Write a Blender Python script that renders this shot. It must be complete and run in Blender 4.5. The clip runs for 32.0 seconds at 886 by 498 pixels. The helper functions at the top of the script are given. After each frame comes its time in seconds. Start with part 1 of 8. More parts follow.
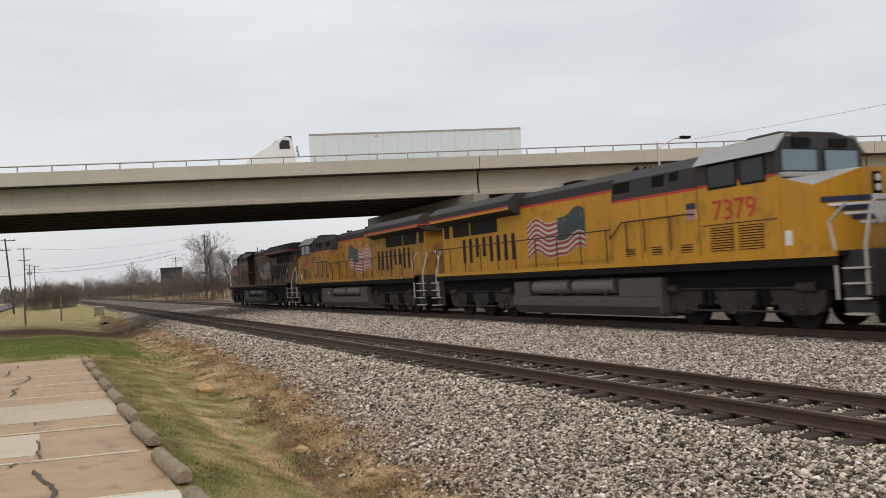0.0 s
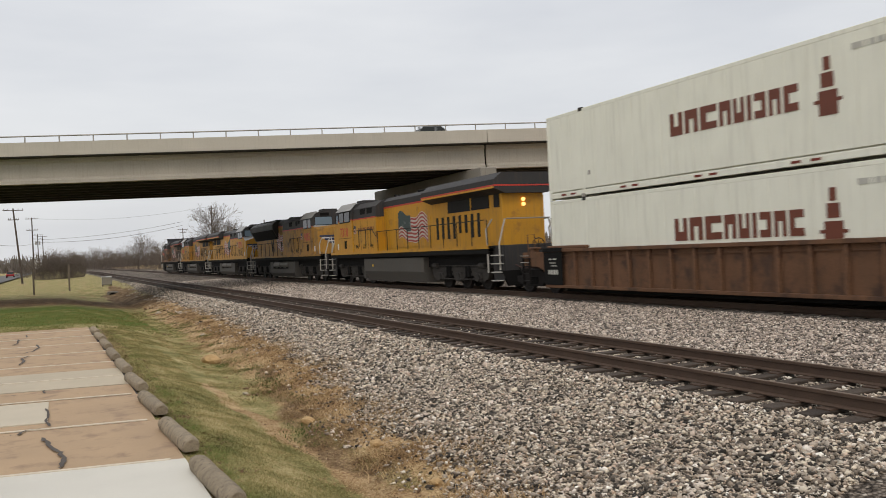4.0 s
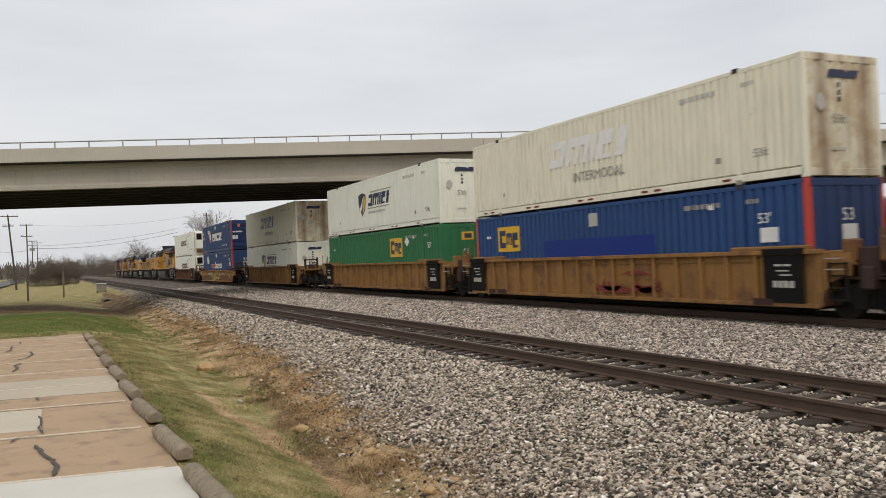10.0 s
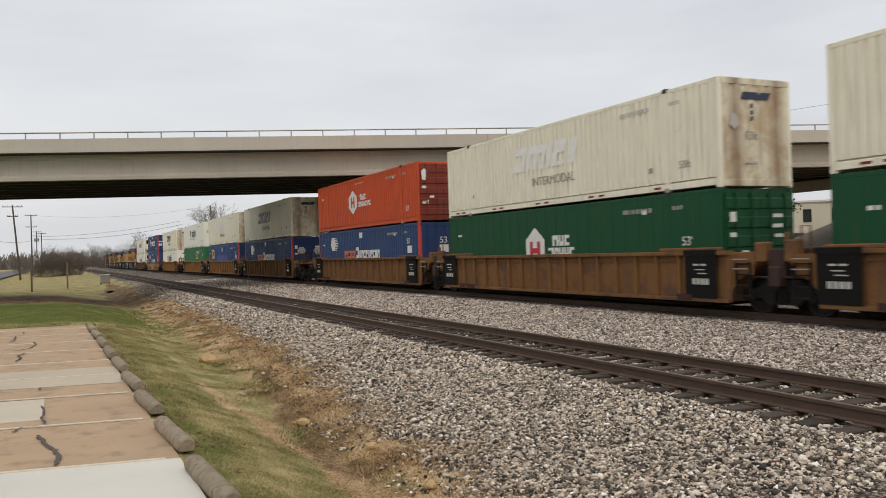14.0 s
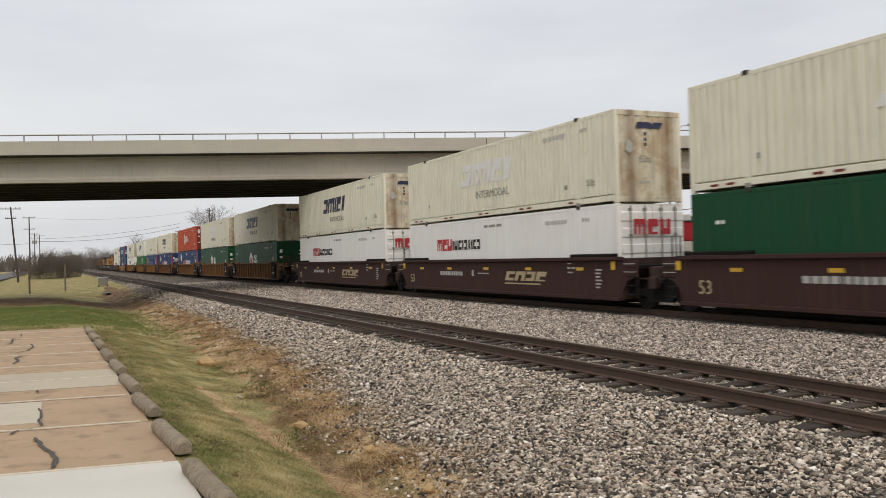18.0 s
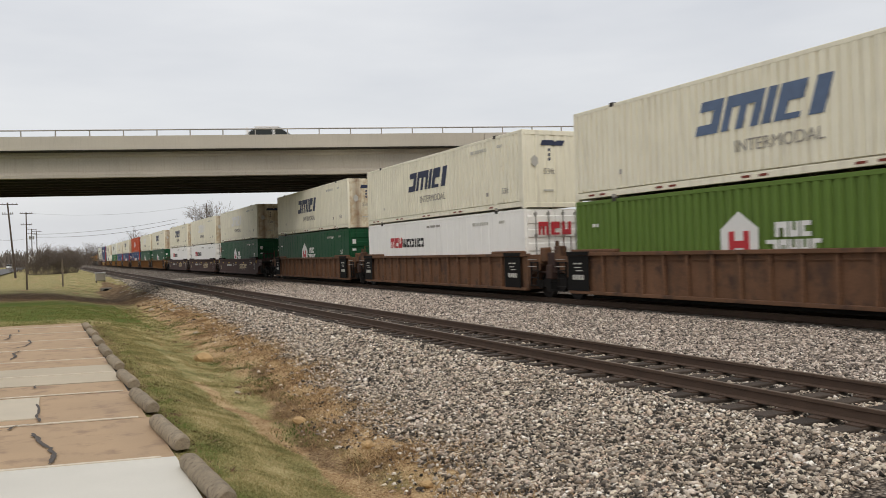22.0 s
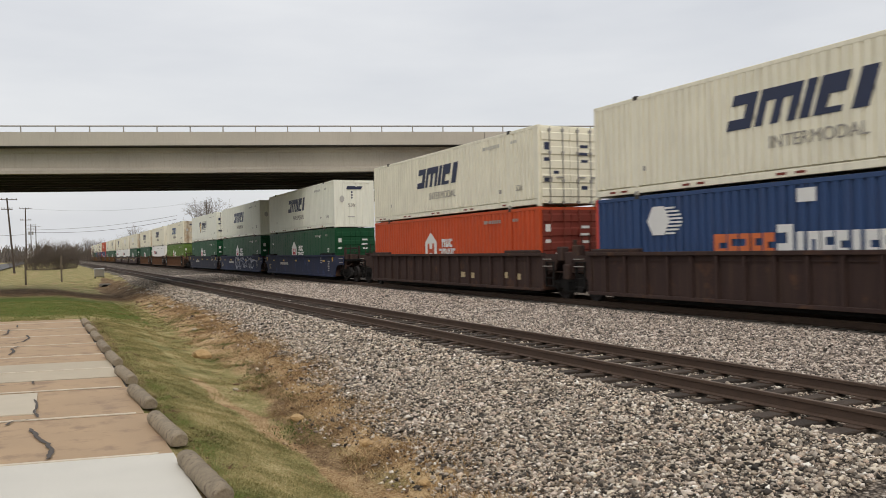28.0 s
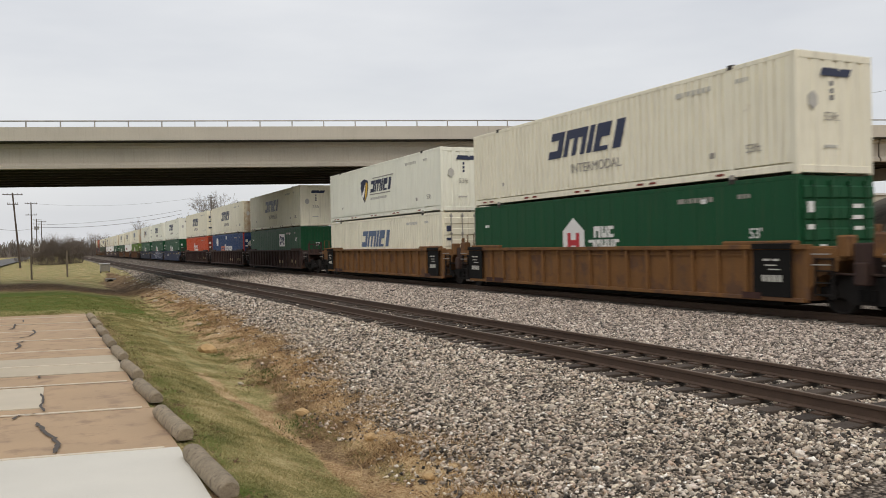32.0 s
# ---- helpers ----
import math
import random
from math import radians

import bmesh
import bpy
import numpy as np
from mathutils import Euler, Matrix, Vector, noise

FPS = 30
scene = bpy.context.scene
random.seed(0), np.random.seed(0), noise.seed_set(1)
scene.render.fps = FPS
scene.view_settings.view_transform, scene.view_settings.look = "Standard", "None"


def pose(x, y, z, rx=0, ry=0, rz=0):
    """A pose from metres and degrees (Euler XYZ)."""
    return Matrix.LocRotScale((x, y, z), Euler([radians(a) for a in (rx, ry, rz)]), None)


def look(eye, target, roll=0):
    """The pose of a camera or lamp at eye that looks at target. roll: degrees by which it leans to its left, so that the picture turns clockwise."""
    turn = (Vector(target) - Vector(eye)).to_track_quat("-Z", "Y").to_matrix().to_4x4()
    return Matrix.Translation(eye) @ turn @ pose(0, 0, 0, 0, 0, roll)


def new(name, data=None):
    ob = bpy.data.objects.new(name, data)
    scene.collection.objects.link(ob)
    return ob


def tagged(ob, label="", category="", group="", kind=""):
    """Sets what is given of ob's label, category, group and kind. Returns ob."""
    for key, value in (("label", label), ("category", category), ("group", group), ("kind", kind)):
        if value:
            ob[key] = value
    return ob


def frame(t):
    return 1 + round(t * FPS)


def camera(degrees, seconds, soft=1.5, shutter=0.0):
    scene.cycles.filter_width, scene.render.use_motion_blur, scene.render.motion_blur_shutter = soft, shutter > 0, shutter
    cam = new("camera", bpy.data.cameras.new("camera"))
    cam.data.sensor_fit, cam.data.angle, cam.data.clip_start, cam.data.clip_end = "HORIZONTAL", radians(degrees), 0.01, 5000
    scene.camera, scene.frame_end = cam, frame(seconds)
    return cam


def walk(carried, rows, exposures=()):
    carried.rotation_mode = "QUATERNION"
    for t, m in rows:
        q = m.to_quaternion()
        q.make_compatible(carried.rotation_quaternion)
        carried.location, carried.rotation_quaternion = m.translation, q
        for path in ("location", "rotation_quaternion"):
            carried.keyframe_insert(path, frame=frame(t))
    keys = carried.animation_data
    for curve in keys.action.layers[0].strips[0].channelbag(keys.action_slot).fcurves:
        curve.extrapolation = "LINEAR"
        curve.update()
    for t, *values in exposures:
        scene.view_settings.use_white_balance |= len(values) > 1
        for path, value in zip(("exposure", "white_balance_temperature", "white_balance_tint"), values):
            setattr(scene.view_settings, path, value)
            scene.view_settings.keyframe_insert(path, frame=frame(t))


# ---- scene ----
# ---- camera: held in the hand on the spot, turning slightly ----
EYE = (0.0, 0.0, 1.80)

def aim(yaw, pitch, lean):
    """Pose at EYE: yaw to the right of the track, pitch up, lean (degrees)."""
    a, b = radians(yaw), radians(pitch)
    way = Vector((math.sin(a) * math.cos(b), math.cos(a) * math.cos(b), math.sin(b)))
    return look(EYE, Vector(EYE) + way * 10, lean)

cam = camera(56.97, 32.0, soft=0.75, shutter=0.22)
walk(cam, [
    (0.0, aim(25.90, 1.76, -3.31)), (0.5, aim(25.62, 1.49, -3.25)), (1.0, aim(25.64, 1.15, -3.23)),
    (1.5, aim(25.68, 0.85, -3.39)), (2.0, aim(25.56, 0.58, -3.48)), (2.5, aim(25.45, 0.31, -3.24)),
    (3.0, aim(25.37, 0.12, -2.99)), (3.5, aim(25.30, -0.03, -2.77)), (5.5, aim(25.45, -0.06, -2.72)),
    (6.0, aim(25.30, 0.03, -2.69)), (6.5, aim(25.36, 0.29, -2.47)), (7.0, aim(25.45, 0.54, -2.23)),
    (7.5, aim(25.47, 0.49, -2.23)), (8.0, aim(25.56, 0.53, -2.32)), (8.5, aim(25.72, 0.67, -2.29)),
    (9.0, aim(25.88, 0.65, -2.28)), (9.5, aim(25.88, 0.59, -2.38)), (10.0, aim(25.69, 0.51, -2.49)),
    (10.5, aim(25.59, 0.42, -2.42)), (11.0, aim(25.61, 0.43, -2.26)), (11.5, aim(25.61, 0.47, -2.05)),
    (12.0, aim(25.59, 0.46, -1.87)), (12.5, aim(25.60, 0.36, -1.72)), (13.0, aim(25.58, 0.28, -1.68)),
    (13.5, aim(25.50, 0.23, -1.76)), (14.0, aim(25.44, 0.20, -1.80)), (14.5, aim(25.41, 0.19, -1.84)),
    (16.5, aim(25.53, 0.41, -1.75)), (17.0, aim(25.58, 0.31, -1.72)), (17.5, aim(25.62, 0.34, -1.63)),
    (18.0, aim(25.56, 0.43, -1.64)), (18.5, aim(25.53, 0.41, -1.81)), (19.0, aim(25.58, 0.34, -2.06)),
    (19.5, aim(25.67, 0.33, -2.08)), (20.0, aim(25.70, 0.35, -1.94)), (20.5, aim(25.74, 0.39, -1.74)),
    (21.0, aim(25.73, 0.38, -1.68)), (21.5, aim(25.69, 0.27, -1.69)), (22.0, aim(25.71, 0.10, -1.68)),
    (22.5, aim(25.72, -0.09, -1.61)), (23.0, aim(25.69, -0.23, -1.59)), (23.5, aim(25.66, -0.24, -1.54)),
    (24.0, aim(25.61, -0.22, -1.47)), (24.5, aim(25.56, -0.25, -1.38)), (25.0, aim(25.52, -0.26, -1.27)),
    (25.5, aim(25.53, -0.21, -1.19)), (27.5, aim(25.71, 0.07, -1.11)), (28.0, aim(25.76, 0.01, -1.21)),
    (28.5, aim(25.75, -0.13, -1.30)), (29.0, aim(25.74, -0.21, -1.35)), (29.5, aim(25.79, -0.21, -1.34)),
    (30.0, aim(25.79, -0.27, -1.35)), (30.5, aim(25.68, -0.37, -1.39)), (31.0, aim(25.53, -0.42, -1.38)),
    (31.5, aim(25.41, -0.37, -1.27)), (32.0, aim(25.43, -0.37, -1.26)),
], exposures=[(0.0, 0.0, 7250, 11), (32.0, 0.0, 7250, 11)])

# ---- light: an even overcast sky with a weak, wide sun behind the cloud ----
SUN_UP, SUN_TURN = radians(48), radians(200)
world = bpy.data.worlds.new("overcast_sky")
world.use_nodes = True
scene.world = world
wn, wl = world.node_tree.nodes, world.node_tree.links
wn.clear()


def wnode(kind, **values):
    n = wn.new(kind)
    for k, v in values.items():
        n.inputs[k].default_value = v
    return n


sky = wnode("ShaderNodeTexSky")
sky.sky_type, sky.sun_disc, sky.sun_elevation, sky.sun_rotation = "NISHITA", False, SUN_UP, SUN_TURN
sky.dust_density, sky.air_density = 4.0, 1.0
coord = wnode("ShaderNodeTexCoord")
split = wnode("ShaderNodeSeparateXYZ")
wl.new(coord.outputs["Generated"], split.inputs[0])
squash = wnode("ShaderNodeMapping", Scale=(1.2, 1.2, 5.0))
wl.new(coord.outputs["Generated"], squash.inputs["Vector"])
cloud = wnode("ShaderNodeTexNoise", Scale=1.6, Detail=5.0, Roughness=0.5)
wl.new(squash.outputs[0], cloud.inputs["Vector"])
tone = wnode("ShaderNodeValToRGB")
tone.color_ramp.elements[0].position, tone.color_ramp.elements[0].color = 0.30, (0.565, 0.62, 0.715, 1)
tone.color_ramp.elements[1].position, tone.color_ramp.elements[1].color = 0.72, (0.745, 0.80, 0.88, 1)
wl.new(cloud.outputs["Fac"], tone.inputs["Fac"])
height = wnode("ShaderNodeMapRange", **{"From Min": 0.25, "From Max": 1.0, "To Min": 1.0, "To Max": 1.35})
wl.new(split.outputs["Z"], height.inputs["Value"])
lift = wnode("ShaderNodeVectorMath")
lift.operation = "SCALE"
wl.new(tone.outputs["Color"], lift.inputs[0])
wl.new(height.outputs[0], lift.inputs["Scale"])
blue = wnode("ShaderNodeBackground", Strength=0.02)
wl.new(sky.outputs[0], blue.inputs["Color"])
grey = wnode("ShaderNodeBackground", Strength=1.0)
wl.new(lift.outputs[0], grey.inputs["Color"])
both = wnode("ShaderNodeAddShader")
wl.new(blue.outputs[0], both.inputs[0])
wl.new(grey.outputs[0], both.inputs[1])
world_out = wnode("ShaderNodeOutputWorld")
wl.new(both.outputs[0], world_out.inputs["Surface"])

sun_data = bpy.data.lights.new("sun", "SUN")
sun_data.energy, sun_data.angle, sun_data.color = 0.6, radians(25), (1.0, 0.96, 0.9)
sun = new("sun", sun_data)
sun_from = Vector((math.sin(SUN_TURN) * math.cos(SUN_UP), math.cos(SUN_TURN) * math.cos(SUN_UP), math.sin(SUN_UP)))
sun.matrix_world = look(sun_from * 200, (0, 0, 0))
scene.view_settings.exposure = 0.0

# ---- materials ----
def shade(name, base, rough=0.8, metal=0.0, vary=0.25, scale=3.0, fine=40.0, bump=0.15, second=None, second_at=0.62,
          streak=0.0, depth=0.02, spec=0.4, rand=0.0, runs=None):
    """A surface with a base colour, blotches at two scales, an optional second colour in patches, rain streaks and relief."""
    m = bpy.data.materials.new(name)
    m.use_nodes = True
    n, l = m.node_tree.nodes, m.node_tree.links
    p = n["Principled BSDF"]
    p.inputs["Metallic"].default_value = metal
    p.inputs["Specular IOR Level"].default_value = spec
    where = n.new("ShaderNodeTexCoord")
    big = n.new("ShaderNodeTexNoise")
    big.inputs["Scale"].default_value, big.inputs["Detail"].default_value = scale, 6
    small = n.new("ShaderNodeTexNoise")
    small.inputs["Scale"].default_value, small.inputs["Detail"].default_value = fine, 3
    for t in (big, small):
        l.new(where.outputs["Object"], t.inputs["Vector"])
    ramp = n.new("ShaderNodeMapRange")
    ramp.inputs["From Min"].default_value, ramp.inputs["From Max"].default_value = 0.25, 0.75
    ramp.inputs["To Min"].default_value, ramp.inputs["To Max"].default_value = 1 - vary, 1 + vary * 0.6
    half = n.new("ShaderNodeMath")
    half.operation = "MULTIPLY_ADD"
    half.inputs[1].default_value = 0.35
    l.new(small.outputs["Fac"], half.inputs[0])
    part_big = n.new("ShaderNodeMath")
    part_big.operation = "MULTIPLY"
    part_big.inputs[1].default_value = 0.65
    l.new(big.outputs["Fac"], part_big.inputs[0])
    l.new(part_big.outputs[0], half.inputs[2])
    l.new(half.outputs[0], ramp.inputs["Value"])
    colour = n.new("ShaderNodeVectorMath")
    colour.operation = "SCALE"
    colour.inputs[0].default_value = base
    l.new(ramp.outputs[0], colour.inputs["Scale"])
    out = colour.outputs[0]

    def blend(a, b_colour, fac):
        mix = n.new("ShaderNodeMix")
        mix.data_type = "RGBA"
        l.new(fac, mix.inputs["Factor"])
        l.new(a, mix.inputs["A"])
        mix.inputs["B"].default_value = (*b_colour, 1)
        return mix.outputs["Result"]

    if second:
        edge = n.new("ShaderNodeMapRange")
        edge.inputs["From Min"].default_value, edge.inputs["From Max"].default_value = second_at - 0.06, second_at + 0.06
        rough_noise = n.new("ShaderNodeTexNoise")
        rough_noise.inputs["Scale"].default_value, rough_noise.inputs["Detail"].default_value = scale * 1.7, 9
        rough_noise.inputs["Roughness"].default_value = 0.65
        l.new(where.outputs["Object"], rough_noise.inputs["Vector"])
        l.new(rough_noise.outputs["Fac"], edge.inputs["Value"])
        out = blend(out, second, edge.outputs[0])
    if streak:
        tall = n.new("ShaderNodeMapping")
        tall.inputs["Scale"].default_value = (6.0, 6.0, 0.35)
        l.new(where.outputs["Object"], tall.inputs["Vector"])
        drip = n.new("ShaderNodeTexNoise")
        drip.inputs["Scale"].default_value, drip.inputs["Detail"].default_value = 1.6, 7
        l.new(tall.outputs[0], drip.inputs["Vector"])
        edge = n.new("ShaderNodeMapRange")
        edge.inputs["From Min"].default_value, edge.inputs["From Max"].default_value = 0.52, 0.75
        edge.inputs["To Max"].default_value = streak
        l.new(drip.outputs["Fac"], edge.inputs["Value"])
        out = blend(out, (0.11, 0.07, 0.045), edge.outputs[0])
    if runs:
        # wide rust runs down the sheet at x = +-runs
        axes = n.new("ShaderNodeSeparateXYZ")
        l.new(where.outputs["Object"], axes.inputs[0])
        side = n.new("ShaderNodeMath")
        side.operation = "ABSOLUTE"
        l.new(axes.outputs["X"], side.inputs[0])
        off = n.new("ShaderNodeMath")
        off.operation = "SUBTRACT"
        off.inputs[1].default_value = runs
        l.new(side.outputs[0], off.inputs[0])
        gap = n.new("ShaderNodeMath")
        gap.operation = "ABSOLUTE"
        l.new(off.outputs[0], gap.inputs[0])
        near = n.new("ShaderNodeMapRange")
        near.inputs["From Min"].default_value, near.inputs["From Max"].default_value = 0.0, 0.34
        near.inputs["To Min"].default_value, near.inputs["To Max"].default_value = 1.35, 0.0
        l.new(gap.outputs[0], near.inputs["Value"])
        wet = n.new("ShaderNodeMath")
        wet.operation = "MULTIPLY"
        l.new(near.outputs[0], wet.inputs[0])
        l.new(big.outputs["Fac"], wet.inputs[1])
        out = blend(out, (0.21, 0.115, 0.058), wet.outputs[0])
    if rand:
        info = n.new("ShaderNodeObjectInfo")
        span = n.new("ShaderNodeMapRange")
        span.inputs["To Min"].default_value, span.inputs["To Max"].default_value = 1 - rand, 1 + rand
        l.new(info.outputs["Random"], span.inputs["Value"])
        by = n.new("ShaderNodeVectorMath")
        by.operation = "SCALE"
        l.new(out, by.inputs[0])
        l.new(span.outputs[0], by.inputs["Scale"])
        out = by.outputs[0]
    l.new(out, p.inputs["Base Color"])
    gloss = n.new("ShaderNodeMapRange")
    gloss.inputs["To Min"].default_value, gloss.inputs["To Max"].default_value = max(0.05, rough - 0.12), min(1.0, rough + 0.12)
    l.new(big.outputs["Fac"], gloss.inputs["Value"])
    l.new(gloss.outputs[0], p.inputs["Roughness"])
    if bump:
        relief = n.new("ShaderNodeBump")
        relief.inputs["Strength"].default_value, relief.inputs["Distance"].default_value = bump, depth
        l.new(small.outputs["Fac"], relief.inputs["Height"])
        l.new(relief.outputs[0], p.inputs["Normal"])
    return m


def lamp_glow(name, colour, strength):
    m = bpy.data.materials.new(name)
    m.use_nodes = True
    p = m.node_tree.nodes["Principled BSDF"]
    p.inputs["Base Color"].default_value = (*colour, 1)
    p.inputs["Emission Color"].default_value, p.inputs["Emission Strength"].default_value = (*colour, 1), strength
    return m


def pane(name, tint=(0.03, 0.035, 0.04), rough=0.08):
    m = bpy.data.materials.new(name)
    m.use_nodes = True
    p = m.node_tree.nodes["Principled BSDF"]
    p.inputs["Base Color"].default_value, p.inputs["Roughness"].default_value = (*tint, 1), rough
    p.inputs["Specular IOR Level"].default_value = 0.3
    return m


MAT = dict(
    bridge=shade("weathered_beige_concrete", (0.51, 0.475, 0.41), 0.9, vary=0.14, scale=0.5, fine=14, streak=0.10),
    # pier concrete, its colour lowered to deepen the shade under the span
    bridge_dark=shade("darkened_grey_concrete", (0.27, 0.25, 0.215), 0.9, vary=0.2, scale=0.6, fine=14, streak=0.3),
    girder=shade("stained_girder_concrete", (0.43, 0.395, 0.335), 0.9, vary=0.2, scale=0.35, fine=9, streak=0.12),
    # near-black copy of the girder concrete: the shade under the deck put into its colour
    soffit_shade=shade("shade_dark_girder_concrete", (0.05, 0.046, 0.041), 0.95, vary=0.25, scale=0.5, fine=12),
    galv=shade("galvanised_steel", (0.34, 0.33, 0.31), 0.5, 0.7, vary=0.2, scale=6),
    rail=shade("rusty_rail_steel", (0.085, 0.053, 0.037), 0.85, 0.0, vary=0.3, scale=4, fine=60),
    rail_top=shade("worn_rail_head", (0.17, 0.12, 0.09), 0.5, 0.5, vary=0.25, scale=5, fine=60),
    tie=shade("creosoted_tie_wood", (0.058, 0.043, 0.033), 0.9, vary=0.4, scale=5, fine=60, bump=0.5, rand=0.35),
    dust_tie=shade("dusty_grey_tie_wood", (0.25, 0.215, 0.18), 0.95, vary=0.3, scale=5, fine=60, bump=0.5, rand=0.3),
    tan=shade("tan_parking_concrete", (0.42, 0.292, 0.182), 0.9, vary=0.16, scale=1.3, fine=90, second=(0.30, 0.205, 0.135), second_at=0.58),
    pale=shade("pale_new_concrete", (0.60, 0.575, 0.51), 0.9, vary=0.10, scale=1.1, fine=90),
    patch=shade("sandy_patch_concrete", (0.52, 0.455, 0.355), 0.9, vary=0.12, scale=1.3, fine=90),
    greyslab=shade("grey_parking_concrete", (0.47, 0.40, 0.30), 0.9, vary=0.14, scale=1.3, fine=90),
    stripe=shade("worn_white_stripe", (0.62, 0.54, 0.43), 0.85, vary=0.2, scale=6, fine=90, second=(0.5, 0.4, 0.3), second_at=0.66),
    crack=shade("dark_crack_filler", (0.085, 0.07, 0.06), 0.8, vary=0.3, scale=9, fine=80),
    stop=shade("stained_concrete_stop", (0.31, 0.25, 0.175), 0.95, vary=0.45, scale=9, fine=70, bump=1.0, second=(0.16, 0.125, 0.09), second_at=0.60, rand=0.12),
    black=shade("black_undercarriage", (0.010, 0.0095, 0.009), 0.85, vary=0.4, scale=4, spec=0.15),
    truck=shade("dusty_dark_steel", (0.05, 0.046, 0.042), 0.85, vary=0.5, scale=4, spec=0.2),
    loco_truck=shade("dusty_grey_truck_steel", (0.052, 0.047, 0.042), 0.85, vary=0.5, scale=4, spec=0.2),
    car_truck=shade("oily_black_steel", (0.017, 0.015, 0.014), 0.8, vary=0.5, scale=4, spec=0.2),
    wheel=shade("brown_wheel_steel", (0.02, 0.016, 0.014), 0.7, 0.2, vary=0.4, scale=4),
    tread=shade("bright_wheel_tread", (0.42, 0.40, 0.38), 0.3, 0.9, vary=0.1),
    slope=shade("stained_slope_paving", (0.25, 0.215, 0.16), 0.95, vary=0.3, scale=0.4, fine=9, streak=0.3, second=(0.15, 0.125, 0.09), second_at=0.58),
)


# ---- mesh helpers ----
def thing(name, label, category, at=(0, 0, 0), group="", kind=""):
    ob = new(name)
    ob.location = at
    ob.empty_display_size = 0.3
    return tagged(ob, label, category, group, kind)


def mesh_of(bm, name, smooth=False):
    me = bpy.data.meshes.new(name)
    bm.to_mesh(me)
    bm.free()
    if smooth:
        for f in me.polygons:
            f.use_smooth = True
    return me


def part(name, bm, material, parent, label="", at=None, smooth=False):
    """One mesh object under a thing or a part; bm is a bmesh or a finished mesh to share."""
    me = mesh_of(bm, name, smooth) if isinstance(bm, bmesh.types.BMesh) else bm
    if not me.materials:
        me.materials.append(material)
    ob = new(name, me)
    if material and me.materials[0] != material:
        ob.material_slots[0].link = "OBJECT"
        ob.material_slots[0].material = material
    ob.parent = parent
    if at is not None:
        ob.matrix_basis = at if isinstance(at, Matrix) else Matrix.Translation(at)
    if label:
        ob["label"] = label
    return ob


def solo(name, bm, material, label, category, group="", kind="", smooth=False):
    ob = part(name, bm, material, None, smooth=smooth)
    return tagged(ob, label, category, group, kind)


def box(bm, x0, y0, z0, x1, y1, z1, bevel=0.0):
    """A block between two corners, its edges rounded by bevel."""
    m = Matrix.Translation(((x0 + x1) / 2, (y0 + y1) / 2, (z0 + z1) / 2)) @ Matrix.Diagonal((abs(x1 - x0), abs(y1 - y0), abs(z1 - z0), 1))
    made = bmesh.ops.create_cube(bm, size=1, matrix=m)["verts"]
    if bevel:
        edges = list({e for v in made for e in v.link_edges})
        bmesh.ops.bevel(bm, geom=edges, offset=bevel, segments=1, affect="EDGES")
    return bm


def blk(x0, y0, z0, x1, y1, z1, bevel=0.0):
    return box(bmesh.new(), x0, y0, z0, x1, y1, z1, bevel)


def rod(bm, a, b, r, sides=8, r2=None):
    """A round bar from a to b."""
    a, b = Vector(a), Vector(b)
    m = Matrix.Translation((a + b) / 2) @ (b - a).to_track_quat("Z", "Y").to_matrix().to_4x4()
    bmesh.ops.create_cone(bm, cap_ends=True, segments=sides, radius1=r, radius2=r if r2 is None else r2, depth=(b - a).length, matrix=m)
    return bm


def prism(bm, outline, axis, lo, hi):
    """An outline of (u, v) drawn out along an axis: 'x' (u=y, v=z), 'y' (u=x, v=z) or 'z' (u=x, v=y)."""
    def spot(u, v, w):
        return {"x": (w, u, v), "y": (u, w, v), "z": (u, v, w)}[axis]
    a = [bm.verts.new(spot(u, v, lo)) for u, v in outline]
    b = [bm.verts.new(spot(u, v, hi)) for u, v in outline]
    k = len(a)
    faces = [bm.faces.new(a), bm.faces.new(b)]
    for i in range(k):
        faces.append(bm.faces.new((a[i], a[(i + 1) % k], b[(i + 1) % k], b[i])))
    bmesh.ops.recalc_face_normals(bm, faces=faces)
    return bm


def tube(bm, points, r, sides=6):
    """One bent round bar through the points."""
    pts = [Vector(p) for p in points]
    rows = []
    u = None
    for k, p in enumerate(pts):
        d = (pts[min(k + 1, len(pts) - 1)] - pts[max(k - 1, 0)]).normalized()
        u = d.orthogonal().normalized() if u is None else (u - d * u.dot(d)).normalized()
        w = d.cross(u)
        rows.append([bm.verts.new(p + (u * math.cos(2 * math.pi * i / sides) + w * math.sin(2 * math.pi * i / sides)) * r) for i in range(sides)])
    for a, b in zip(rows, rows[1:]):
        for i in range(sides):
            bm.faces.new((a[i], a[(i + 1) % sides], b[(i + 1) % sides], b[i]))
    bm.faces.new(rows[0][::-1])
    bm.faces.new(rows[-1])
    return bm


def lerp(x, table):
    """Straight-line reading of a table of (x, value)."""
    return float(np.interp(x, [a for a, _ in table], [b for _, b in table]))


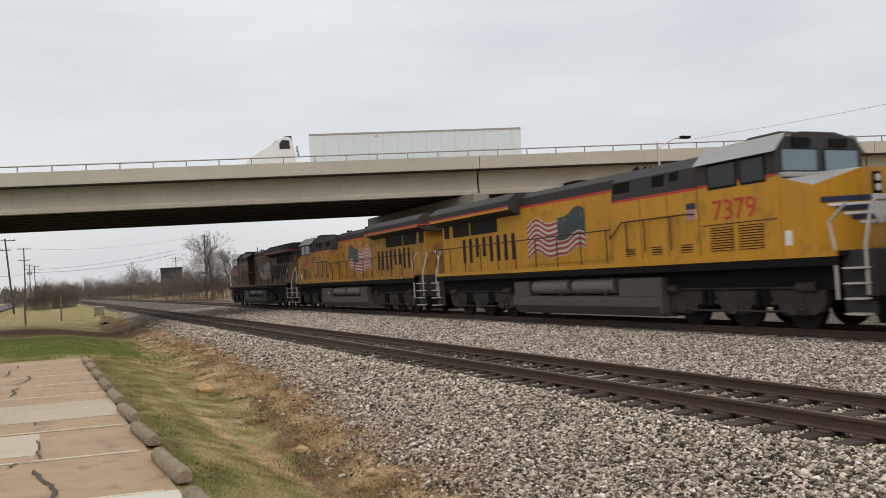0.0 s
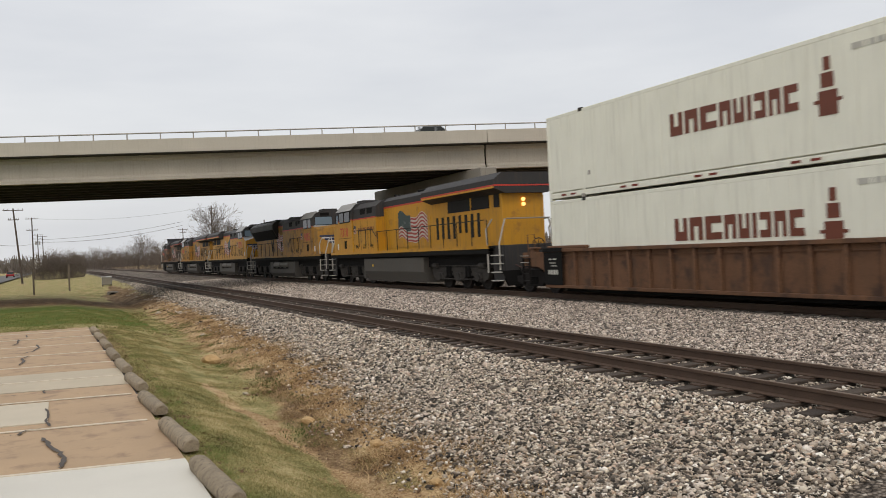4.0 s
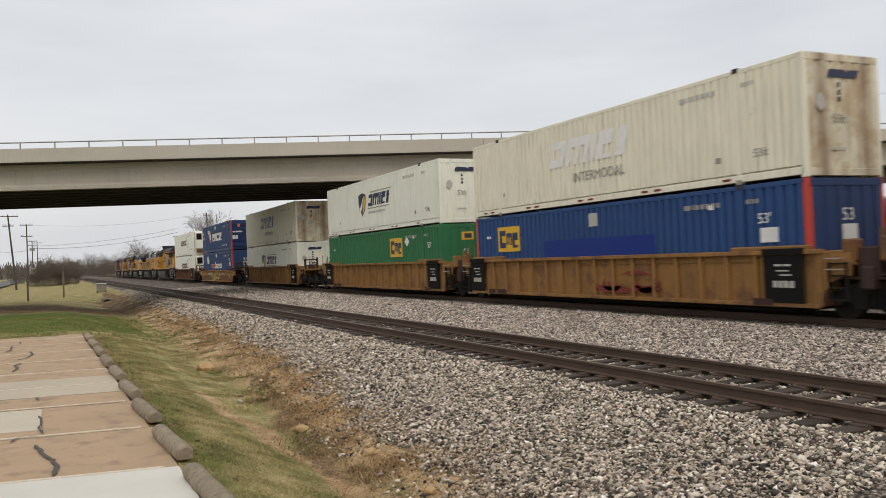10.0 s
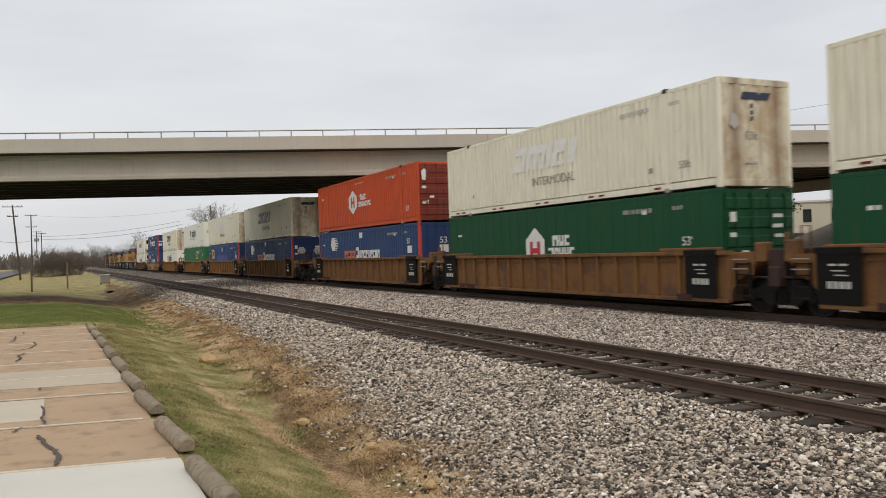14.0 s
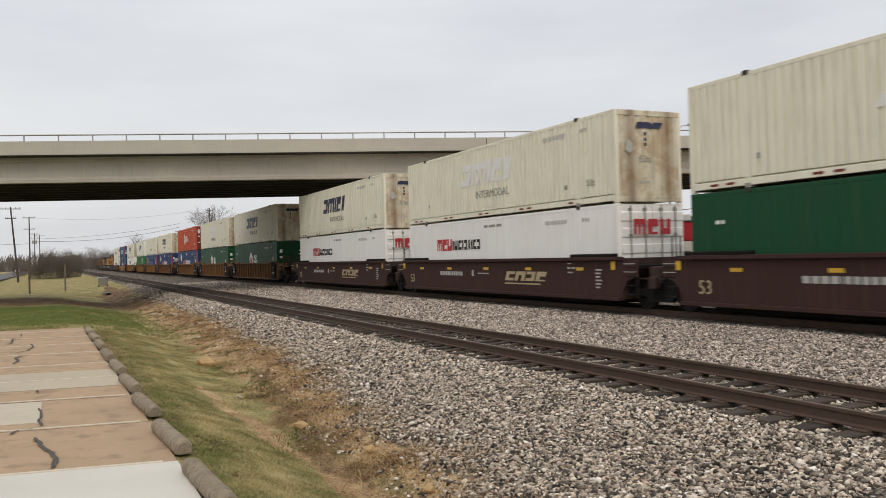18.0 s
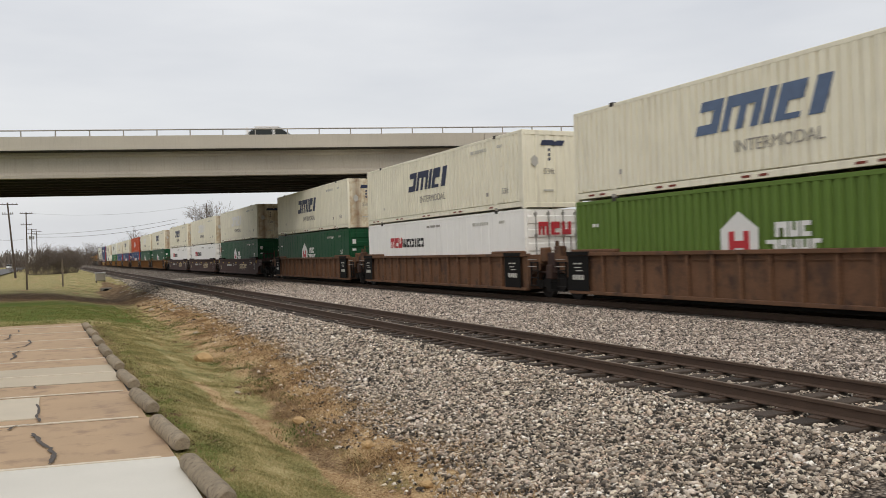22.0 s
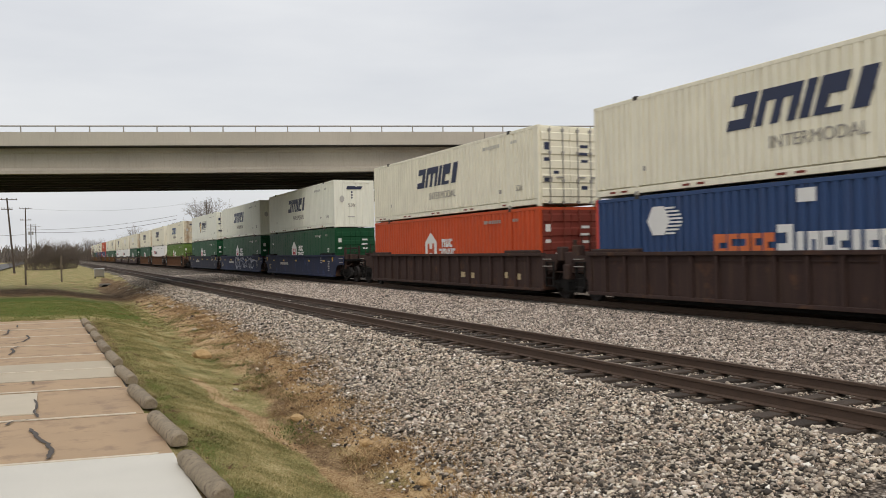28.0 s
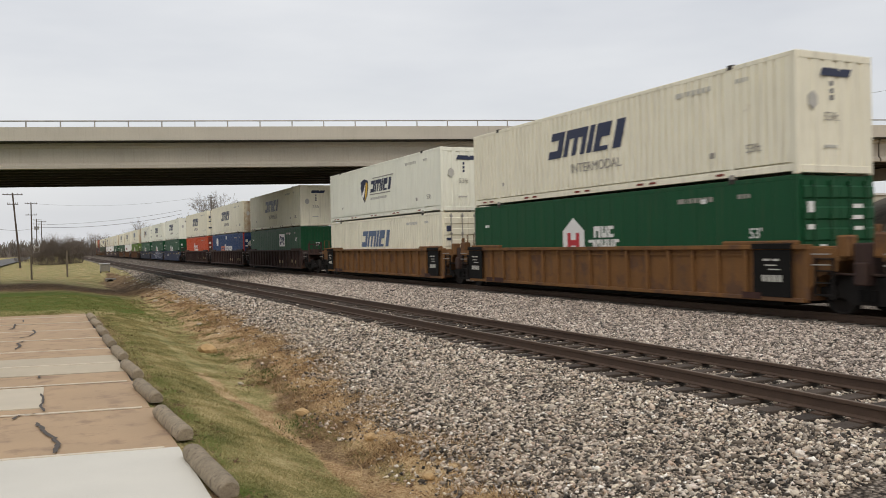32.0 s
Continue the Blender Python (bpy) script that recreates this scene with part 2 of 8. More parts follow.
# ---- ground ----
BD = Vector((0.953, -0.303, 0)).normalized()     # along the overpass, to the right
BN = Vector((0.303, 0.953, 0)).normalized()      # across it, away from the lot
BO = 54.1                                        # distance of its near face
BRIDGE = Matrix(((BD.x, BN.x, 0, BN.x * BO), (BD.y, BN.y, 0, BN.y * BO), (0, 0, 1, 0), (0, 0, 0, 1)))
NEAR_C, FAR_C = 8.95, 16.92           # the two tracks, x
NEAR_TOP, FAR_TOP = -0.10, 0.0        # their rail heads, z
LOT_Z, LOT_END = -0.40, 31.0
TOE = [(-20, 4.0), (7, 4.15), (10, 4.35), (14, 4.65), (19, 5.3), (28, 5.8), (43, 6.2), (53, 6.5), (90, 6.8), (400, 6.8)]
PATH = [(-20, 3.2), (8.4, 3.22), (9.5, 3.12), (10.8, 3.22), (12.1, 2.9), (13.6, 3.05), (14.7, 2.75), (17, 2.7), (60, 2.7)]   # worn strip in the grass
DITCH = [(-20, 3.0), (7, 3.15), (15, 3.35), (22, 3.8), (36, 4.3), (53, 4.7), (75, 4.9), (95, 4.6), (130, 4.0)]
DEEP = [(-20, -0.95), (20, -0.95), (40, -1.05), (60, -1.25), (76, -1.45), (82, -1.25), (91, -0.55), (150, -0.5)]


def ground_z(x, y):
    toe, dx, dz = lerp(y, TOE), lerp(y, DITCH), lerp(y, DEEP)
    kerb = 1.3 if y < LOT_END else max(-3.0, 1.3 - (y - LOT_END) * 0.06)
    left = LOT_Z - 0.03 if y < LOT_END else LOT_Z - 0.03 - min(0.25, (y - LOT_END) * 0.02)
    if x < kerb:
        z = left
    elif x < dx:
        s = (x - kerb) / (dx - kerb)
        z = left + (dz - left) * (3 * s * s - 2 * s ** 3)
    elif x < toe:
        z = dz + (x - dx) / (7.55 - dx) * (-0.30 - dz) * 0.85
    elif x < 7.55:
        foot = dz + (toe - dx) / (7.55 - dx) * (-0.30 - dz) * 0.85
        z = foot + (x - toe) / (7.55 - toe) * (-0.30 - foot)
    elif x < 10.6:
        z = -0.30 - 0.045 * min(1, max(0, (1.5 - abs(x - NEAR_C)) / 0.25))
    elif x < 15.3:
        z = -0.30 + (x - 10.6) / 4.7 * 0.09
    elif x < 18.6:
        z = -0.21
    elif x < 21.0:
        z = -0.21 - (x - 18.6) / 2.4 * 0.5
    else:
        z = -0.71 + min(0.45, (x - 21) * 0.03)
    if 1.6 < x < 7.4 and -5 < y < 120:
        heap = max(0.0, 1 - abs(x - (dx + toe) / 2 - 0.2) / (0.5 * (toe - dx) + 0.3))
        z += heap * (0.26 * max(0, noise.noise((x * 1.0, y * 0.6, 5))) + 0.10 * noise.noise((x * 2.3, y * 1.5, 8)))
        z += 0.05 * noise.noise((x * 1.1, y * 0.7, 0)) + 0.018 * noise.noise((x * 3, y * 3, 4))
    return z


def steps(*spans):
    out = []
    for a, b, d in spans:
        out += list(np.arange(a, b - 1e-6, d))
    return out + [spans[-1][1]]


gx = [-1800, -900, -400, -200, -100] + steps((-60, -10, 5), (-10, 0, 1), (0, 11, 0.14), (11, 22, 0.5), (22, 60, 4), (60, 100, 10)) + [200, 400, 900, 1800]
gy = [-300, -100, -40, -20] + steps((-10, 4, 1.0), (4, 30, 0.2), (30, 60, 0.5), (60, 130, 1.5), (130, 300, 10)) + [400, 600, 1000, 1800, 3000]
verts, zones = [], []
for y in gy:
    toe, dx = lerp(y, TOE), lerp(y, DITCH)
    for x in gx:
        verts.append((x, y, ground_z(x, y)))
        wob = noise.noise((x * 1.3, y * 0.9, 7)) * 0.35 + noise.noise((x * 4, y * 4, 3)) * 0.15
        stone = min(1, max(0, (x + wob * 1.1 - toe + 0.3) / 0.5)) if x < 27 else 0.0
        if y > 66 and x < 7:
            green = 0.62 + 0.6 * wob
        elif y > LOT_END and x < 3.4:
            green = 0.72 + 0.25 * math.sin(y * 0.35) + wob * 0.5
        else:
            green = min(1, max(0, 0.85 - (x - 2.85 - 0.03 * y) / 0.8 + wob * 1.3))
        if x > 21:
            green = 0.3
        off = BN.x * x + BN.y * y - BO
        # earth-brown band under the overpass: its shade painted onto the ground
        bare = 0.75 * min(1, max(0, 1.6 - abs(off - 9.0) / 7.0 + wob)) if x < 7 else 0.0
        if y > 55 and x < 7.4:
            bare = max(bare, min(1.0, 1.5 - abs(x - 5.2) / 1.3 - max(0, abs(y - 76) - 8) / 10 + wob * 2.2))
        if y > LOT_END and x < 3.6:
            green += 0.95 * min(1.0, max(0.0, (12.5 - abs(off + 10.0 + wob * 6)) / 6.0)) + wob
        green -= max(0, 1 - abs(x - lerp(y, PATH) + wob * 0.3) / 0.34) * 1.15 if y < 18 else 0
        green += 0.9 * max(0, 1 - abs(x - 1.55) / 0.35) * max(0, wob * 3 + 0.5) if y < LOT_END else 0
        if 1.25 < x < 2.2 and y < LOT_END:
            bare = max(bare, min(1, max(0, (1.75 - x) * 1.4 + wob - 0.1)))
        if y < 24:
            bare = max(bare, min(1, max(0, (1.05 - abs(x - toe + 1.0) / 0.5) * min(1.0, max(0.2, (y - 7) / 5)) + wob * 2.0 - max(0, y - 14) * 0.07)))
        elif y < 60:
            bare = max(bare, min(1, max(0, 0.3 - abs(x - (dx + toe) / 2) / 1.2 + wob * 2.2)))
        zones.append((stone, green, bare, 1))
w = len(gx)
faces = [(j * w + i, j * w + i + 1, (j + 1) * w + i + 1, (j + 1) * w + i) for j in range(len(gy) - 1) for i in range(w - 1)]
ground_me = bpy.data.meshes.new("ground")
ground_me.from_pydata(verts, [], faces)
zone = ground_me.color_attributes.new("zone", "FLOAT_COLOR", "POINT")
zone.data.foreach_set("color", np.array(zones, dtype=np.float32).ravel())


def ground_material():
    m = bpy.data.materials.new("grass_dirt_and_ballast")
    m.use_nodes = True
    n, l = m.node_tree.nodes, m.node_tree.links
    p = n["Principled BSDF"]
    p.inputs["Roughness"].default_value, p.inputs["Specular IOR Level"].default_value = 0.95, 0.15
    attr = n.new("ShaderNodeAttribute")
    attr.attribute_name = "zone"
    rgb = n.new("ShaderNodeSeparateColor")
    l.new(attr.outputs["Color"], rgb.inputs[0])
    where = n.new("ShaderNodeTexCoord")

    def ramp(fac, *stops):
        r = n.new("ShaderNodeValToRGB")
        el = r.color_ramp.elements
        while len(el) < len(stops):
            el.new(0.5)
        for e, (at, c) in zip(el, stops):
            e.position, e.color = at, (*c, 1)
        l.new(fac, r.inputs["Fac"])
        return r.outputs["Color"]

    def clouds(scale, detail=6, rough=0.6):
        t = n.new("ShaderNodeTexNoise")
        t.inputs["Scale"].default_value, t.inputs["Detail"].default_value, t.inputs["Roughness"].default_value = scale, detail, rough
        l.new(where.outputs["Object"], t.inputs["Vector"])
        return t.outputs["Fac"]

    def mix(fac, a, b):
        x = n.new("ShaderNodeMix")
        x.data_type = "RGBA"
        l.new(fac, x.inputs["Factor"])
        l.new(a, x.inputs["A"])
        l.new(b, x.inputs["B"])
        return x.outputs["Result"]

    def edge(value, lo, hi):
        r = n.new("ShaderNodeMapRange")
        r.inputs["From Min"].default_value, r.inputs["From Max"].default_value = lo, hi
        l.new(value, r.inputs["Value"])
        return r.outputs[0]

    def plus(a, b, k):
        x = n.new("ShaderNodeMath")
        x.operation = "MULTIPLY_ADD"
        l.new(b, x.inputs[0])
        x.inputs[1].default_value = k
        l.new(a, x.inputs[2])
        return x.outputs[0]

    patch, speck, fibre = clouds(1.2, 8, 0.62), clouds(26, 4), clouds(75, 3)
    blend = edge(plus(plus(fibre, speck, 0.9), patch, 1.0), 1.0, 1.9)
    grass = ramp(blend, (0.12, (0.09, 0.098, 0.034)), (0.38, (0.205, 0.193, 0.072)), (0.54, (0.33, 0.28, 0.12)), (0.80, (0.57, 0.455, 0.25)))
    lush = ramp(speck, (0.3, (0.06, 0.10, 0.018)), (0.7, (0.15, 0.19, 0.04)))
    grass = mix(edge(rgb.outputs["Green"], 1.0, 1.5), grass, lush)
    straw = ramp(blend, (0.12, (0.13, 0.07, 0.034)), (0.38, (0.33, 0.20, 0.10)), (0.58, (0.50, 0.35, 0.19)), (0.88, (0.66, 0.51, 0.31)))
    cells = n.new("ShaderNodeTexVoronoi")
    cells.inputs["Scale"].default_value = 24
    l.new(where.outputs["Object"], cells.inputs["Vector"])
    hue = n.new("ShaderNodeSeparateColor")
    l.new(cells.outputs["Color"], hue.inputs[0])
    stone = ramp(hue.outputs[0], (0.0, (0.06, 0.052, 0.046)), (0.4, (0.24, 0.205, 0.175)), (0.8, (0.46, 0.395, 0.335)), (1.0, (0.76, 0.69, 0.60)))
    # darkens towards each stone cell's edge, painting the shade between stones
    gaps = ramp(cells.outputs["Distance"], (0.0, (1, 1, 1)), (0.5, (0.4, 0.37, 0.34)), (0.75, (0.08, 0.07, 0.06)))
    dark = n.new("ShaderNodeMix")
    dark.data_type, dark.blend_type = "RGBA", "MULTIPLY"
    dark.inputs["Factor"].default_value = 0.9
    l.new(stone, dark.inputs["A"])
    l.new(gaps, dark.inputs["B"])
    # earth brown, shared by bare dirt and the painted shade under the overpass
    earth = ramp(blend, (0.10, (0.04, 0.024, 0.014)), (0.40, (0.125, 0.074, 0.038)), (0.60, (0.24, 0.155, 0.082)), (0.88, (0.46, 0.33, 0.19)))
    soil = mix(edge(plus(rgb.outputs["Green"], patch, 1.2), 0.85, 1.15), straw, grass)
    soil = mix(edge(plus(rgb.outputs["Blue"], patch, 0.9), 0.75, 1.1), soil, earth)
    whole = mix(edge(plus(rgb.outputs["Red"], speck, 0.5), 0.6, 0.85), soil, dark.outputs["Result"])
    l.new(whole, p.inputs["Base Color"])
    relief = n.new("ShaderNodeBump")
    relief.inputs["Strength"].default_value, relief.inputs["Distance"].default_value = 0.8, 0.04
    l.new(plus(speck, cells.outputs["Distance"], -1.0), relief.inputs["Height"])
    l.new(relief.outputs[0], p.inputs["Normal"])
    return m


ground_me.materials.append(ground_material())
for f in ground_me.polygons:
    f.use_smooth = True
tagged(new("ground", ground_me), "rough ground with patchy grass, dry straw and grey ballast", "ground", kind="structure")


# ---- tracks ----
RAIL_SHAPE = [(-0.07, 0), (0.07, 0), (0.07, 0.012), (0.012, 0.03), (0.012, 0.125), (0.037, 0.135), (0.037, 0.17), (0.025, 0.175),
              (-0.025, 0.175), (-0.037, 0.17), (-0.037, 0.135), (-0.012, 0.125), (-0.012, 0.03), (-0.07, 0.012)]
tie_me = mesh_of(blk(-1.3, -0.115, -0.18, 1.3, 0.115, 0.0, 0.012), "tie")
tie_me.materials.append(MAT["tie"])
plate_me = mesh_of(blk(-0.18, -0.10, 0.0, 0.18, 0.10, 0.018), "tie_plate")
plate_me.materials.append(MAT["rail"])


BEND, RADIUS = 345.0, 1000.0


def line_x(y):
    """How far the line has swung to the right at y."""
    return max(0.0, y - BEND) ** 2 / (2 * RADIUS)


def sweep(outline, ys):
    """A profile of (x, z) drawn along the line of the track."""
    bm = bmesh.new()
    rows = [[bm.verts.new((u + line_x(y), y, v)) for u, v in outline] for y in ys]
    k = len(outline)
    for a, b in zip(rows, rows[1:]):
        for i in range(k):
            bm.faces.new((a[i], a[(i + 1) % k], b[(i + 1) % k], b[i]))
    bm.faces.new(rows[0])
    bm.faces.new(rows[-1])
    bmesh.ops.recalc_face_normals(bm, faces=bm.faces)
    return bm


LINE = [-60, 100, 200, 300, BEND] + [BEND + 20 * k for k in range(1, 21)]


def track(c, top, label, y_near, y_far, singles, wood):
    """A track: two rails on wooden ties, the nearer ties as objects of their own, the far ones joined."""
    t = thing("track", label, "railway track", (c, 0, 0), kind="structure")
    for side in (-1, 1):
        rail = part("rail", sweep([(u + side * 0.755, v + top - 0.175) for u, v in RAIL_SHAPE], LINE), MAT["rail"], t, "rusty brown steel rail")
        part("rail_head", sweep([(side * 0.755 - 0.03, top - 0.002), (side * 0.755 + 0.03, top - 0.002), (side * 0.755 + 0.03, top + 0.001),
                                 (side * 0.755 - 0.03, top + 0.001)], LINE), MAT["rail_top"], rail)
    rng = random.Random(int(c))
    lower = 0.193 if c < 12 else 0.172
    verts, faces = [], []
    y, k = y_near, 0
    cube = [(v.co.x, v.co.y, v.co.z) for v in tie_me.vertices]
    quads = [tuple(p.vertices) for p in tie_me.polygons]
    while y < y_far:
        jx, jz, jr = rng.uniform(-0.05, 0.05), rng.uniform(-0.012, 0.004), rng.uniform(-0.02, 0.02)
        if k < singles:
            tie = part("tie", tie_me, wood, t, at=pose(jx, y, top - lower + jz, 0, 0, math.degrees(jr)))
            if y < 26 and c < 12:
                for side in (-1, 1):
                    part("tie_plate", plate_me, MAT["rail"], tie, at=(side * 0.755 - jx, 0, 0.0))
        else:
            base = len(verts)
            verts += [(a + jx, b + y + a * jr, e + top - lower + jz) for a, b, e in cube]
            faces += [tuple(i + base for i in q) for q in quads]
        y += 0.53
        k += 1
    me = bpy.data.meshes.new("far_ties")
    me.from_pydata(verts, [], faces)
    tagged(part("far_ties", me, wood, t), kind="stuff")
    return t


track(NEAR_C, NEAR_TOP, "empty siding of rusty rails on dark wooden ties", 2.0, 260, 90, MAT["tie"])
track(FAR_C, FAR_TOP, "main line track with rusty rails under the passing train", 2.0, 300, 90, MAT["dust_tie"])


# ---- loose stones of the ballast ----
def ballast_material(name, stops):
    m = bpy.data.materials.new(name)
    m.use_nodes = True
    n, l = m.node_tree.nodes, m.node_tree.links
    p = n["Principled BSDF"]
    p.inputs["Roughness"].default_value, p.inputs["Specular IOR Level"].default_value = 0.9, 0.25
    geo = n.new("ShaderNodeNewGeometry")
    r = n.new("ShaderNodeValToRGB")
    el = r.color_ramp.elements
    while len(el) < len(stops):
        el.new(0.5)
    for e, (at, c) in zip(el, stops):
        e.position, e.color = at, (*c, 1)
    l.new(geo.outputs["Random Per Island"], r.inputs["Fac"])
    where = n.new("ShaderNodeTexCoord")
    t = n.new("ShaderNodeTexNoise")
    t.inputs["Scale"].default_value, t.inputs["Detail"].default_value = 60, 4
    l.new(where.outputs["Object"], t.inputs["Vector"])
    mr = n.new("ShaderNodeMapRange")
    mr.inputs["To Min"].default_value, mr.inputs["To Max"].default_value = 0.65, 1.3
    l.new(t.outputs["Fac"], mr.inputs["Value"])
    sc = n.new("ShaderNodeVectorMath")
    sc.operation = "SCALE"
    l.new(r.outputs["Color"], sc.inputs[0])
    l.new(mr.outputs[0], sc.inputs["Scale"])
    l.new(sc.outputs[0], p.inputs["Base Color"])
    return m


def raw_mesh(name, verts, faces):
    """A mesh from arrays; all faces have the same number of corners."""
    me = bpy.data.meshes.new(name)
    k = faces.shape[1]
    me.vertices.add(len(verts))
    me.vertices.foreach_set("co", verts.astype(np.float32).ravel())
    me.loops.add(faces.size)
    me.loops.foreach_set("vertex_index", faces.astype(np.int32).ravel())
    me.polygons.add(len(faces))
    me.polygons.foreach_set("loop_start", np.arange(0, faces.size, k, dtype=np.int32))
    me.update(calc_edges=True)
    return me


CHIP_V = np.array([(0.62, 0, 0), (-0.62, 0, 0), (0, 0.62, 0), (0, -0.62, 0), (0, 0, 0.62), (0, 0, -0.62)])
CHIP_F = np.array([(0, 2, 4), (2, 1, 4), (1, 3, 4), (3, 0, 4), (2, 0, 5), (1, 2, 5), (3, 1, 5), (0, 3, 5)])


def stones(spots, sizes, rng):
    """Angular stones that lie on their flatter sides at the spots (x, y, z)."""
    n = len(spots)
    v = CHIP_V[None] + rng.uniform(-0.24, 0.24, (n, 6, 3))
    v = v * (sizes[:, None, None] * rng.uniform(0.7, 1.5, (n, 1, 3)) * np.array((1.25, 1.0, 0.68)))
    a, b = rng.uniform(0, 2 * np.pi, n), rng.normal(0, 0.42, n)
    c, d, e, f = np.cos(a), np.sin(a), np.cos(b), np.sin(b)
    o = np.zeros(n)
    turn = np.stack([np.stack([c, -d * e, d * f], 1), np.stack([d, c * e, -c * f], 1), np.stack([o, f, e], 1)], 1)
    v = np.einsum("nij,nkj->nki", turn, v) + spots[:, None, :]
    f = CHIP_F[None] + 6 * np.arange(n)[:, None, None]
    return v.reshape(-1, 3), f.reshape(-1, 3)


GX, GY = np.array(gx, float), np.array(gy, float)
GZ = np.array([v[2] for v in verts]).reshape(len(gy), len(gx))


def ground_at(x, y):
    """Height of the ground sheet at arrays x, y."""
    i = np.clip(np.searchsorted(GX, x) - 1, 0, len(GX) - 2)
    j = np.clip(np.searchsorted(GY, y) - 1, 0, len(GY) - 2)
    a, b = (x - GX[i]) / (GX[i + 1] - GX[i]), (y - GY[j]) / (GY[j + 1] - GY[j])
    return (GZ[j, i] * (1 - a) + GZ[j, i + 1] * a) * (1 - b) + (GZ[j + 1, i] * (1 - a) + GZ[j + 1, i + 1] * a) * b


def spread(x0, x1, y0, y1, per_m2, rng):
    n = int((x1 - x0) * (y1 - y0) * per_m2)
    return rng.uniform(x0, x1, n), rng.uniform(y0, y1, n)


rng = np.random.default_rng(4)
STONE = ballast_material("ballast_stone", [(0.0, (0.03, 0.027, 0.024)), (0.20, (0.098, 0.084, 0.07)), (0.38, (0.26, 0.21, 0.166)), (0.55, (0.48, 0.395, 0.31)), (0.66, (0.37, 0.325, 0.275)),
                                            (0.82, (0.79, 0.69, 0.55)), (0.90, (0.52, 0.38, 0.29)), (1.0, (0.95, 0.91, 0.83))])
PALE_STONE = ballast_material("pinkish_ballast_stone", [(0.0, (0.075, 0.066, 0.06)), (0.28, (0.25, 0.21, 0.18)), (0.60, (0.51, 0.425, 0.355)), (0.82, (0.62, 0.51, 0.43)), (1.0, (0.85, 0.78, 0.69))])
toe_x = lambda y: np.interp(y, [a for a, _ in TOE], [b for _, b in TOE])
for x0, x1, y0, y1, per, size, look_of in (
        (3.4, 7.65, 5.0, 14, 2500, 0.031, STONE), (4.0, 7.65, 14, 30, 900, 0.040, STONE), (5.0, 7.65, 30, 60, 300, 0.056, STONE), (5.0, 7.65, 60, 95, 60, 0.10, STONE),
        (7.65, 10.5, 5.0, 16, 1250, 0.036, STONE), (7.65, 10.5, 16, 44, 800, 0.040, STONE), (7.65, 10.5, 44, 80, 90, 0.08, STONE),
        (10.5, 16.05, 7, 22, 760, 0.034, PALE_STONE), (10.5, 16.05, 22, 48, 300, 0.048, PALE_STONE), (10.5, 16.05, 48, 85, 70, 0.085, PALE_STONE)):
    x, y = spread(x0, x1, y0, y1, per, rng)
    edge = x - toe_x(y) + 0.25 * np.sin(y * 1.7) + 0.15 * np.sin(y * 4.1 + 1)
    keep = rng.uniform(0, 1, len(x)) < np.clip(edge / 0.7 + 0.45, 0.05 * (edge > -0.9), 1)
    tie_y = np.abs((y - 2.0 + 0.265) % 0.53 - 0.265)
    keep &= ~((np.abs(x - NEAR_C) < 1.30) & (tie_y < 0.125))
    keep &= ~((np.abs(x - FAR_C) < 1.32) & (tie_y < 0.12))
    keep &= np.abs(np.abs(x - NEAR_C) - 0.755) > 0.085
    x, y = x[keep], y[keep]
    z = ground_at(x, y) + rng.uniform(-0.02, 0.03, len(x)) + 0.018 * np.sin(x * 5 + y * 2.1) * np.sin(y * 4.3)
    big = size * rng.lognormal(0, 0.33, len(x))
    crib = (np.abs(x - NEAR_C) < 1.36) | (np.abs(x - FAR_C) < 1.45)
    z, big = np.where(crib, z - 0.016, z), np.where(crib, big * 0.85, big)
    v, f = stones(np.stack([x, y, z], 1), np.minimum(big, 0.085), rng)
    tagged(part("ballast", raw_mesh("ballast", v, f), look_of, None), "loose grey, pinkish and white crushed ballast stones", "ballast", kind="stuff")

# clods of dirt and matted straw on the bank below the ballast
CLOD = bpy.data.materials.new("dirt_clod")
CLOD.use_nodes = True
cn, cl = CLOD.node_tree.nodes, CLOD.node_tree.links
c_geo, c_ramp = cn.new("ShaderNodeNewGeometry"), cn.new("ShaderNodeValToRGB")
while len(c_ramp.color_ramp.elements) < 4:
    c_ramp.color_ramp.elements.new(0.5)
for e, (at, c) in zip(c_ramp.color_ramp.elements, [(0.0, (0.06, 0.036, 0.022)), (0.45, (0.18, 0.105, 0.055)), (0.8, (0.36, 0.24, 0.13)), (1.0, (0.55, 0.42, 0.27))]):
    e.position, e.color = at, (*c, 1)
cl.new(c_geo.outputs["Random Per Island"], c_ramp.inputs["Fac"])
cl.new(c_ramp.outputs["Color"], cn["Principled BSDF"].inputs["Base Color"])
cn["Principled BSDF"].inputs["Roughness"].default_value = 0.95
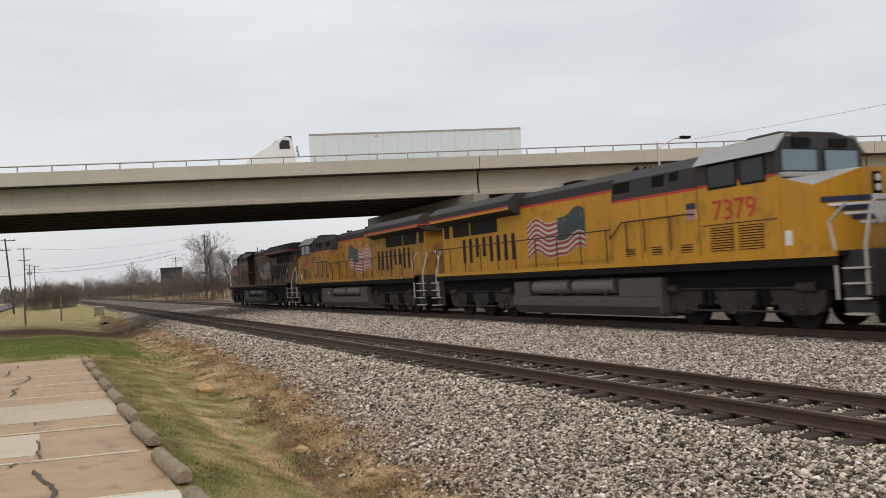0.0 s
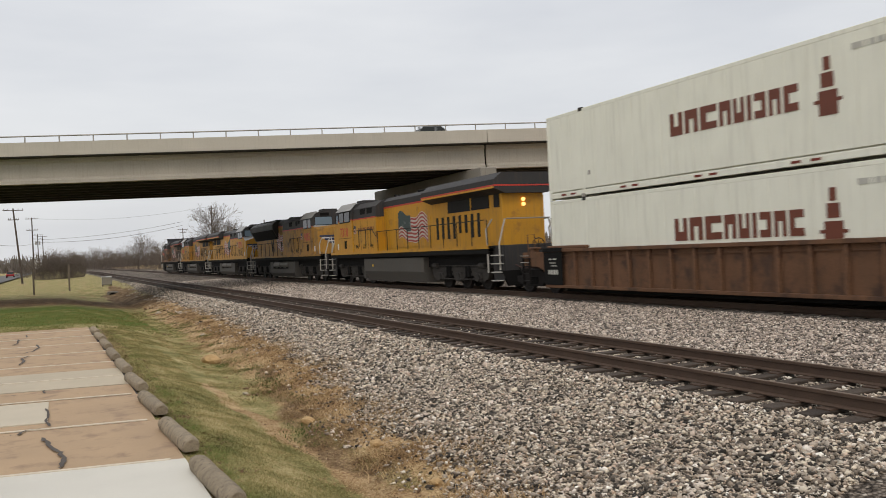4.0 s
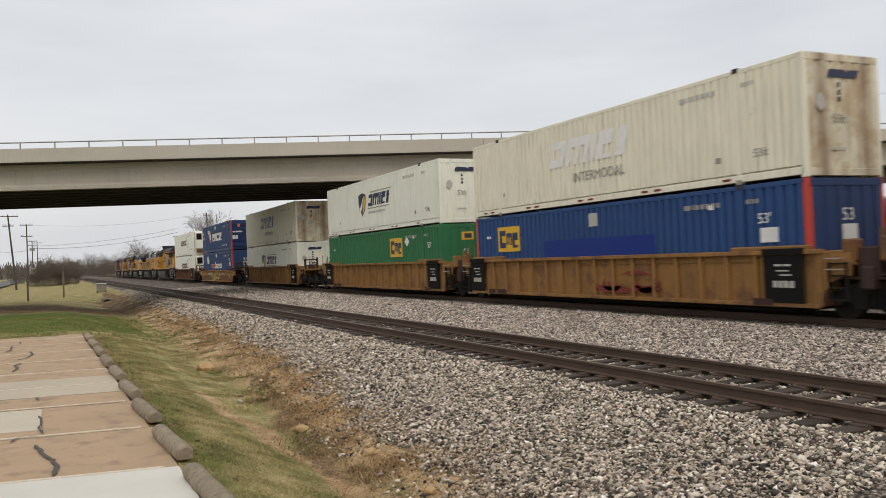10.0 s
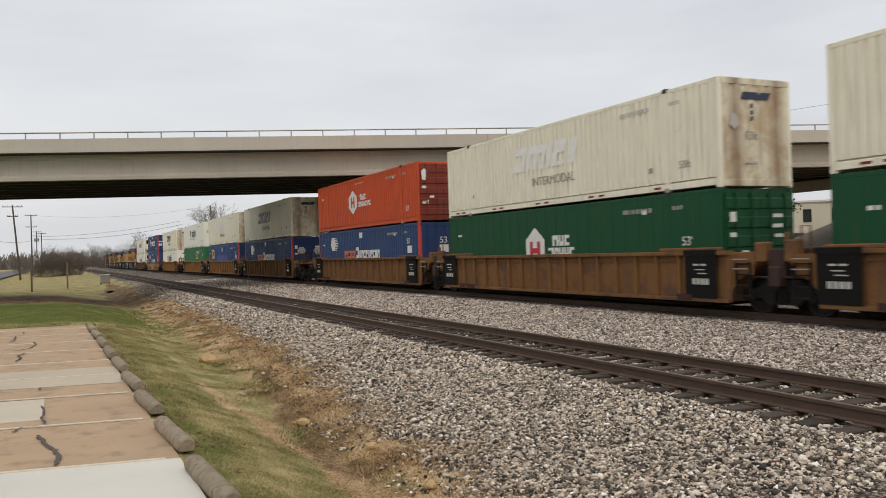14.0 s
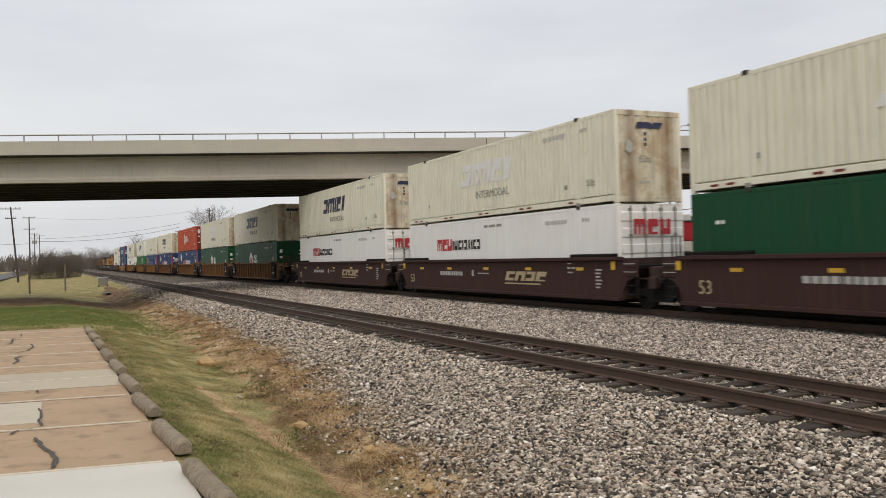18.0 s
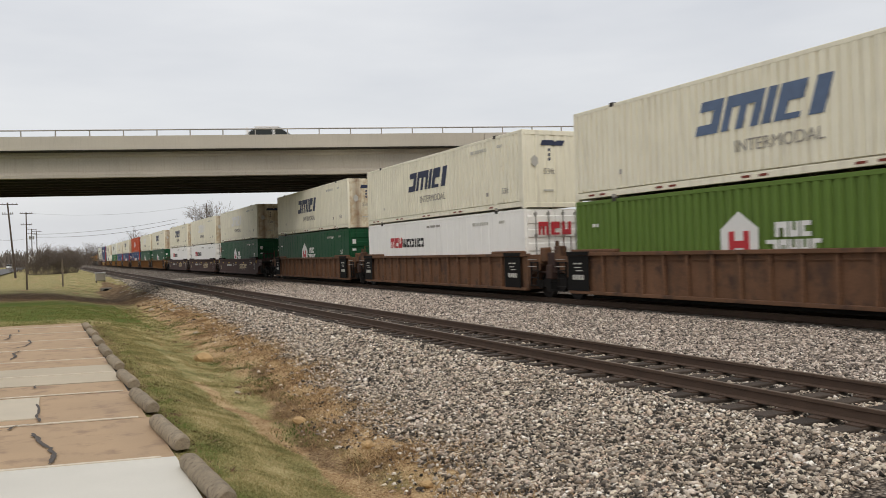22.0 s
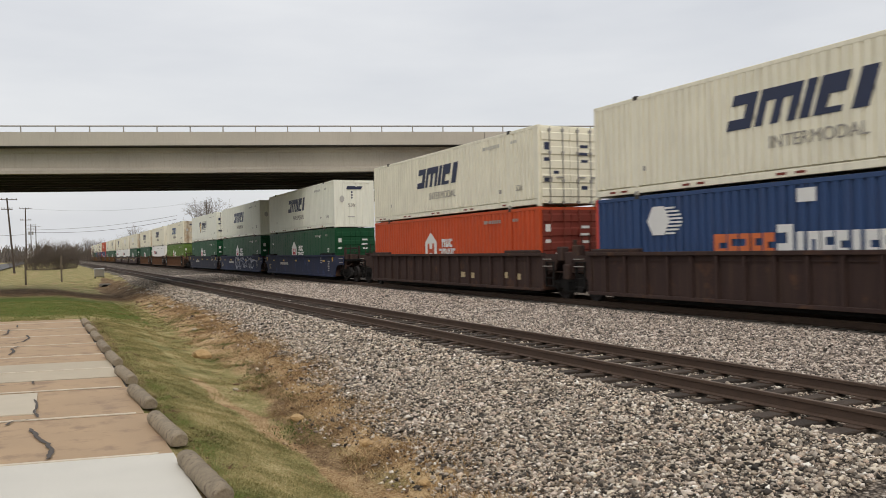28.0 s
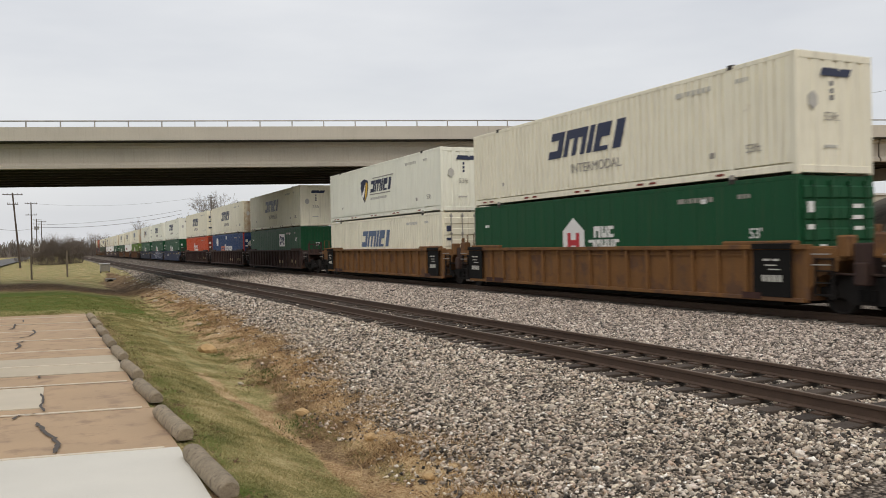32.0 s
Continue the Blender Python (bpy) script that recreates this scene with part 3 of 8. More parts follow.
for y0, y1, per, size in ((6.0, 16, 90, 0.018), (16, 32, 50, 0.026), (32, 56, 24, 0.05)):
    x, y = spread(2.9, 6.4, y0, y1, per, rng)
    mid = 0.5 * (toe_x(y) + np.interp(y, *zip(*DITCH)))
    far_off = np.abs(x - mid) / (0.5 * (toe_x(y) - np.interp(y, *zip(*DITCH))) + 0.25)
    patchy = np.array([noise.noise((a * 1.3, b * 0.9, 21)) for a, b in zip(x, y)])
    keep = rng.uniform(0, 1, len(x)) < np.clip(1.2 - far_off + patchy * 1.6, 0, 1) * (far_off < 1.5)
    x, y = x[keep], y[keep]
    v, f = stones(np.stack([x, y, ground_at(x, y) + 0.004], 1), size * rng.lognormal(0, 0.45, len(x)), rng)
    tagged(part("dirt_clods", raw_mesh("dirt_clods", v, f), CLOD, None), "brown dirt clods and matted dry straw", "dirt", kind="stuff")


# ---- overpass ----
bridge = thing("overpass", "beige concrete highway overpass on round columns above the tracks", "bridge", kind="structure")
bridge.matrix_basis = BRIDGE
B_LEFT, B_RIGHT, B_WIDE, JOINT = -660.0, 660.0, 17.0, 10.7


def span(s0, s1):
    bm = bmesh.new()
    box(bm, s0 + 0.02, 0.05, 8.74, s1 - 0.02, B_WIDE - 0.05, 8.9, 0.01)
    part("deck", bm, MAT["soffit_shade"], bridge)
    part("road_surface", blk(s0 + 0.02, 0.36, 8.905, s1 - 0.02, B_WIDE - 0.36, 9.12), MAT["greyslab"], bridge, "grey concrete road surface")
    bm = bmesh.new()
    prism(bm, [(0.0, 8.80), (-0.02, 9.66), (0.22, 9.66), (0.34, 9.02), (0.34, 8.80)], "x", s0 + 0.02, s1 - 0.02)
    part("parapet", bm, MAT["bridge"], bridge, "beige concrete parapet with rain stains")
    bm = bmesh.new()
    prism(bm, [(B_WIDE, 8.80), (B_WIDE, 9.66), (B_WIDE - 0.22, 9.66), (B_WIDE - 0.34, 9.02), (B_WIDE - 0.34, 8.80)], "x", s0 + 0.02, s1 - 0.02)
    part("parapet", bm, MAT["bridge"], bridge)
    shape = [(-0.3, 7.12), (0.3, 7.12), (0.3, 7.33), (0.1, 7.45), (0.1, 8.42), (0.24, 8.55), (0.24, 8.86), (-0.24, 8.86), (-0.24, 8.55),
             (-0.1, 8.42), (-0.1, 7.5), (-0.3, 7.33)]
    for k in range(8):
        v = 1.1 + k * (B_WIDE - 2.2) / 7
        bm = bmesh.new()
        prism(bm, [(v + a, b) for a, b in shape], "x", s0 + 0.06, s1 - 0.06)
        # the outer girder keeps its own colour, the inner ones carry painted shade
        part("girder", bm, MAT["girder"] if k == 0 else MAT["soffit_shade"], bridge)


def bent(x, ys, y0, y1, foot):
    """A row of round columns with a cap beam, in line with the tracks."""
    inv = BRIDGE.inverted()
    turn = inv @ Matrix.Translation((x, 0, 0))
    cap = part("pier_cap", blk(-0.6, y0, 6.12, 0.6, y1, 7.05, 0.05), MAT["bridge_dark"], bridge, at=turn)
    for y in ys:
        bm = rod(bmesh.new(), (0, y, foot), (0, y, 6.2), 0.46, 20)
        part("column", bm, MAT["bridge_dark"], bridge, "round grey concrete column", at=turn, smooth=False)
    return cap


for s0, s1 in ((B_LEFT, -62), (-62, -32), (-32, JOINT), (JOINT, 40), (40, 70), (70, B_RIGHT)):
    span(s0, s1)
bent(26.2, (49.6, 54.8, 60.1, 65.4), 47.6, 67.6, -0.8)
bent(60.2, (37.0, 42.5, 48.0, 53.7), 35.6, 55.2, -0.8)
bent(-14.0, (62.5, 67.5, 72.5, 77.5), 60.8, 80.5, -0.8)
post_me = mesh_of(blk(-0.035, 0.06, 9.65, 0.035, 0.12, 10.04), "rail_post")
for side in (0.0, B_WIDE - 0.2):
    rail = part("guard_rail", rod(bmesh.new(), (B_LEFT, 0.09 + side, 10.05), (B_RIGHT, 0.09 + side, 10.05), 0.045, 8), MAT["galv"], bridge,
                "steel handrail on posts")
    s = -70.0
    while s < 75:
        part("post", post_me, MAT["galv"], rail, at=(s, side, 0))
        s += 2.05


# earth ramps that carry the road up to the overpass, the right one with a stained concrete slope under the span
for name, s0, s1, foot in (("embankment", 57.0, 640.0, 35.5), ("embankment", -640.0, -62.0, -44.0)):
    bm = bmesh.new()
    w0 = s0 if s0 > 0 else s1
    far = s1 if s0 > 0 else s0
    a = [bm.verts.new(v) for v in ((foot, 3.0, -0.9), (w0, 1.0, 7.0), (far, 1.0, 7.0), (far, -9.0, -0.9), (w0, -9.0, -0.9))]
    b = [bm.verts.new(v) for v in ((foot, B_WIDE + 2, -0.9), (w0, B_WIDE - 0.5, 7.0), (far, B_WIDE - 0.5, 7.0), (far, B_WIDE + 12, -0.9), (w0, B_WIDE + 12, -0.9))]
    bm.faces.new((a[0], b[0], b[1], a[1]))
    bm.faces.new((a[1], b[1], b[2], a[2]))
    bm.faces.new((a[0], a[1], a[4]))
    bm.faces.new((a[1], a[2], a[3], a[4]))
    bm.faces.new((b[0], b[4], b[1]))
    bm.faces.new((b[1], b[4], b[3], b[2]))
    bm.faces.new((a[2], b[2], b[3], a[3]))
    bmesh.ops.recalc_face_normals(bm, faces=bm.faces)
    part("embankment", bm, MAT["slope"], bridge, "stained concrete and earth slope under the overpass")


# ---- the train: shared pieces ----
MOVERS = []          # (thing, x, place along the train, z, heading in degrees)

MAT.update(
    cream=shade("cream_container_paint", (0.82, 0.785, 0.64), 0.6, vary=0.10, scale=0.9, fine=30, streak=0.24, second=(0.55, 0.49, 0.38), second_at=0.72, spec=0.25),
    ivory=shade("ivory_container_paint", (0.82, 0.825, 0.715), 0.5, vary=0.08, scale=0.9, fine=30, streak=0.16),
    white=shade("white_container_paint", (0.87, 0.86, 0.825), 0.45, vary=0.06, scale=0.9, fine=30, streak=0.12),
    rustwall=shade("rust_streaked_cream_paint", (0.70, 0.645, 0.50), 0.6, vary=0.14, scale=1.0, fine=30, streak=0.5, second=(0.54, 0.43, 0.29), second_at=0.52, runs=0.74),
    blue=shade("faded_blue_container_paint", (0.03, 0.067, 0.165), 0.55, vary=0.18, scale=0.9, fine=30, streak=0.18, spec=0.25),
    navy=shade("dark_blue_container_paint", (0.022, 0.048, 0.13), 0.5, vary=0.2, scale=0.9, fine=30, streak=0.2, spec=0.18),
    deep_blue=shade("deep_blue_patch_paint", (0.010, 0.032, 0.20), 0.45, vary=0.06, scale=0.9, fine=30, spec=0.2),
    bright_blue=shade("bright_blue_container_paint", (0.026, 0.072, 0.20), 0.5, vary=0.12, scale=0.9, fine=30, streak=0.1, spec=0.18),
    green=shade("dark_green_container_paint", (0.006, 0.068, 0.027), 0.55, vary=0.16, scale=0.9, fine=30, streak=0.14, spec=0.22),
    mid_green=shade("mid_green_container_paint", (0.028, 0.16, 0.065), 0.55, vary=0.16, scale=0.9, fine=30, streak=0.14, spec=0.25),
    lime=shade("leaf_green_container_paint", (0.112, 0.19, 0.04), 0.5, vary=0.14, scale=0.9, fine=30, streak=0.14, spec=0.18),
    red=shade("orange_red_container_paint", (0.54, 0.085, 0.03), 0.5, vary=0.12, scale=0.9, fine=30, streak=0.14, second=(0.42, 0.07, 0.03), second_at=0.66, spec=0.18),
    dark_red=shade("dull_red_door_paint", (0.20, 0.04, 0.028), 0.6, vary=0.25, scale=1.5, fine=30, streak=0.5, spec=0.18),
    post_red=shade("red_corner_paint", (0.52, 0.055, 0.035), 0.5, vary=0.14, scale=2),
    car_yellow=shade("weathered_yellow_car_paint", (0.20, 0.097, 0.037), 0.8, vary=0.32, scale=0.8, fine=22, streak=0.7, second=(0.115, 0.06, 0.036), second_at=0.56, spec=0.2),
    car_gold=shade("sunlit_yellow_car_paint", (0.29, 0.148, 0.05), 0.75, vary=0.3, scale=0.8, fine=22, streak=0.75, second=(0.165, 0.08, 0.042), second_at=0.57, spec=0.2),
    car_rust=shade("rusty_orange_brown_paint", (0.19, 0.085, 0.034), 0.8, vary=0.3, scale=0.8, fine=22, streak=0.5, second=(0.12, 0.06, 0.032), second_at=0.58, spec=0.18),
    car_orange=shade("orange_car_paint", (0.36, 0.165, 0.04), 0.7, vary=0.2, scale=0.8, fine=22, streak=0.4, second=(0.22, 0.095, 0.04), second_at=0.62, spec=0.18),
    car_brown=shade("rust_brown_car_paint", (0.165, 0.086, 0.05), 0.8, vary=0.4, scale=0.9, fine=22, streak=0.6, second=(0.08, 0.047, 0.034), second_at=0.56, spec=0.18),
    car_maroon=shade("maroon_car_paint", (0.054, 0.026, 0.022), 0.7, vary=0.2, scale=0.8, fine=22, streak=0.25, spec=0.18),
    car_dark=shade("dark_brown_car_paint", (0.052, 0.032, 0.028), 0.8, vary=0.3, scale=0.8, fine=22, streak=0.4, second=(0.095, 0.048, 0.03), second_at=0.62, spec=0.18),
    car_slate=shade("dark_slate_car_paint", (0.026, 0.029, 0.045), 0.7, vary=0.2, scale=0.8, fine=22, streak=0.2, spec=0.18),
    car_blue=shade("dull_blue_car_paint", (0.026, 0.034, 0.07), 0.7, vary=0.22, scale=0.8, fine=22, streak=0.25, second=(0.045, 0.065, 0.15), second_at=0.62, spec=0.18),
    mark_navy=shade("navy_lettering_paint", (0.022, 0.032, 0.075), 0.5, vary=0.25, scale=2, bump=0),
    mark_fade=shade("faded_grey_lettering_paint", (0.46, 0.45, 0.415), 0.6, vary=0.2, scale=3, bump=0),
    mark_pale_grey=shade("worn_grey_lettering_paint", (0.50, 0.49, 0.44), 0.6, vary=0.25, scale=3, bump=0),
    mark_chalk=shade("chalky_white_lettering_paint", (0.80, 0.795, 0.77), 0.6, vary=0.15, scale=3, bump=0),
    mark_steel=shade("faded_blue_lettering_paint", (0.10, 0.15, 0.25), 0.6, vary=0.3, scale=3, bump=0),
    mark_grey=shade("grey_lettering_paint", (0.30, 0.28, 0.25), 0.6, vary=0.2, scale=3, bump=0),
    mark_white=shade("white_lettering_paint", (0.72, 0.72, 0.70), 0.5, vary=0.1, scale=3, bump=0),
    mark_yellow=shade("yellow_patch_paint", (0.72, 0.43, 0.04), 0.5, vary=0.15, scale=3, bump=0),
    mark_red=shade("red_lettering_paint", (0.48, 0.03, 0.04), 0.5, vary=0.1, scale=3, bump=0),
    mark_orange=shade("orange_lettering_paint", (0.60, 0.15, 0.05), 0.5, vary=0.1, scale=3, bump=0),
    mark_orange_pale=shade("faded_orange_lettering_paint", (0.62, 0.26, 0.17), 0.6, vary=0.2, scale=3, bump=0),
    mark_black=shade("black_lettering_paint", (0.02, 0.02, 0.022), 0.5, vary=0.1, scale=3, bump=0, spec=0.18),
    mark_brown=shade("brown_lettering_paint", (0.16, 0.045, 0.025), 0.5, vary=0.2, scale=3, bump=0),
    mark_gold=shade("cream_lettering_paint", (0.47, 0.37, 0.22), 0.6, vary=0.2, scale=3, bump=0),
    graffiti=shade("yellow_green_graffiti_paint", (0.46, 0.43, 0.07), 0.5, vary=0.3, scale=3, bump=0),
    graffiti_pale=shade("pale_graffiti_paint", (0.35, 0.37, 0.45), 0.5, vary=0.3, scale=3, bump=0),
)

CL, CH, CW = 16.154, 2.896, 1.295      # 53-foot box: length, height, half width


def sheet(columns, z0, z1):
    """A pressed steel wall facing -x: columns of (y, x)."""
    bm = bmesh.new()
    low = [bm.verts.new((x, y, z0)) for y, x in columns]
    top = [bm.verts.new((x, y, z1)) for y, x in columns]
    for i in range(len(columns) - 1):
        bm.faces.new((low[i], low[i + 1], top[i + 1], top[i]))
    bmesh.ops.recalc_face_normals(bm, faces=bm.faces)
    if bm.faces[0].normal.x > 0:
        bmesh.ops.reverse_faces(bm, faces=bm.faces)
    return bm


def ribbed(y0, y1, pitch, depth, flat):
    """Columns of a wall with ribs pressed in by depth."""
    cols = [(y0, -CW)]
    n = max(1, round((y1 - y0) / pitch))
    p = (y1 - y0) / n
    for k in range(n):
        a = y0 + k * p
        slope = min(0.07, p * (1 - flat) * 0.25)
        cols += [(a + p * flat, -CW), (a + p * flat + slope, -CW + depth), (a + p - slope, -CW + depth), (a + p, -CW)]
    return cols


WALL = {}
for key, pitch, depth, flat in (("corr", 0.29, 0.065, 0.42), ("fine", 0.27, 0.05, 0.70), ("smooth", 0.62, 0.012, 0.92)):
    for place, (a, b) in {"a": (-2.0, -0.16), "b": (-CL + 2.08, -2.08), "c": (-CL + 0.16, -CL + 2.0)}.items():
        WALL[key, place] = mesh_of(sheet(ribbed(a, b, pitch, depth, flat), 0.29, CH - 0.115), "side_panel")

C_CORE = mesh_of(blk(-CW + 0.085, -CL + 0.05, 0.16, CW - 0.06, -0.05, CH - 0.03), "body")
bm = bmesh.new()
for k in range(27):
    y = -0.4 - k * 0.59
    box(bm, -CW + 0.08, y - 0.32, CH - 0.035, CW - 0.08, y, CH - 0.012, 0.006)
C_ROOF = mesh_of(bm, "roof")
C_TOP = mesh_of(blk(-0.045, -CL + 0.1, CH - 0.12, 0.045, -0.1, CH - 0.004, 0.012), "top_rail")
bm = blk(-0.05, -CL + 0.1, 0.07, 0.05, -0.1, 0.25, 0.012)
C_LOW = mesh_of(bm, "bottom_rail")
C_POST = mesh_of(blk(-0.075, -0.08, 0.0, 0.075, 0.08, CH, 0.015), "corner_post")
C_INNER = mesh_of(blk(-0.04, -0.085, 0.06, 0.05, 0.085, CH - 0.02, 0.012), "stacking_post")
C_CAST = mesh_of(blk(-0.06, -0.09, -0.06, 0.09, 0.09, 0.06, 0.01), "corner_casting")
C_REFLECT = mesh_of(blk(-0.003, -0.14, -0.03, 0.003, 0.14, 0.03), "reflector")
bm = bmesh.new()
line = [(-CW + 0.09, -CL + 0.05), (-CW + 0.09, -CL + 0.012)]
for k in range(6):
    x = -1.05 + k * 0.42
    line += [(x - 0.13, -CL + 0.012), (x - 0.10, -CL - 0.02), (x + 0.10, -CL - 0.02), (x + 0.13, -CL + 0.012)]
prism(bm, line + [(CW - 0.09, -CL + 0.012), (CW - 0.09, -CL + 0.05)], "z", 0.05, CH - 0.04)
C_NOSE = mesh_of(bm, "end_wall")
C_BEAM = mesh_of(blk(-CW + 0.09, -CL - 0.028, -0.09, CW - 0.09, -CL + 0.02, 0.09, 0.012), "end_beam")
bm = bmesh.new()
line = [(0.0, 0.10), (-0.05, 0.10)]
for k in range(5):
    z = 0.32 + k * 0.5
    line += [(-0.05, z), (-0.085, z + 0.04), (-0.085, z + 0.28), (-0.05, z + 0.32)]
prism(bm, line + [(-0.05, CH - 0.12), (0.0, CH - 0.12)], "x", 0.01, 1.19)
C_DOOR = mesh_of(bm, "door")
bm = bmesh.new()
rod(bm, (0, -0.115, 0.06), (0, -0.115, CH - 0.08), 0.02, 8)
for z in (0.12, 0.9, 1.9, CH - 0.2):
    box(bm, -0.05, -0.13, z - 0.05, 0.05, -0.07, z + 0.05)
box(bm, -0.02, -0.14, 1.0, 0.30, -0.11, 1.05)
C_ROD = mesh_of(bm, "lock_rod")
C_CUT = mesh_of(blk(-0.5, -0.012, -0.5, 0.5, 0.012, 0.5), "decal")


bm = bmesh.new()
prism(bm, [(-0.5, 0.0), (0.44, 0.0), (0.56, 0.19), (0.20, 0.19), (0.16, 0.12), (0.06, 0.19), (-0.42, 0.19)], "y", -0.012, 0.012)
END_WORD = mesh_of(bm, "end_mark")
bm = bmesh.new()
prism(bm, [(0.14, 0.10), (0, 0.22), (-0.14, 0.10), (-0.14, -0.10), (0, -0.22), (0.14, -0.10)], "y", -0.012, 0.012)
END_HEX = mesh_of(bm, "end_placard")


def plate(parent, name, outline, material, y, z, size=1.0, x=-CW - 0.006, thick=0.006, label=""):
    """A painted shape on the -x side; outline of (along, up), along runs towards the rear."""
    bm = bmesh.new()
    prism(bm, [(y - a * size, z + b * size) for a, b in outline], "x", x - thick, x)
    return part(name, bm, material, parent, label)


def bars(parent, name, shapes, material, y, z, size=1.0, x=-CW - 0.006, label=""):
    """Several painted shapes as one marking."""
    bm = bmesh.new()
    for outline in shapes:
        prism(bm, [(y - a * size, z + b * size) for a, b in outline], "x", x - 0.006, x)
    return tagged(part(name, bm, material, parent, label), kind="stuff" if len(shapes) > 1 else "")


def slab(a0, a1, b0, b1, lean=0.0):
    return [(a0 + b0 * lean, b0), (a1 + b0 * lean, b0), (a1 + b1 * lean, b1), (a0 + b1 * lean, b1)]


def blocks(widths, gap, h, lean=0.0):
    """A row of plain blocks in place of small writing."""
    out, a = [], 0.0
    for wide in widths:
        out.append(slab(a, a + wide, 0, h, lean))
        a += wide + gap
    return out


def notched(kind, a, w, h, lean):
    """One plain block of a word mark, with slots cut into it from one side."""
    t = h * 0.30
    shape = {"z": [(0, 0), (w, 0), (w, h), (0, h), (0, h - t), (w * 0.62, h - t), (w * 0.62, t), (0, t)],
             "d": [(0, 0), (w, 0), (w, t), (w * 0.38, t), (w * 0.38, h - t), (w, h - t), (w, h), (0, h)],
             "l": [(0, 0), (w, 0), (w, h * 0.16), (w * 0.42, h * 0.16), (w * 0.42, h * 0.5), (w, h * 0.5), (w, h), (0, h)],
             "w": [(0, 0), (w * 0.2, 0), (w * 0.2, h * 0.66), (w * 0.4, h * 0.66), (w * 0.4, 0), (w * 0.6, 0), (w * 0.6, h * 0.66), (w * 0.8, h * 0.66), (w * 0.8, 0), (w, 0), (w, h), (0, h)],
             "n": [(0, 0), (w * 0.33, 0), (w * 0.33, h * 0.6), (w * 0.67, h * 0.6), (w * 0.67, 0), (w, 0), (w, h), (0, h)],
             "u": [(0, 0), (w, 0), (w, h), (w * 0.67, h), (w * 0.67, h * 0.4), (w * 0.33, h * 0.4), (w * 0.33, h), (0, h)],
             "t": [(w * 0.2, 0), (w * 0.8, 0), (w * 0.8, h), (w * 0.2, h)],
             "|": [(0, 0), (w, 0), (w, h), (0, h)]}[kind]
    return [(a + p + q * lean, q) for p, q in shape]


def cells(kinds, gap, h, lean=0.0):
    """A row of notched blocks in place of a word mark, from (kind, width)."""
    out, a = [], 0.0
    for kind, w in kinds:
        out.append(notched(kind, a, w, h, lean))
        a += w + gap
    return out


def word(parent, shapes, material, y, z, size=1.0, x=-CW - 0.006, label=""):
    """A word mark, each block a part of its own."""
    for outline in shapes:
        bars(parent, "word_mark", [outline], material, y, z, size, x, label)


TEXT = {}


def letters(text, size, parent, material, at, name="lettering"):
    """Flat lettering with the built-in font; at: its pose."""
    if text not in TEXT:
        cu = bpy.data.curves.new("lettering", "FONT")
        cu.body, cu.size, cu.extrude = text, 1.0, 0.004
        ob = new("lettering", cu)
        dg = bpy.context.evaluated_depsgraph_get()
        TEXT[text] = bpy.data.meshes.new_from_object(ob.evaluated_get(dg))
        TEXT[text].materials.clear()
        bpy.data.objects.remove(ob)
    me = TEXT[text]
    return part(name, me, material, parent, at=at @ Matrix.Diagonal((size, size, 1, 1)))


def side_text(text, size, parent, material, y, z, x=-CW - 0.012):
    m = Matrix(((0, 0, -1, x), (-1, 0, 0, y), (0, 1, 0, z), (0, 0, 0, 1)))
    return letters(text, size, parent, material, m)


def end_text(text, size, parent, material, x, z, y=-CL - 0.03):
    m = Matrix(((1, 0, 0, x), (0, 0, -1, y), (0, 1, 0, z), (0, 0, 0, 1)))
    return letters(text, size, parent, material, m)


SHIELD = [(0, 0), (0.34, 0.28), (0.46, 0.66), (0.46, 0.95), (0, 1.05), (-0.46, 0.95), (-0.46, 0.66), (-0.34, 0.28)]
HOUSE = [(-0.62, 0), (0.62, 0), (0.62, 0.86), (0, 1.30), (-0.62, 0.86)]
HEX = [(-0.25, 0), (0.25, 0), (0.5, 0.43), (0.25, 0.86), (-0.25, 0.86), (-0.5, 0.43)]


def mark_slant(c, mat, y=-5.6, z=1.38, k=1.0):
    word(c, cells((("z", 0.80), ("w", 1.22), ("|", 0.27), ("l", 0.74), ("t", 0.70)), 0.11, 0.86, 0.34), mat, y, z, k, label="slanted dark block of a word mark")
    side_text("INTERMODAL", 0.43 * k, c, MAT["mark_grey"], y - 1.35 * k, z - 0.58 * k)


def mark_shield(c, y=-6.24, z=0.92):
    plate(c, "shield_mark", SHIELD, MAT["mark_navy"], y, z, 1.24, label="navy and yellow shield mark")
    plate(c, "shield_flash", [(0.02, 0.06), (0.30, 0.32), (0.40, 0.66), (0.40, 0.86), (0.2, 0.9), (0.12, 0.45)], MAT["mark_yellow"], y, z, 1.24, x=-CW - 0.013)
    plate(c, "shield_flash", [(-0.20, 0.16), (0.04, 0.44), (0.16, 0.84), (-0.06, 0.56), (-0.3, 0.36)], MAT["white"], y, z, 1.24, x=-CW - 0.02)
    word(c, cells((("z", 0.58), ("w", 0.86), ("|", 0.20), ("l", 0.54), ("t", 0.52)), 0.08, 0.62, 0.3), MAT["mark_navy"], y - 0.92, z + 0.50, label="slanted navy block of a word mark")
    bars(c, "mark_outline", [slab(0, 3.0, 0, 0.05, 0.28), slab(0.2, 3.2, 0.86, 0.91, 0.28)], MAT["mark_grey"], y - 0.84, z + 0.36)
    bars(c, "mark_line", blocks((0.2,) * 9, 0.07, 0.12), MAT["mark_fade"], y - 0.95, z + 0.10)


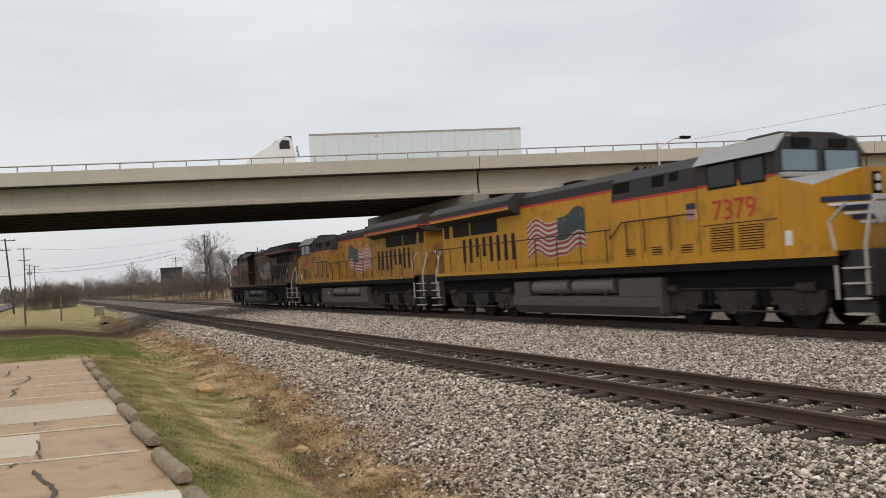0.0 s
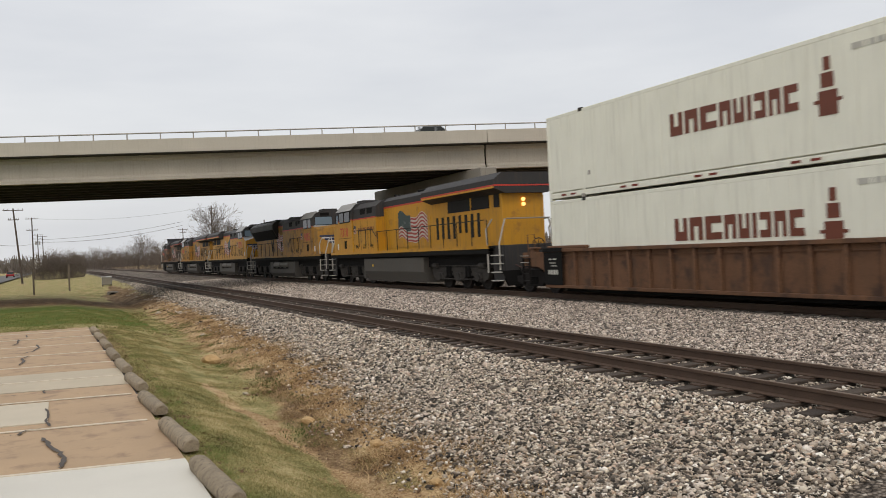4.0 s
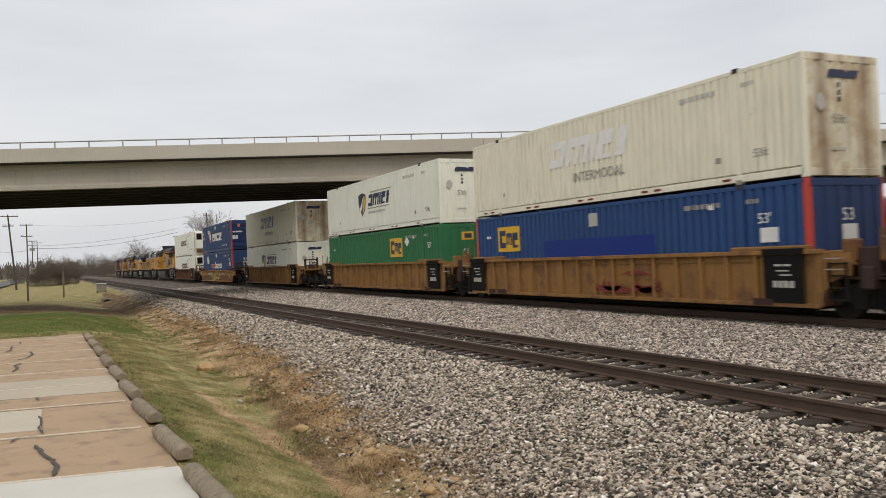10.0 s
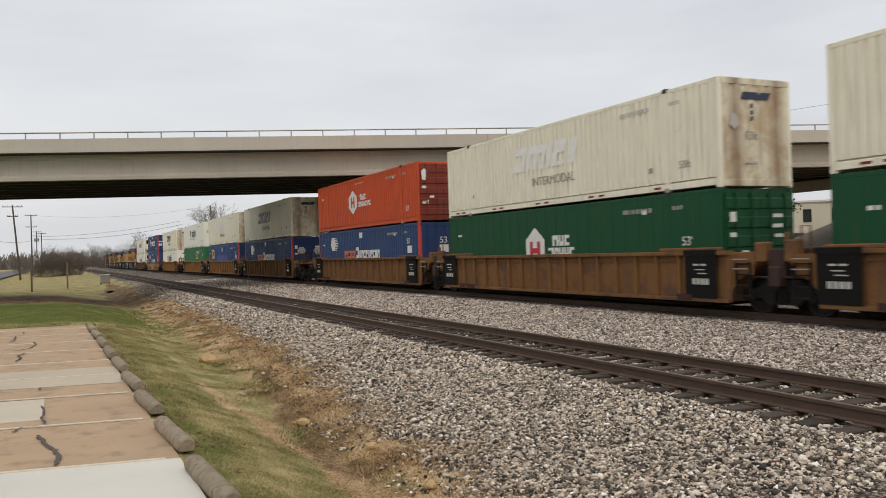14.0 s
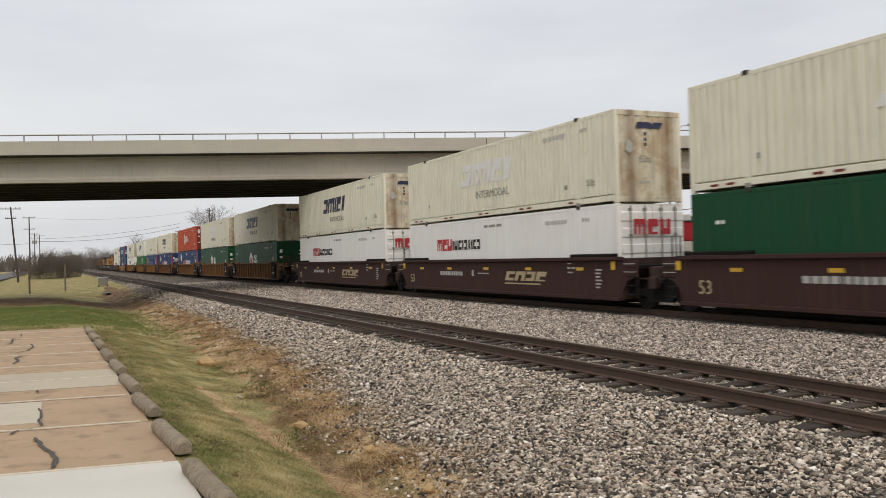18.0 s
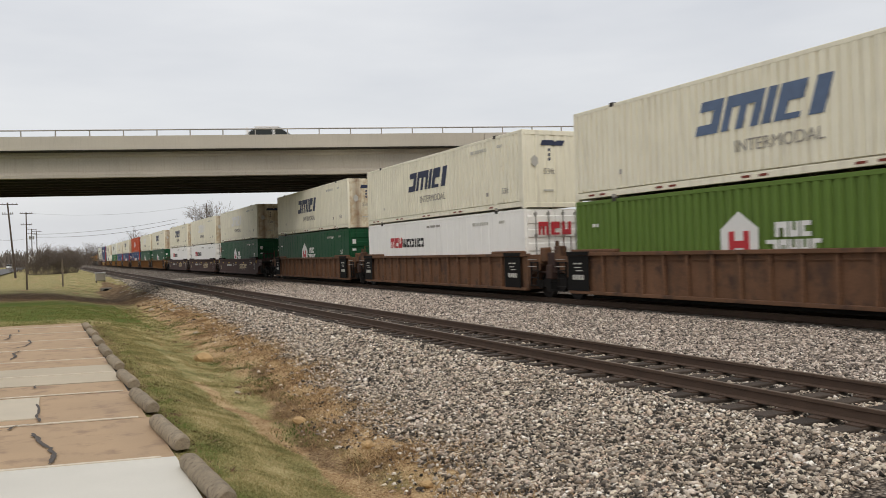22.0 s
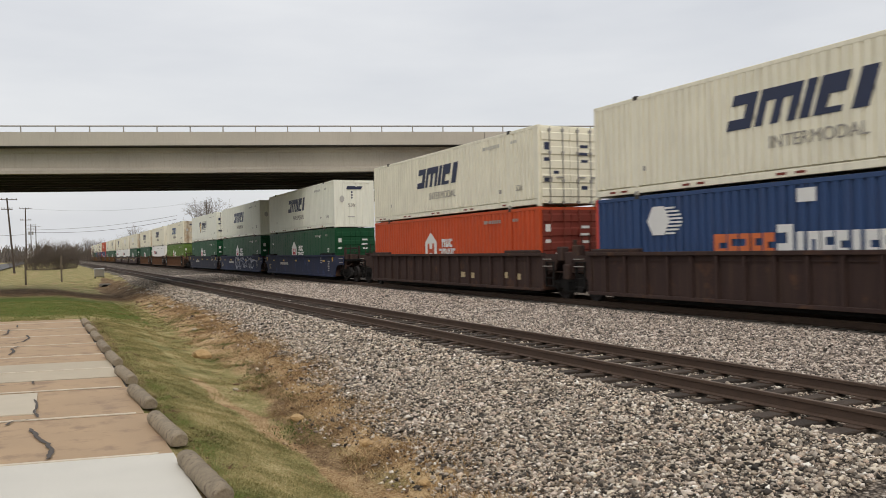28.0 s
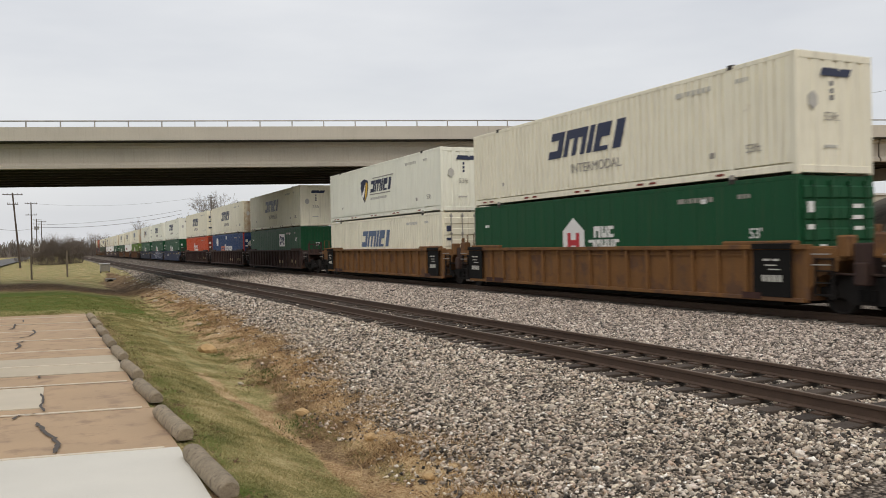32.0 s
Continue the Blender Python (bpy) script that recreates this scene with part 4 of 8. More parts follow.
def mark_house(c, red=True, y=-7.03, z=0.92):
    plate(c, "house_mark", HOUSE, MAT["mark_white"], y, z, label="white house-shaped mark")
    inner = [slab(-0.34, -0.15, 0.12, 0.80), slab(0.15, 0.34, 0.12, 0.80), slab(-0.15, 0.15, 0.38, 0.56)]
    bars(c, "house_inlay", inner, MAT["mark_red"] if red else MAT["red"], y, z, x=-CW - 0.014)
    bars(c, "word_mark", [[(p[0] + 1.14, p[1] + 0.62) for p in o] for o in cells((("n", 0.36), ("u", 0.28), ("d", 0.28)), 0.05, 0.36)]
         + [[(p[0] + 0.86, p[1] + 0.24) for p in o] for o in cells((("z", 0.36), ("n", 0.22), ("u", 0.27), ("u", 0.27), ("d", 0.27)), 0.045, 0.32)], MAT["mark_white"], y, z, label="two lines of white marks")


def mark_stack(c, y=-2.95):
    bars(c, "ball_mark", [HEX] + [slab(0.38 - 0.08 * abs(k - 3.5) / 3.5, 1.02 - 0.30 * (abs(k - 3.5) / 3.5) ** 2, 0.02 + k * 0.107, 0.075 + k * 0.107) for k in range(8)], MAT["mark_white"], y, 1.72, 0.95, label="white striped ball mark")
    word(c, cells((("l", 0.42), ("d", 0.33), ("z", 0.33), ("d", 0.31), ("l", 0.33)), 0.06, 0.44), MAT["mark_orange"], y - 2.15, 1.25, label="orange block of a word mark")
    word(c, [notched("z", 0, 0.46, 0.64, 0)] + [[(p[0] + 0.50, p[1]) for p in o] for o in cells(tuple((q, 0.32) for q in "tndltld|n"), 0.045, 0.46)], MAT["mark_white"], y - 4.2, 1.23,
         label="white block of a word mark")
    plate(c, "placard", slab(0, 0.52, 0, 0.32), MAT["mark_white"], -7.74, 2.37)


def mark_three(c, y=-6.28):
    plate(c, "diamond_mark", [(0, -0.68), (0.52, 0.0), (0.3, 0.62), (-0.3, 0.62), (-0.52, 0)], MAT["mark_orange"], -5.05, 1.62, label="red diamond mark")
    plate(c, "diamond_inlay", slab(-0.18, 0.2, -0.25, 0.35), MAT["mark_white"], -5.05, 1.62, x=-CW - 0.014)
    bars(c, "wing_mark", [[(-1.5 + k * 0.26, 0.62 - k * 0.21), (-0.30, 0.62 - k * 0.21), (-0.36, 0.74 - k * 0.21), (-1.6 + k * 0.26, 0.74 - k * 0.21)] for k in range(4)],
         MAT["mark_white"], -5.05, 1.62)
    word(c, cells((("l", 0.92), ("n", 0.96), ("d", 0.86), ("z", 0.86), ("l", 0.96)), 0.12, 0.78), MAT["mark_white"], y, 1.17, label="large white block of a word mark")
    plate(c, "placard", slab(0, 0.52, 0, 0.32), MAT["mark_white"], -7.74, 2.36)
    side_text("53", 0.42, c, MAT["mark_white"], -0.72, 2.0)
    plate(c, "placard", slab(0, 0.42, 0, 0.27), MAT["mark_white"], -0.78, 1.5)
    plate(c, "mark_line", slab(0, 1.5, 0, 0.06), MAT["mark_white"], -11.65, 0.58)
    plate(c, "small_placard", slab(0, 0.33, 0, 0.17), MAT["mark_white"], -13.43, 0.55)
    for name, x0, x1, z0, z1, m in (("door_emblem", -0.68, -0.42, 2.22, 2.52, "mark_orange"), ("door_emblem", 0.20, 0.42, 2.22, 2.52, "mark_white"), ("door_word", -1.16, -0.24, 1.70, 1.84, "mark_white"),
                                    ("door_placard", -1.19, -0.68, 1.07, 1.43, "mark_white"), ("door_placard", 0.10, 0.42, 1.05, 1.42, "mark_steel"), ("door_placard", 0.55, 0.75, 0.5, 0.75, "mark_grey")):
        part(name, C_CUT, MAT[m], c, at=pose((x0 + x1) / 2, -CL - 0.10, (z0 + z1) / 2) @ Matrix.Diagonal((x1 - x0, 0.5, z1 - z0, 1)))


def mark_box(c, ground, y=-10.88):
    plate(c, "square_mark", slab(-0.80, 0.80, 0, 0.94), ground, y, 1.52, label="square mark with dark blocks")
    for kind, a, w, b, h in (("d", -0.66, 0.44, 0.14, 0.66), ("w", -0.16, 0.42, 0.26, 0.44), ("l", 0.30, 0.36, 0.14, 0.56)):
        bars(c, "square_block", [[(p, q + b) for p, q in notched(kind, a, w, h, 0)]], MAT["mark_navy"], y, 1.52, x=-CW - 0.014)


def mark_box_diamond(c):
    mark_box(c, MAT["mark_yellow"])
    plate(c, "diamond_placard", [(0, -0.24), (0.28, 0), (0, 0.24), (-0.28, 0)], MAT["mark_white"], -12.27, 2.24)
    part("end_placard", C_CUT, MAT["mark_yellow"], c, at=pose(0, -CL - 0.03, 2.34) @ Matrix.Diagonal((0.6, 0.5, 0.36, 1)))
    part("end_bar", C_CUT, MAT["mark_navy"], c, at=pose(0.02, -CL - 0.04, 2.34) @ Matrix.Diagonal((0.36, 0.5, 0.2, 1)))


def mark_box_patch(c):
    mark_box(c, MAT["mark_yellow"], -2.6)
    plate(c, "paint_patch", slab(0, 5.85, 0, 0.66), MAT["deep_blue"], -5.0, 1.17, label="deep blue patch of fresh paint")
    plate(c, "placard", slab(0, 0.46, 0, 0.42), MAT["mark_fade"], -7.71, 2.20)


def mark_three_red(c, y=-3.15):
    word(c, cells((("w", 0.50), ("l", 0.42), ("u", 0.46)), 0.05, 0.50, 0.05), MAT["mark_red"], y, 1.64, label="red block of a word mark")
    word(c, cells((("|", 0.12), ("u", 0.30), ("d", 0.30), ("|", 0.12), ("z", 0.28), ("t", 0.22), ("|", 0.12), ("d", 0.27), ("z", 0.26)), 0.065, 0.40), MAT["mark_black"], y - 1.55, 1.66, label="black block of a word mark")
    bars(c, "small_mark", blocks((0.3, 0.5, 0.4), 0.1, 0.10), MAT["mark_grey"], -7.6, 2.5)
    for k, (x0, x1) in enumerate(((-0.78, -0.36), (-0.24, 0.14), (0.24, 0.64))):
        bm = bmesh.new()
        prism(bm, [(x0 + p, 1.92 + q) for p, q in notched("wlu"[k], 0, x1 - x0, 0.48, 0)], "y", -CL - 0.15, -CL - 0.14)
        part("door_mark", bm, MAT["mark_red"], c, "red block of a word mark")


def mark_crest(c, y=-6.3):
    word(c, cells((("u", 0.5), ("n", 0.5), ("d", 0.6), ("n", 0.4), ("u", 0.36), ("|", 0.14), ("z", 0.36), ("n", 0.36), ("d", 0.42)), 0.09, 0.62), MAT["mark_brown"], y, 1.35, label="brown block of a word mark")
    bars(c, "crest_mark", [slab(0, 0.5, 0.0, 0.55), slab(0.08, 0.42, 0.62, 0.95), slab(0.16, 0.34, 1.0, 1.3), slab(-0.12, 0.62, 0.28, 0.36)], MAT["mark_brown"], y - 4.9, 1.1,
         label="brown crest mark")


def small_marks(c, dark, big53):
    """Owner's numbers as plain bars, and the length sign."""
    m = MAT["mark_pale_grey"] if dark else MAT["mark_white"]
    sign = MAT["mark_grey"] if dark else MAT["mark_white"]
    m = m if dark else MAT["mark_grey"]
    bars(c, "number_bar", blocks((0.26, 0.05, 0.13, 0.13, 0.13, 0.13, 0.13), 0.06, 0.13), m, -12.1, 2.40)
    bars(c, "number_bar", blocks((0.12, 0.10, 0.08), 0.05, 0.11), m, -14.3, 2.42)
    if dark:
        side_text("53ft", 0.30, c, sign, -14.6, 0.64)
        plate(c, "small_placard", slab(0, 0.18, 0, 0.15), sign, -13.35, 0.62)
        plate(c, "small_placard", slab(0, 0.10, 0, 0.14), sign, -2.35, 0.70)
    elif big53:
        side_text("53'", 0.36, c, sign, -14.65, {1: 1.42, 2: 1.92, 3: 0.62, 4: 1.88}[big53])
        plate(c, "small_placard", slab(0, 0.20, 0, 0.12), sign, -13.0, 2.36)
        bars(c, "number_bar", blocks((0.16, 0.10), 0.05, 0.10), sign, -0.9, 2.05)
        if big53 == 2:
            plate(c, "placard", slab(0, 0.54, 0, 0.36), sign, -14.72, 1.45)


def container(colour, label, wall, marks, end, u, floor, group, posts=None, end_mat=None, big53=0):
    """A 53-foot box: origin under its front end; end is 'nose', 'door' or 'reefer' at the rear."""
    c = thing("container", label, "container", group=group)
    paint = MAT[colour]
    part("body", C_CORE, paint, c)
    part("roof", C_ROOF, paint, c)
    for s in (-1, 1):
        turn = Matrix.Identity(4) if s < 0 else pose(0, -CL, 0, 0, 0, 180)
        for place in "abc":
            part("side_panel", WALL[wall, place], paint, c, at=turn)
        part("top_rail", C_TOP, paint, c, at=(s * (CW - 0.045), 0, 0))
        low = part("bottom_rail", C_LOW, paint, c, at=(s * (CW - 0.05), 0, 0))
        if s < 0 and colour in ("cream", "ivory", "white"):
            for k in range(9):
                part("reflector", C_REFLECT, MAT["dark_red"], low, "dull red reflector tape", at=(-0.056, -0.9 - (k // 2) * 3.2 - (k % 2) * 0.55, 0.16))
        for y in (-0.08, -CL + 0.08):
            post = part("corner_post", C_POST, MAT[posts] if posts and (s < 0 or y < -1) else paint, c, at=(s * (CW - 0.075), y, 0))
        for y in (-2.04, -CL + 2.04):
            post = part("stacking_post", C_INNER, paint, c, at=turn @ Matrix.Translation((-CW + 0.035, y if s < 0 else -CL - y, 0)))
            for z in (0.07, CH - 0.03):
                part("corner_casting", C_CAST, MAT["truck"] if z > 1 else MAT["mark_grey"], post, "dark steel corner casting", at=(0, 0, z))
    dark = colour in ("cream", "ivory", "white")
    face = MAT[end_mat] if end_mat else paint
    part("front_wall", C_NOSE, paint, c, at=pose(0, -CL, 0, 0, 0, 180))
    if end == "nose":
        part("end_wall", C_NOSE, face, c, "streaked end wall" if end_mat else "")
        for z in (0.12, CH - 0.10):
            part("end_beam", C_BEAM, face, c, at=(0, 0, z))
        m = MAT["mark_grey"] if dark else MAT["mark_white"]
        if dark:
            part("end_mark", END_WORD, MAT["mark_navy"], c, at=(-0.02, -CL - 0.03, 2.33))
            for z in (2.16, 1.98, 1.82):
                part("end_mark", C_CUT, MAT["mark_navy"], c, at=pose(-0.16, -CL - 0.03, z) @ Matrix.Diagonal((0.09, 0.5, 0.11, 1)))
            part("end_placard", END_HEX, MAT["mark_fade"], c, "pale hexagon placard", at=(-0.80, -CL - 0.03, 1.74))
            end_text("53ft", 0.30, c, m, -0.42, 1.27)
            part("end_mark", C_CUT, MAT["mark_pale_grey"], c, at=pose(-0.22, -CL - 0.03, 0.66) @ Matrix.Diagonal((0.42, 0.5, 0.07, 1)))
        else:
            end_text("53", 0.42 if big53 < 4 else 0.3, c, m, -0.24, 1.9 if big53 < 4 else 1.55)
            if big53 < 4:
                part("placard", C_CUT, m, c, at=pose(0.0, -CL - 0.035, 1.63) @ Matrix.Diagonal((0.5, 0.6, 0.36, 1)))
    elif end == "door":
        for s in (0, 1):
            leaf = part("door", C_DOOR, face, c, at=Matrix.Translation((0, -CL, 0)) if s else pose(0, -CL, 0) @ Matrix.Diagonal((-1, 1, 1, 1)))
            for x in (0.32, 0.88):
                part("lock_rod", C_ROD, MAT["galv"] if dark else face, leaf, at=(x, 0, 0))
            m = MAT["mark_navy"] if dark else MAT["mark_white"]
            for k, (x, z, wide, high) in enumerate(((0.60, 2.15, 0.34, 0.10), (0.55, 1.88, 0.42, 0.10), (0.62, 1.62, 0.30, 0.09), (0.60, 0.66, 0.26, 0.13)) if s else
                                                   ((0.98, 2.13, 0.24, 0.26), (0.98, 1.66, 0.26, 0.12), (0.60, 1.2, 0.22, 0.10), (0.95, 0.95, 0.32, 0.18))):
                if marks not in (mark_three_red, mark_three):
                    part("door_mark", C_CUT, m, leaf, at=pose(x, -0.095, z) @ Matrix.Diagonal((wide, 0.5, high, 1)))
    else:
        part("end_wall", C_NOSE, paint, c)
        unit = part("cooling_unit", blk(-1.0, -CL - 0.42, 0.75, 1.0, -CL - 0.02, 2.75, 0.06), MAT["ivory"], c, "white cooling unit with black grilles")
        part("grille", blk(-0.92, -CL - 0.44, 1.85, -0.3, -CL - 0.41, 2.6, 0.02), MAT["black"], unit, "black grille")
        part("grille", blk(0.3, -CL - 0.44, 1.85, 0.92, -CL - 0.41, 2.6, 0.02), MAT["black"], unit, "black grille")
        part("control_panel", blk(-0.22, -CL - 0.45, 2.0, 0.22, -CL - 0.41, 2.6, 0.02), MAT["white"], unit)
        part("fuel_tray", blk(-0.9, -CL - 0.4, 0.3, 0.9, -CL - 0.05, 0.68, 0.03), MAT["car_brown"], c, "rusty tray under the cooling unit")
        part("guard_bar", rod(bmesh.new(), (-1.15, -CL - 0.42, 0.3), (-1.15, -CL - 0.42, 2.8), 0.03), MAT["galv"], c)
        part("guard_bar", rod(bmesh.new(), (1.15, -CL - 0.42, 0.3), (1.15, -CL - 0.42, 2.8), 0.03), MAT["galv"], c)
    marks(c)
    small_marks(c, dark, big53)
    MOVERS.append((c, FAR_C, u, floor, 0))
    return c


# ---- wheels and trucks ----
def wheel_mesh(r, name="wheel"):
    bm = bmesh.new()
    ring = [(-0.065, r), (0.035, r), (0.045, r + 0.025), (0.07, r + 0.025), (0.07, r - 0.06), (0.02, r - 0.10), (0.03, 0.14), (0.07, 0.12), (0.07, 0.0),
            (-0.08, 0.0), (-0.08, 0.12), (-0.02, 0.16), (-0.03, r - 0.10), (-0.065, r - 0.05)]
    k = 28
    loops = []
    for i in range(k):
        a = 2 * math.pi * i / k
        loops.append([bm.verts.new((x, q * math.cos(a), q * math.sin(a))) for x, q in ring])
    for i in range(k):
        a, b = loops[i], loops[(i + 1) % k]
        for j in range(len(ring)):
            j2 = (j + 1) % len(ring)
            bm.faces.new((a[j], a[j2], b[j2], b[j]))
    bmesh.ops.remove_doubles(bm, verts=bm.verts, dist=1e-4)
    bmesh.ops.recalc_face_normals(bm, faces=bm.faces)
    return mesh_of(bm, name)


W_CAR, W_LOCO = wheel_mesh(0.457), wheel_mesh(0.53)
bm = bmesh.new()
prism(bm, [(-1.25, 0.40), (-0.62, 0.40), (-0.5, 0.26), (0.5, 0.26), (0.62, 0.40), (1.25, 0.40), (1.25, 0.62), (0.75, 0.66), (0.42, 0.86), (-0.42, 0.86), (-0.75, 0.66), (-1.25, 0.62)],
      "x", -0.09, 0.09)
CAR_FRAME = mesh_of(bm, "side_frame")
bm = bmesh.new()
for k in (-0.16, 0.0, 0.16):
    rod(bm, (-0.11, k, 0.34), (-0.11, k, 0.60), 0.07, 10)
SPRINGS = mesh_of(bm, "spring")
AXLE = mesh_of(rod(bmesh.new(), (-1.05, 0, 0), (1.05, 0, 0), 0.085, 12), "axle")
BEARING = mesh_of(rod(bmesh.new(), (-0.14, 0, 0), (0.06, 0, 0), 0.13, 14), "bearing_cap")
BOLSTER = mesh_of(blk(-1.0, -0.2, 0.5, 1.0, 0.2, 0.82, 0.03), "bolster")


def bogie(owner, y):
    b = part("bogie", BOLSTER, MAT["black"], owner, at=(0, y, 0))
    for s in (-1, 1):
        part("side_frame", CAR_FRAME, MAT["car_truck"], b, at=(s * 1.0, 0, 0))
        part("spring", SPRINGS, MAT["black"], b, at=(s * 1.0, 0, 0))
        for d in (-0.89, 0.89):
            part("wheel", W_CAR, MAT["wheel"], b, at=pose(s * 0.755, d, 0.457, 0, 0, 0 if s < 0 else 180))
            part("bearing_cap", BEARING, MAT["car_truck"], b, at=pose(s * 1.0, d, 0.457, 0, 0, 0 if s < 0 else 180))
    for d in (-0.89, 0.89):
        part("axle", AXLE, MAT["wheel"], b, at=(0, d, 0.457))
    return b


SIDE = {}
CAR_X = 1.46


def car_side(front, rear):
    """The side of a well: deep between the trucks, cut away over them; front and rear overhangs in metres."""
    key = (front, rear)
    if key not in SIDE:
        bm = bmesh.new()
        f, r = front, -CL - rear
        prism(bm, [(0.28, 0.27), (0.36, 0.6), (0.55, 0.86), (0.85, 0.98), (f, 1.0), (f, 1.50), (r, 1.50), (r, 1.0), (-CL - 0.85, 0.98), (-CL - 0.55, 0.86), (-CL - 0.36, 0.6), (-CL - 0.28, 0.27)],
              "x", -0.02, 0.02)
        SIDE[key] = mesh_of(bm, "side_sill")
    return SIDE[key]


bm = blk(-0.15, -CL - 0.35, 1.49, 0.06, 0.35, 1.60, 0.012)
TOP_CHORD = mesh_of(bm, "top_chord")
LOW_CHORD = mesh_of(blk(-0.13, -CL - 0.26, 0.26, 0.06, 0.26, 0.36, 0.01), "bottom_chord")
STAKE = mesh_of(blk(-0.125, -0.055, 0.34, 0.0, 0.055, 1.5, 0.01), "stake")
RIB_LIP = mesh_of(blk(-0.06, -0.42, 1.335, 0.0, 0.42, 1.365), "side_lip")
DECK = mesh_of(blk(-1.35, 0.0, 1.22, 1.35, 1.0, 1.34, 0.02), "end_platform")
CROSS = mesh_of(blk(-1.40, -0.12, 0.3, 1.40, 0.06, 1.55, 0.02), "end_bulkhead")
FLOOR = mesh_of(blk(-1.38, -CL - 0.2, 0.27, 1.38, 0.2, 0.34), "well_floor")
# added black block that closes off the light strip below the sills
UNDER = mesh_of(blk(-1.15, -CL + 0.6, 0.13, 1.15, -0.6, 0.275, 0.02), "underframe")
JOINT_POST = mesh_of(box(blk(-1.25, -0.24, 0.9, 1.25, 0.24, 1.62, 0.03), -1.38, -0.16, 0.7, 1.38, 0.16, 1.2, 0.03), "joint_post")
JOINT_CAP = mesh_of(box(box(blk(-1.32, 0.28, 1.3, -1.02, 0.62, 1.80, 0.04), -1.32, -0.66, 1.3, -1.02, -0.28, 1.84, 0.04), -1.27, -0.40, 1.3, -1.15, -0.28, 2.02, 0.02), "joint_cap")
BRAKE_STAND = mesh_of(box(blk(-1.3, -0.14, 1.3, -1.05, 0.14, 1.66, 0.03), -1.33, -0.2, 1.60, -1.0, 0.2, 1.68, 0.02), "brake_stand")
bm = blk(-1.28, -0.10, 0.75, -1.16, 0.10, 2.02, 0.02)
box(bm, -0.42, -0.08, 1.2, -0.32, 0.08, 2.10, 0.02)
box(bm, -1.28, -0.06, 1.92, -0.32, 0.06, 2.0, 0.02)
box(bm, -1.0, -0.16, 1.3, -0.6, 0.12, 1.62, 0.03)
box(bm, -1.25, -0.05, 1.55, -0.35, 0.05, 1.62, 0.01)
BRAKE_RACK = mesh_of(bm, "brake_rack")
GUIDE = mesh_of(blk(-0.12, -1.15, 1.58, 0.12, 1.15, 1.70, 0.03), "container_guide")
PLATE = mesh_of(blk(-0.012, -0.57, 0.36, 0.0, 0.57, 1.487), "data_plate")
PLATE_CAP = mesh_of(blk(-0.05, -0.60, 1.50, 0.24, 0.60, 1.635, 0.01), "plate_cap")
bm = bmesh.new()
tube(bm, [(-0.15, 0.0, 1.3), (-0.15, 0.0, 2.15), (0.15, 0.0, 2.15), (0.15, 0.0, 1.3)], 0.022)
HANDRAIL = mesh_of(bm, "end_handrail")
GRAB = mesh_of(tube(bmesh.new(), [(0.06, -0.2, 0.0), (-0.03, -0.2, 0.0), (-0.03, 0.2, 0.0), (0.06, 0.2, 0.0)], 0.016), "grab_iron")
PIPE = mesh_of(tube(bmesh.new(), [(0, 1.0, 0.9), (0, 0.5, 0.78), (0, -0.6, 0.80), (0, -1.2, 0.66)], 0.03), "air_pipe")
bm = bmesh.new()
for k in range(4):
    box(bm, -0.02, -0.22, 0.45 + k * 0.27, 0.10, 0.22, 0.475 + k * 0.27)
box(bm, 0.0, -0.24, 0.42, 0.06, -0.21, 1.3)
box(bm, 0.0, 0.21, 0.42, 0.06, 0.24, 1.3)
LADDER = mesh_of(bm, "ladder")
bm = blk(-0.16, 0.0, 0.68, 0.16, 0.75, 0.98, 0.04)
box(bm, -0.2, 0.6, 0.66, 0.2, 0.95, 1.0, 0.05)
COUPLER = mesh_of(bm, "coupler")
bm = bmesh.new()
for k in range(12):
    a, b = 2 * math.pi * k / 12, 2 * math.pi * (k + 1) / 12
    rod(bm, (0.28 * math.cos(a), 0, 0.28 * math.sin(a)), (0.28 * math.cos(b), 0, 0.28 * math.sin(b)), 0.018, 6)
for k in range(4):
    a = math.pi * k / 4
    rod(bm, (0.28 * math.cos(a), 0, 0.28 * math.sin(a)), (-0.28 * math.cos(a), 0, -0.28 * math.sin(a)), 0.014, 6)
BRAKE = mesh_of(bm, "brake_wheel")
HOSE = mesh_of(tube(bmesh.new(), [(0.35, 0.2, 0.9), (0.38, 0.5, 0.62), (0.30, 0.85, 0.5)], 0.03), "air_hose")


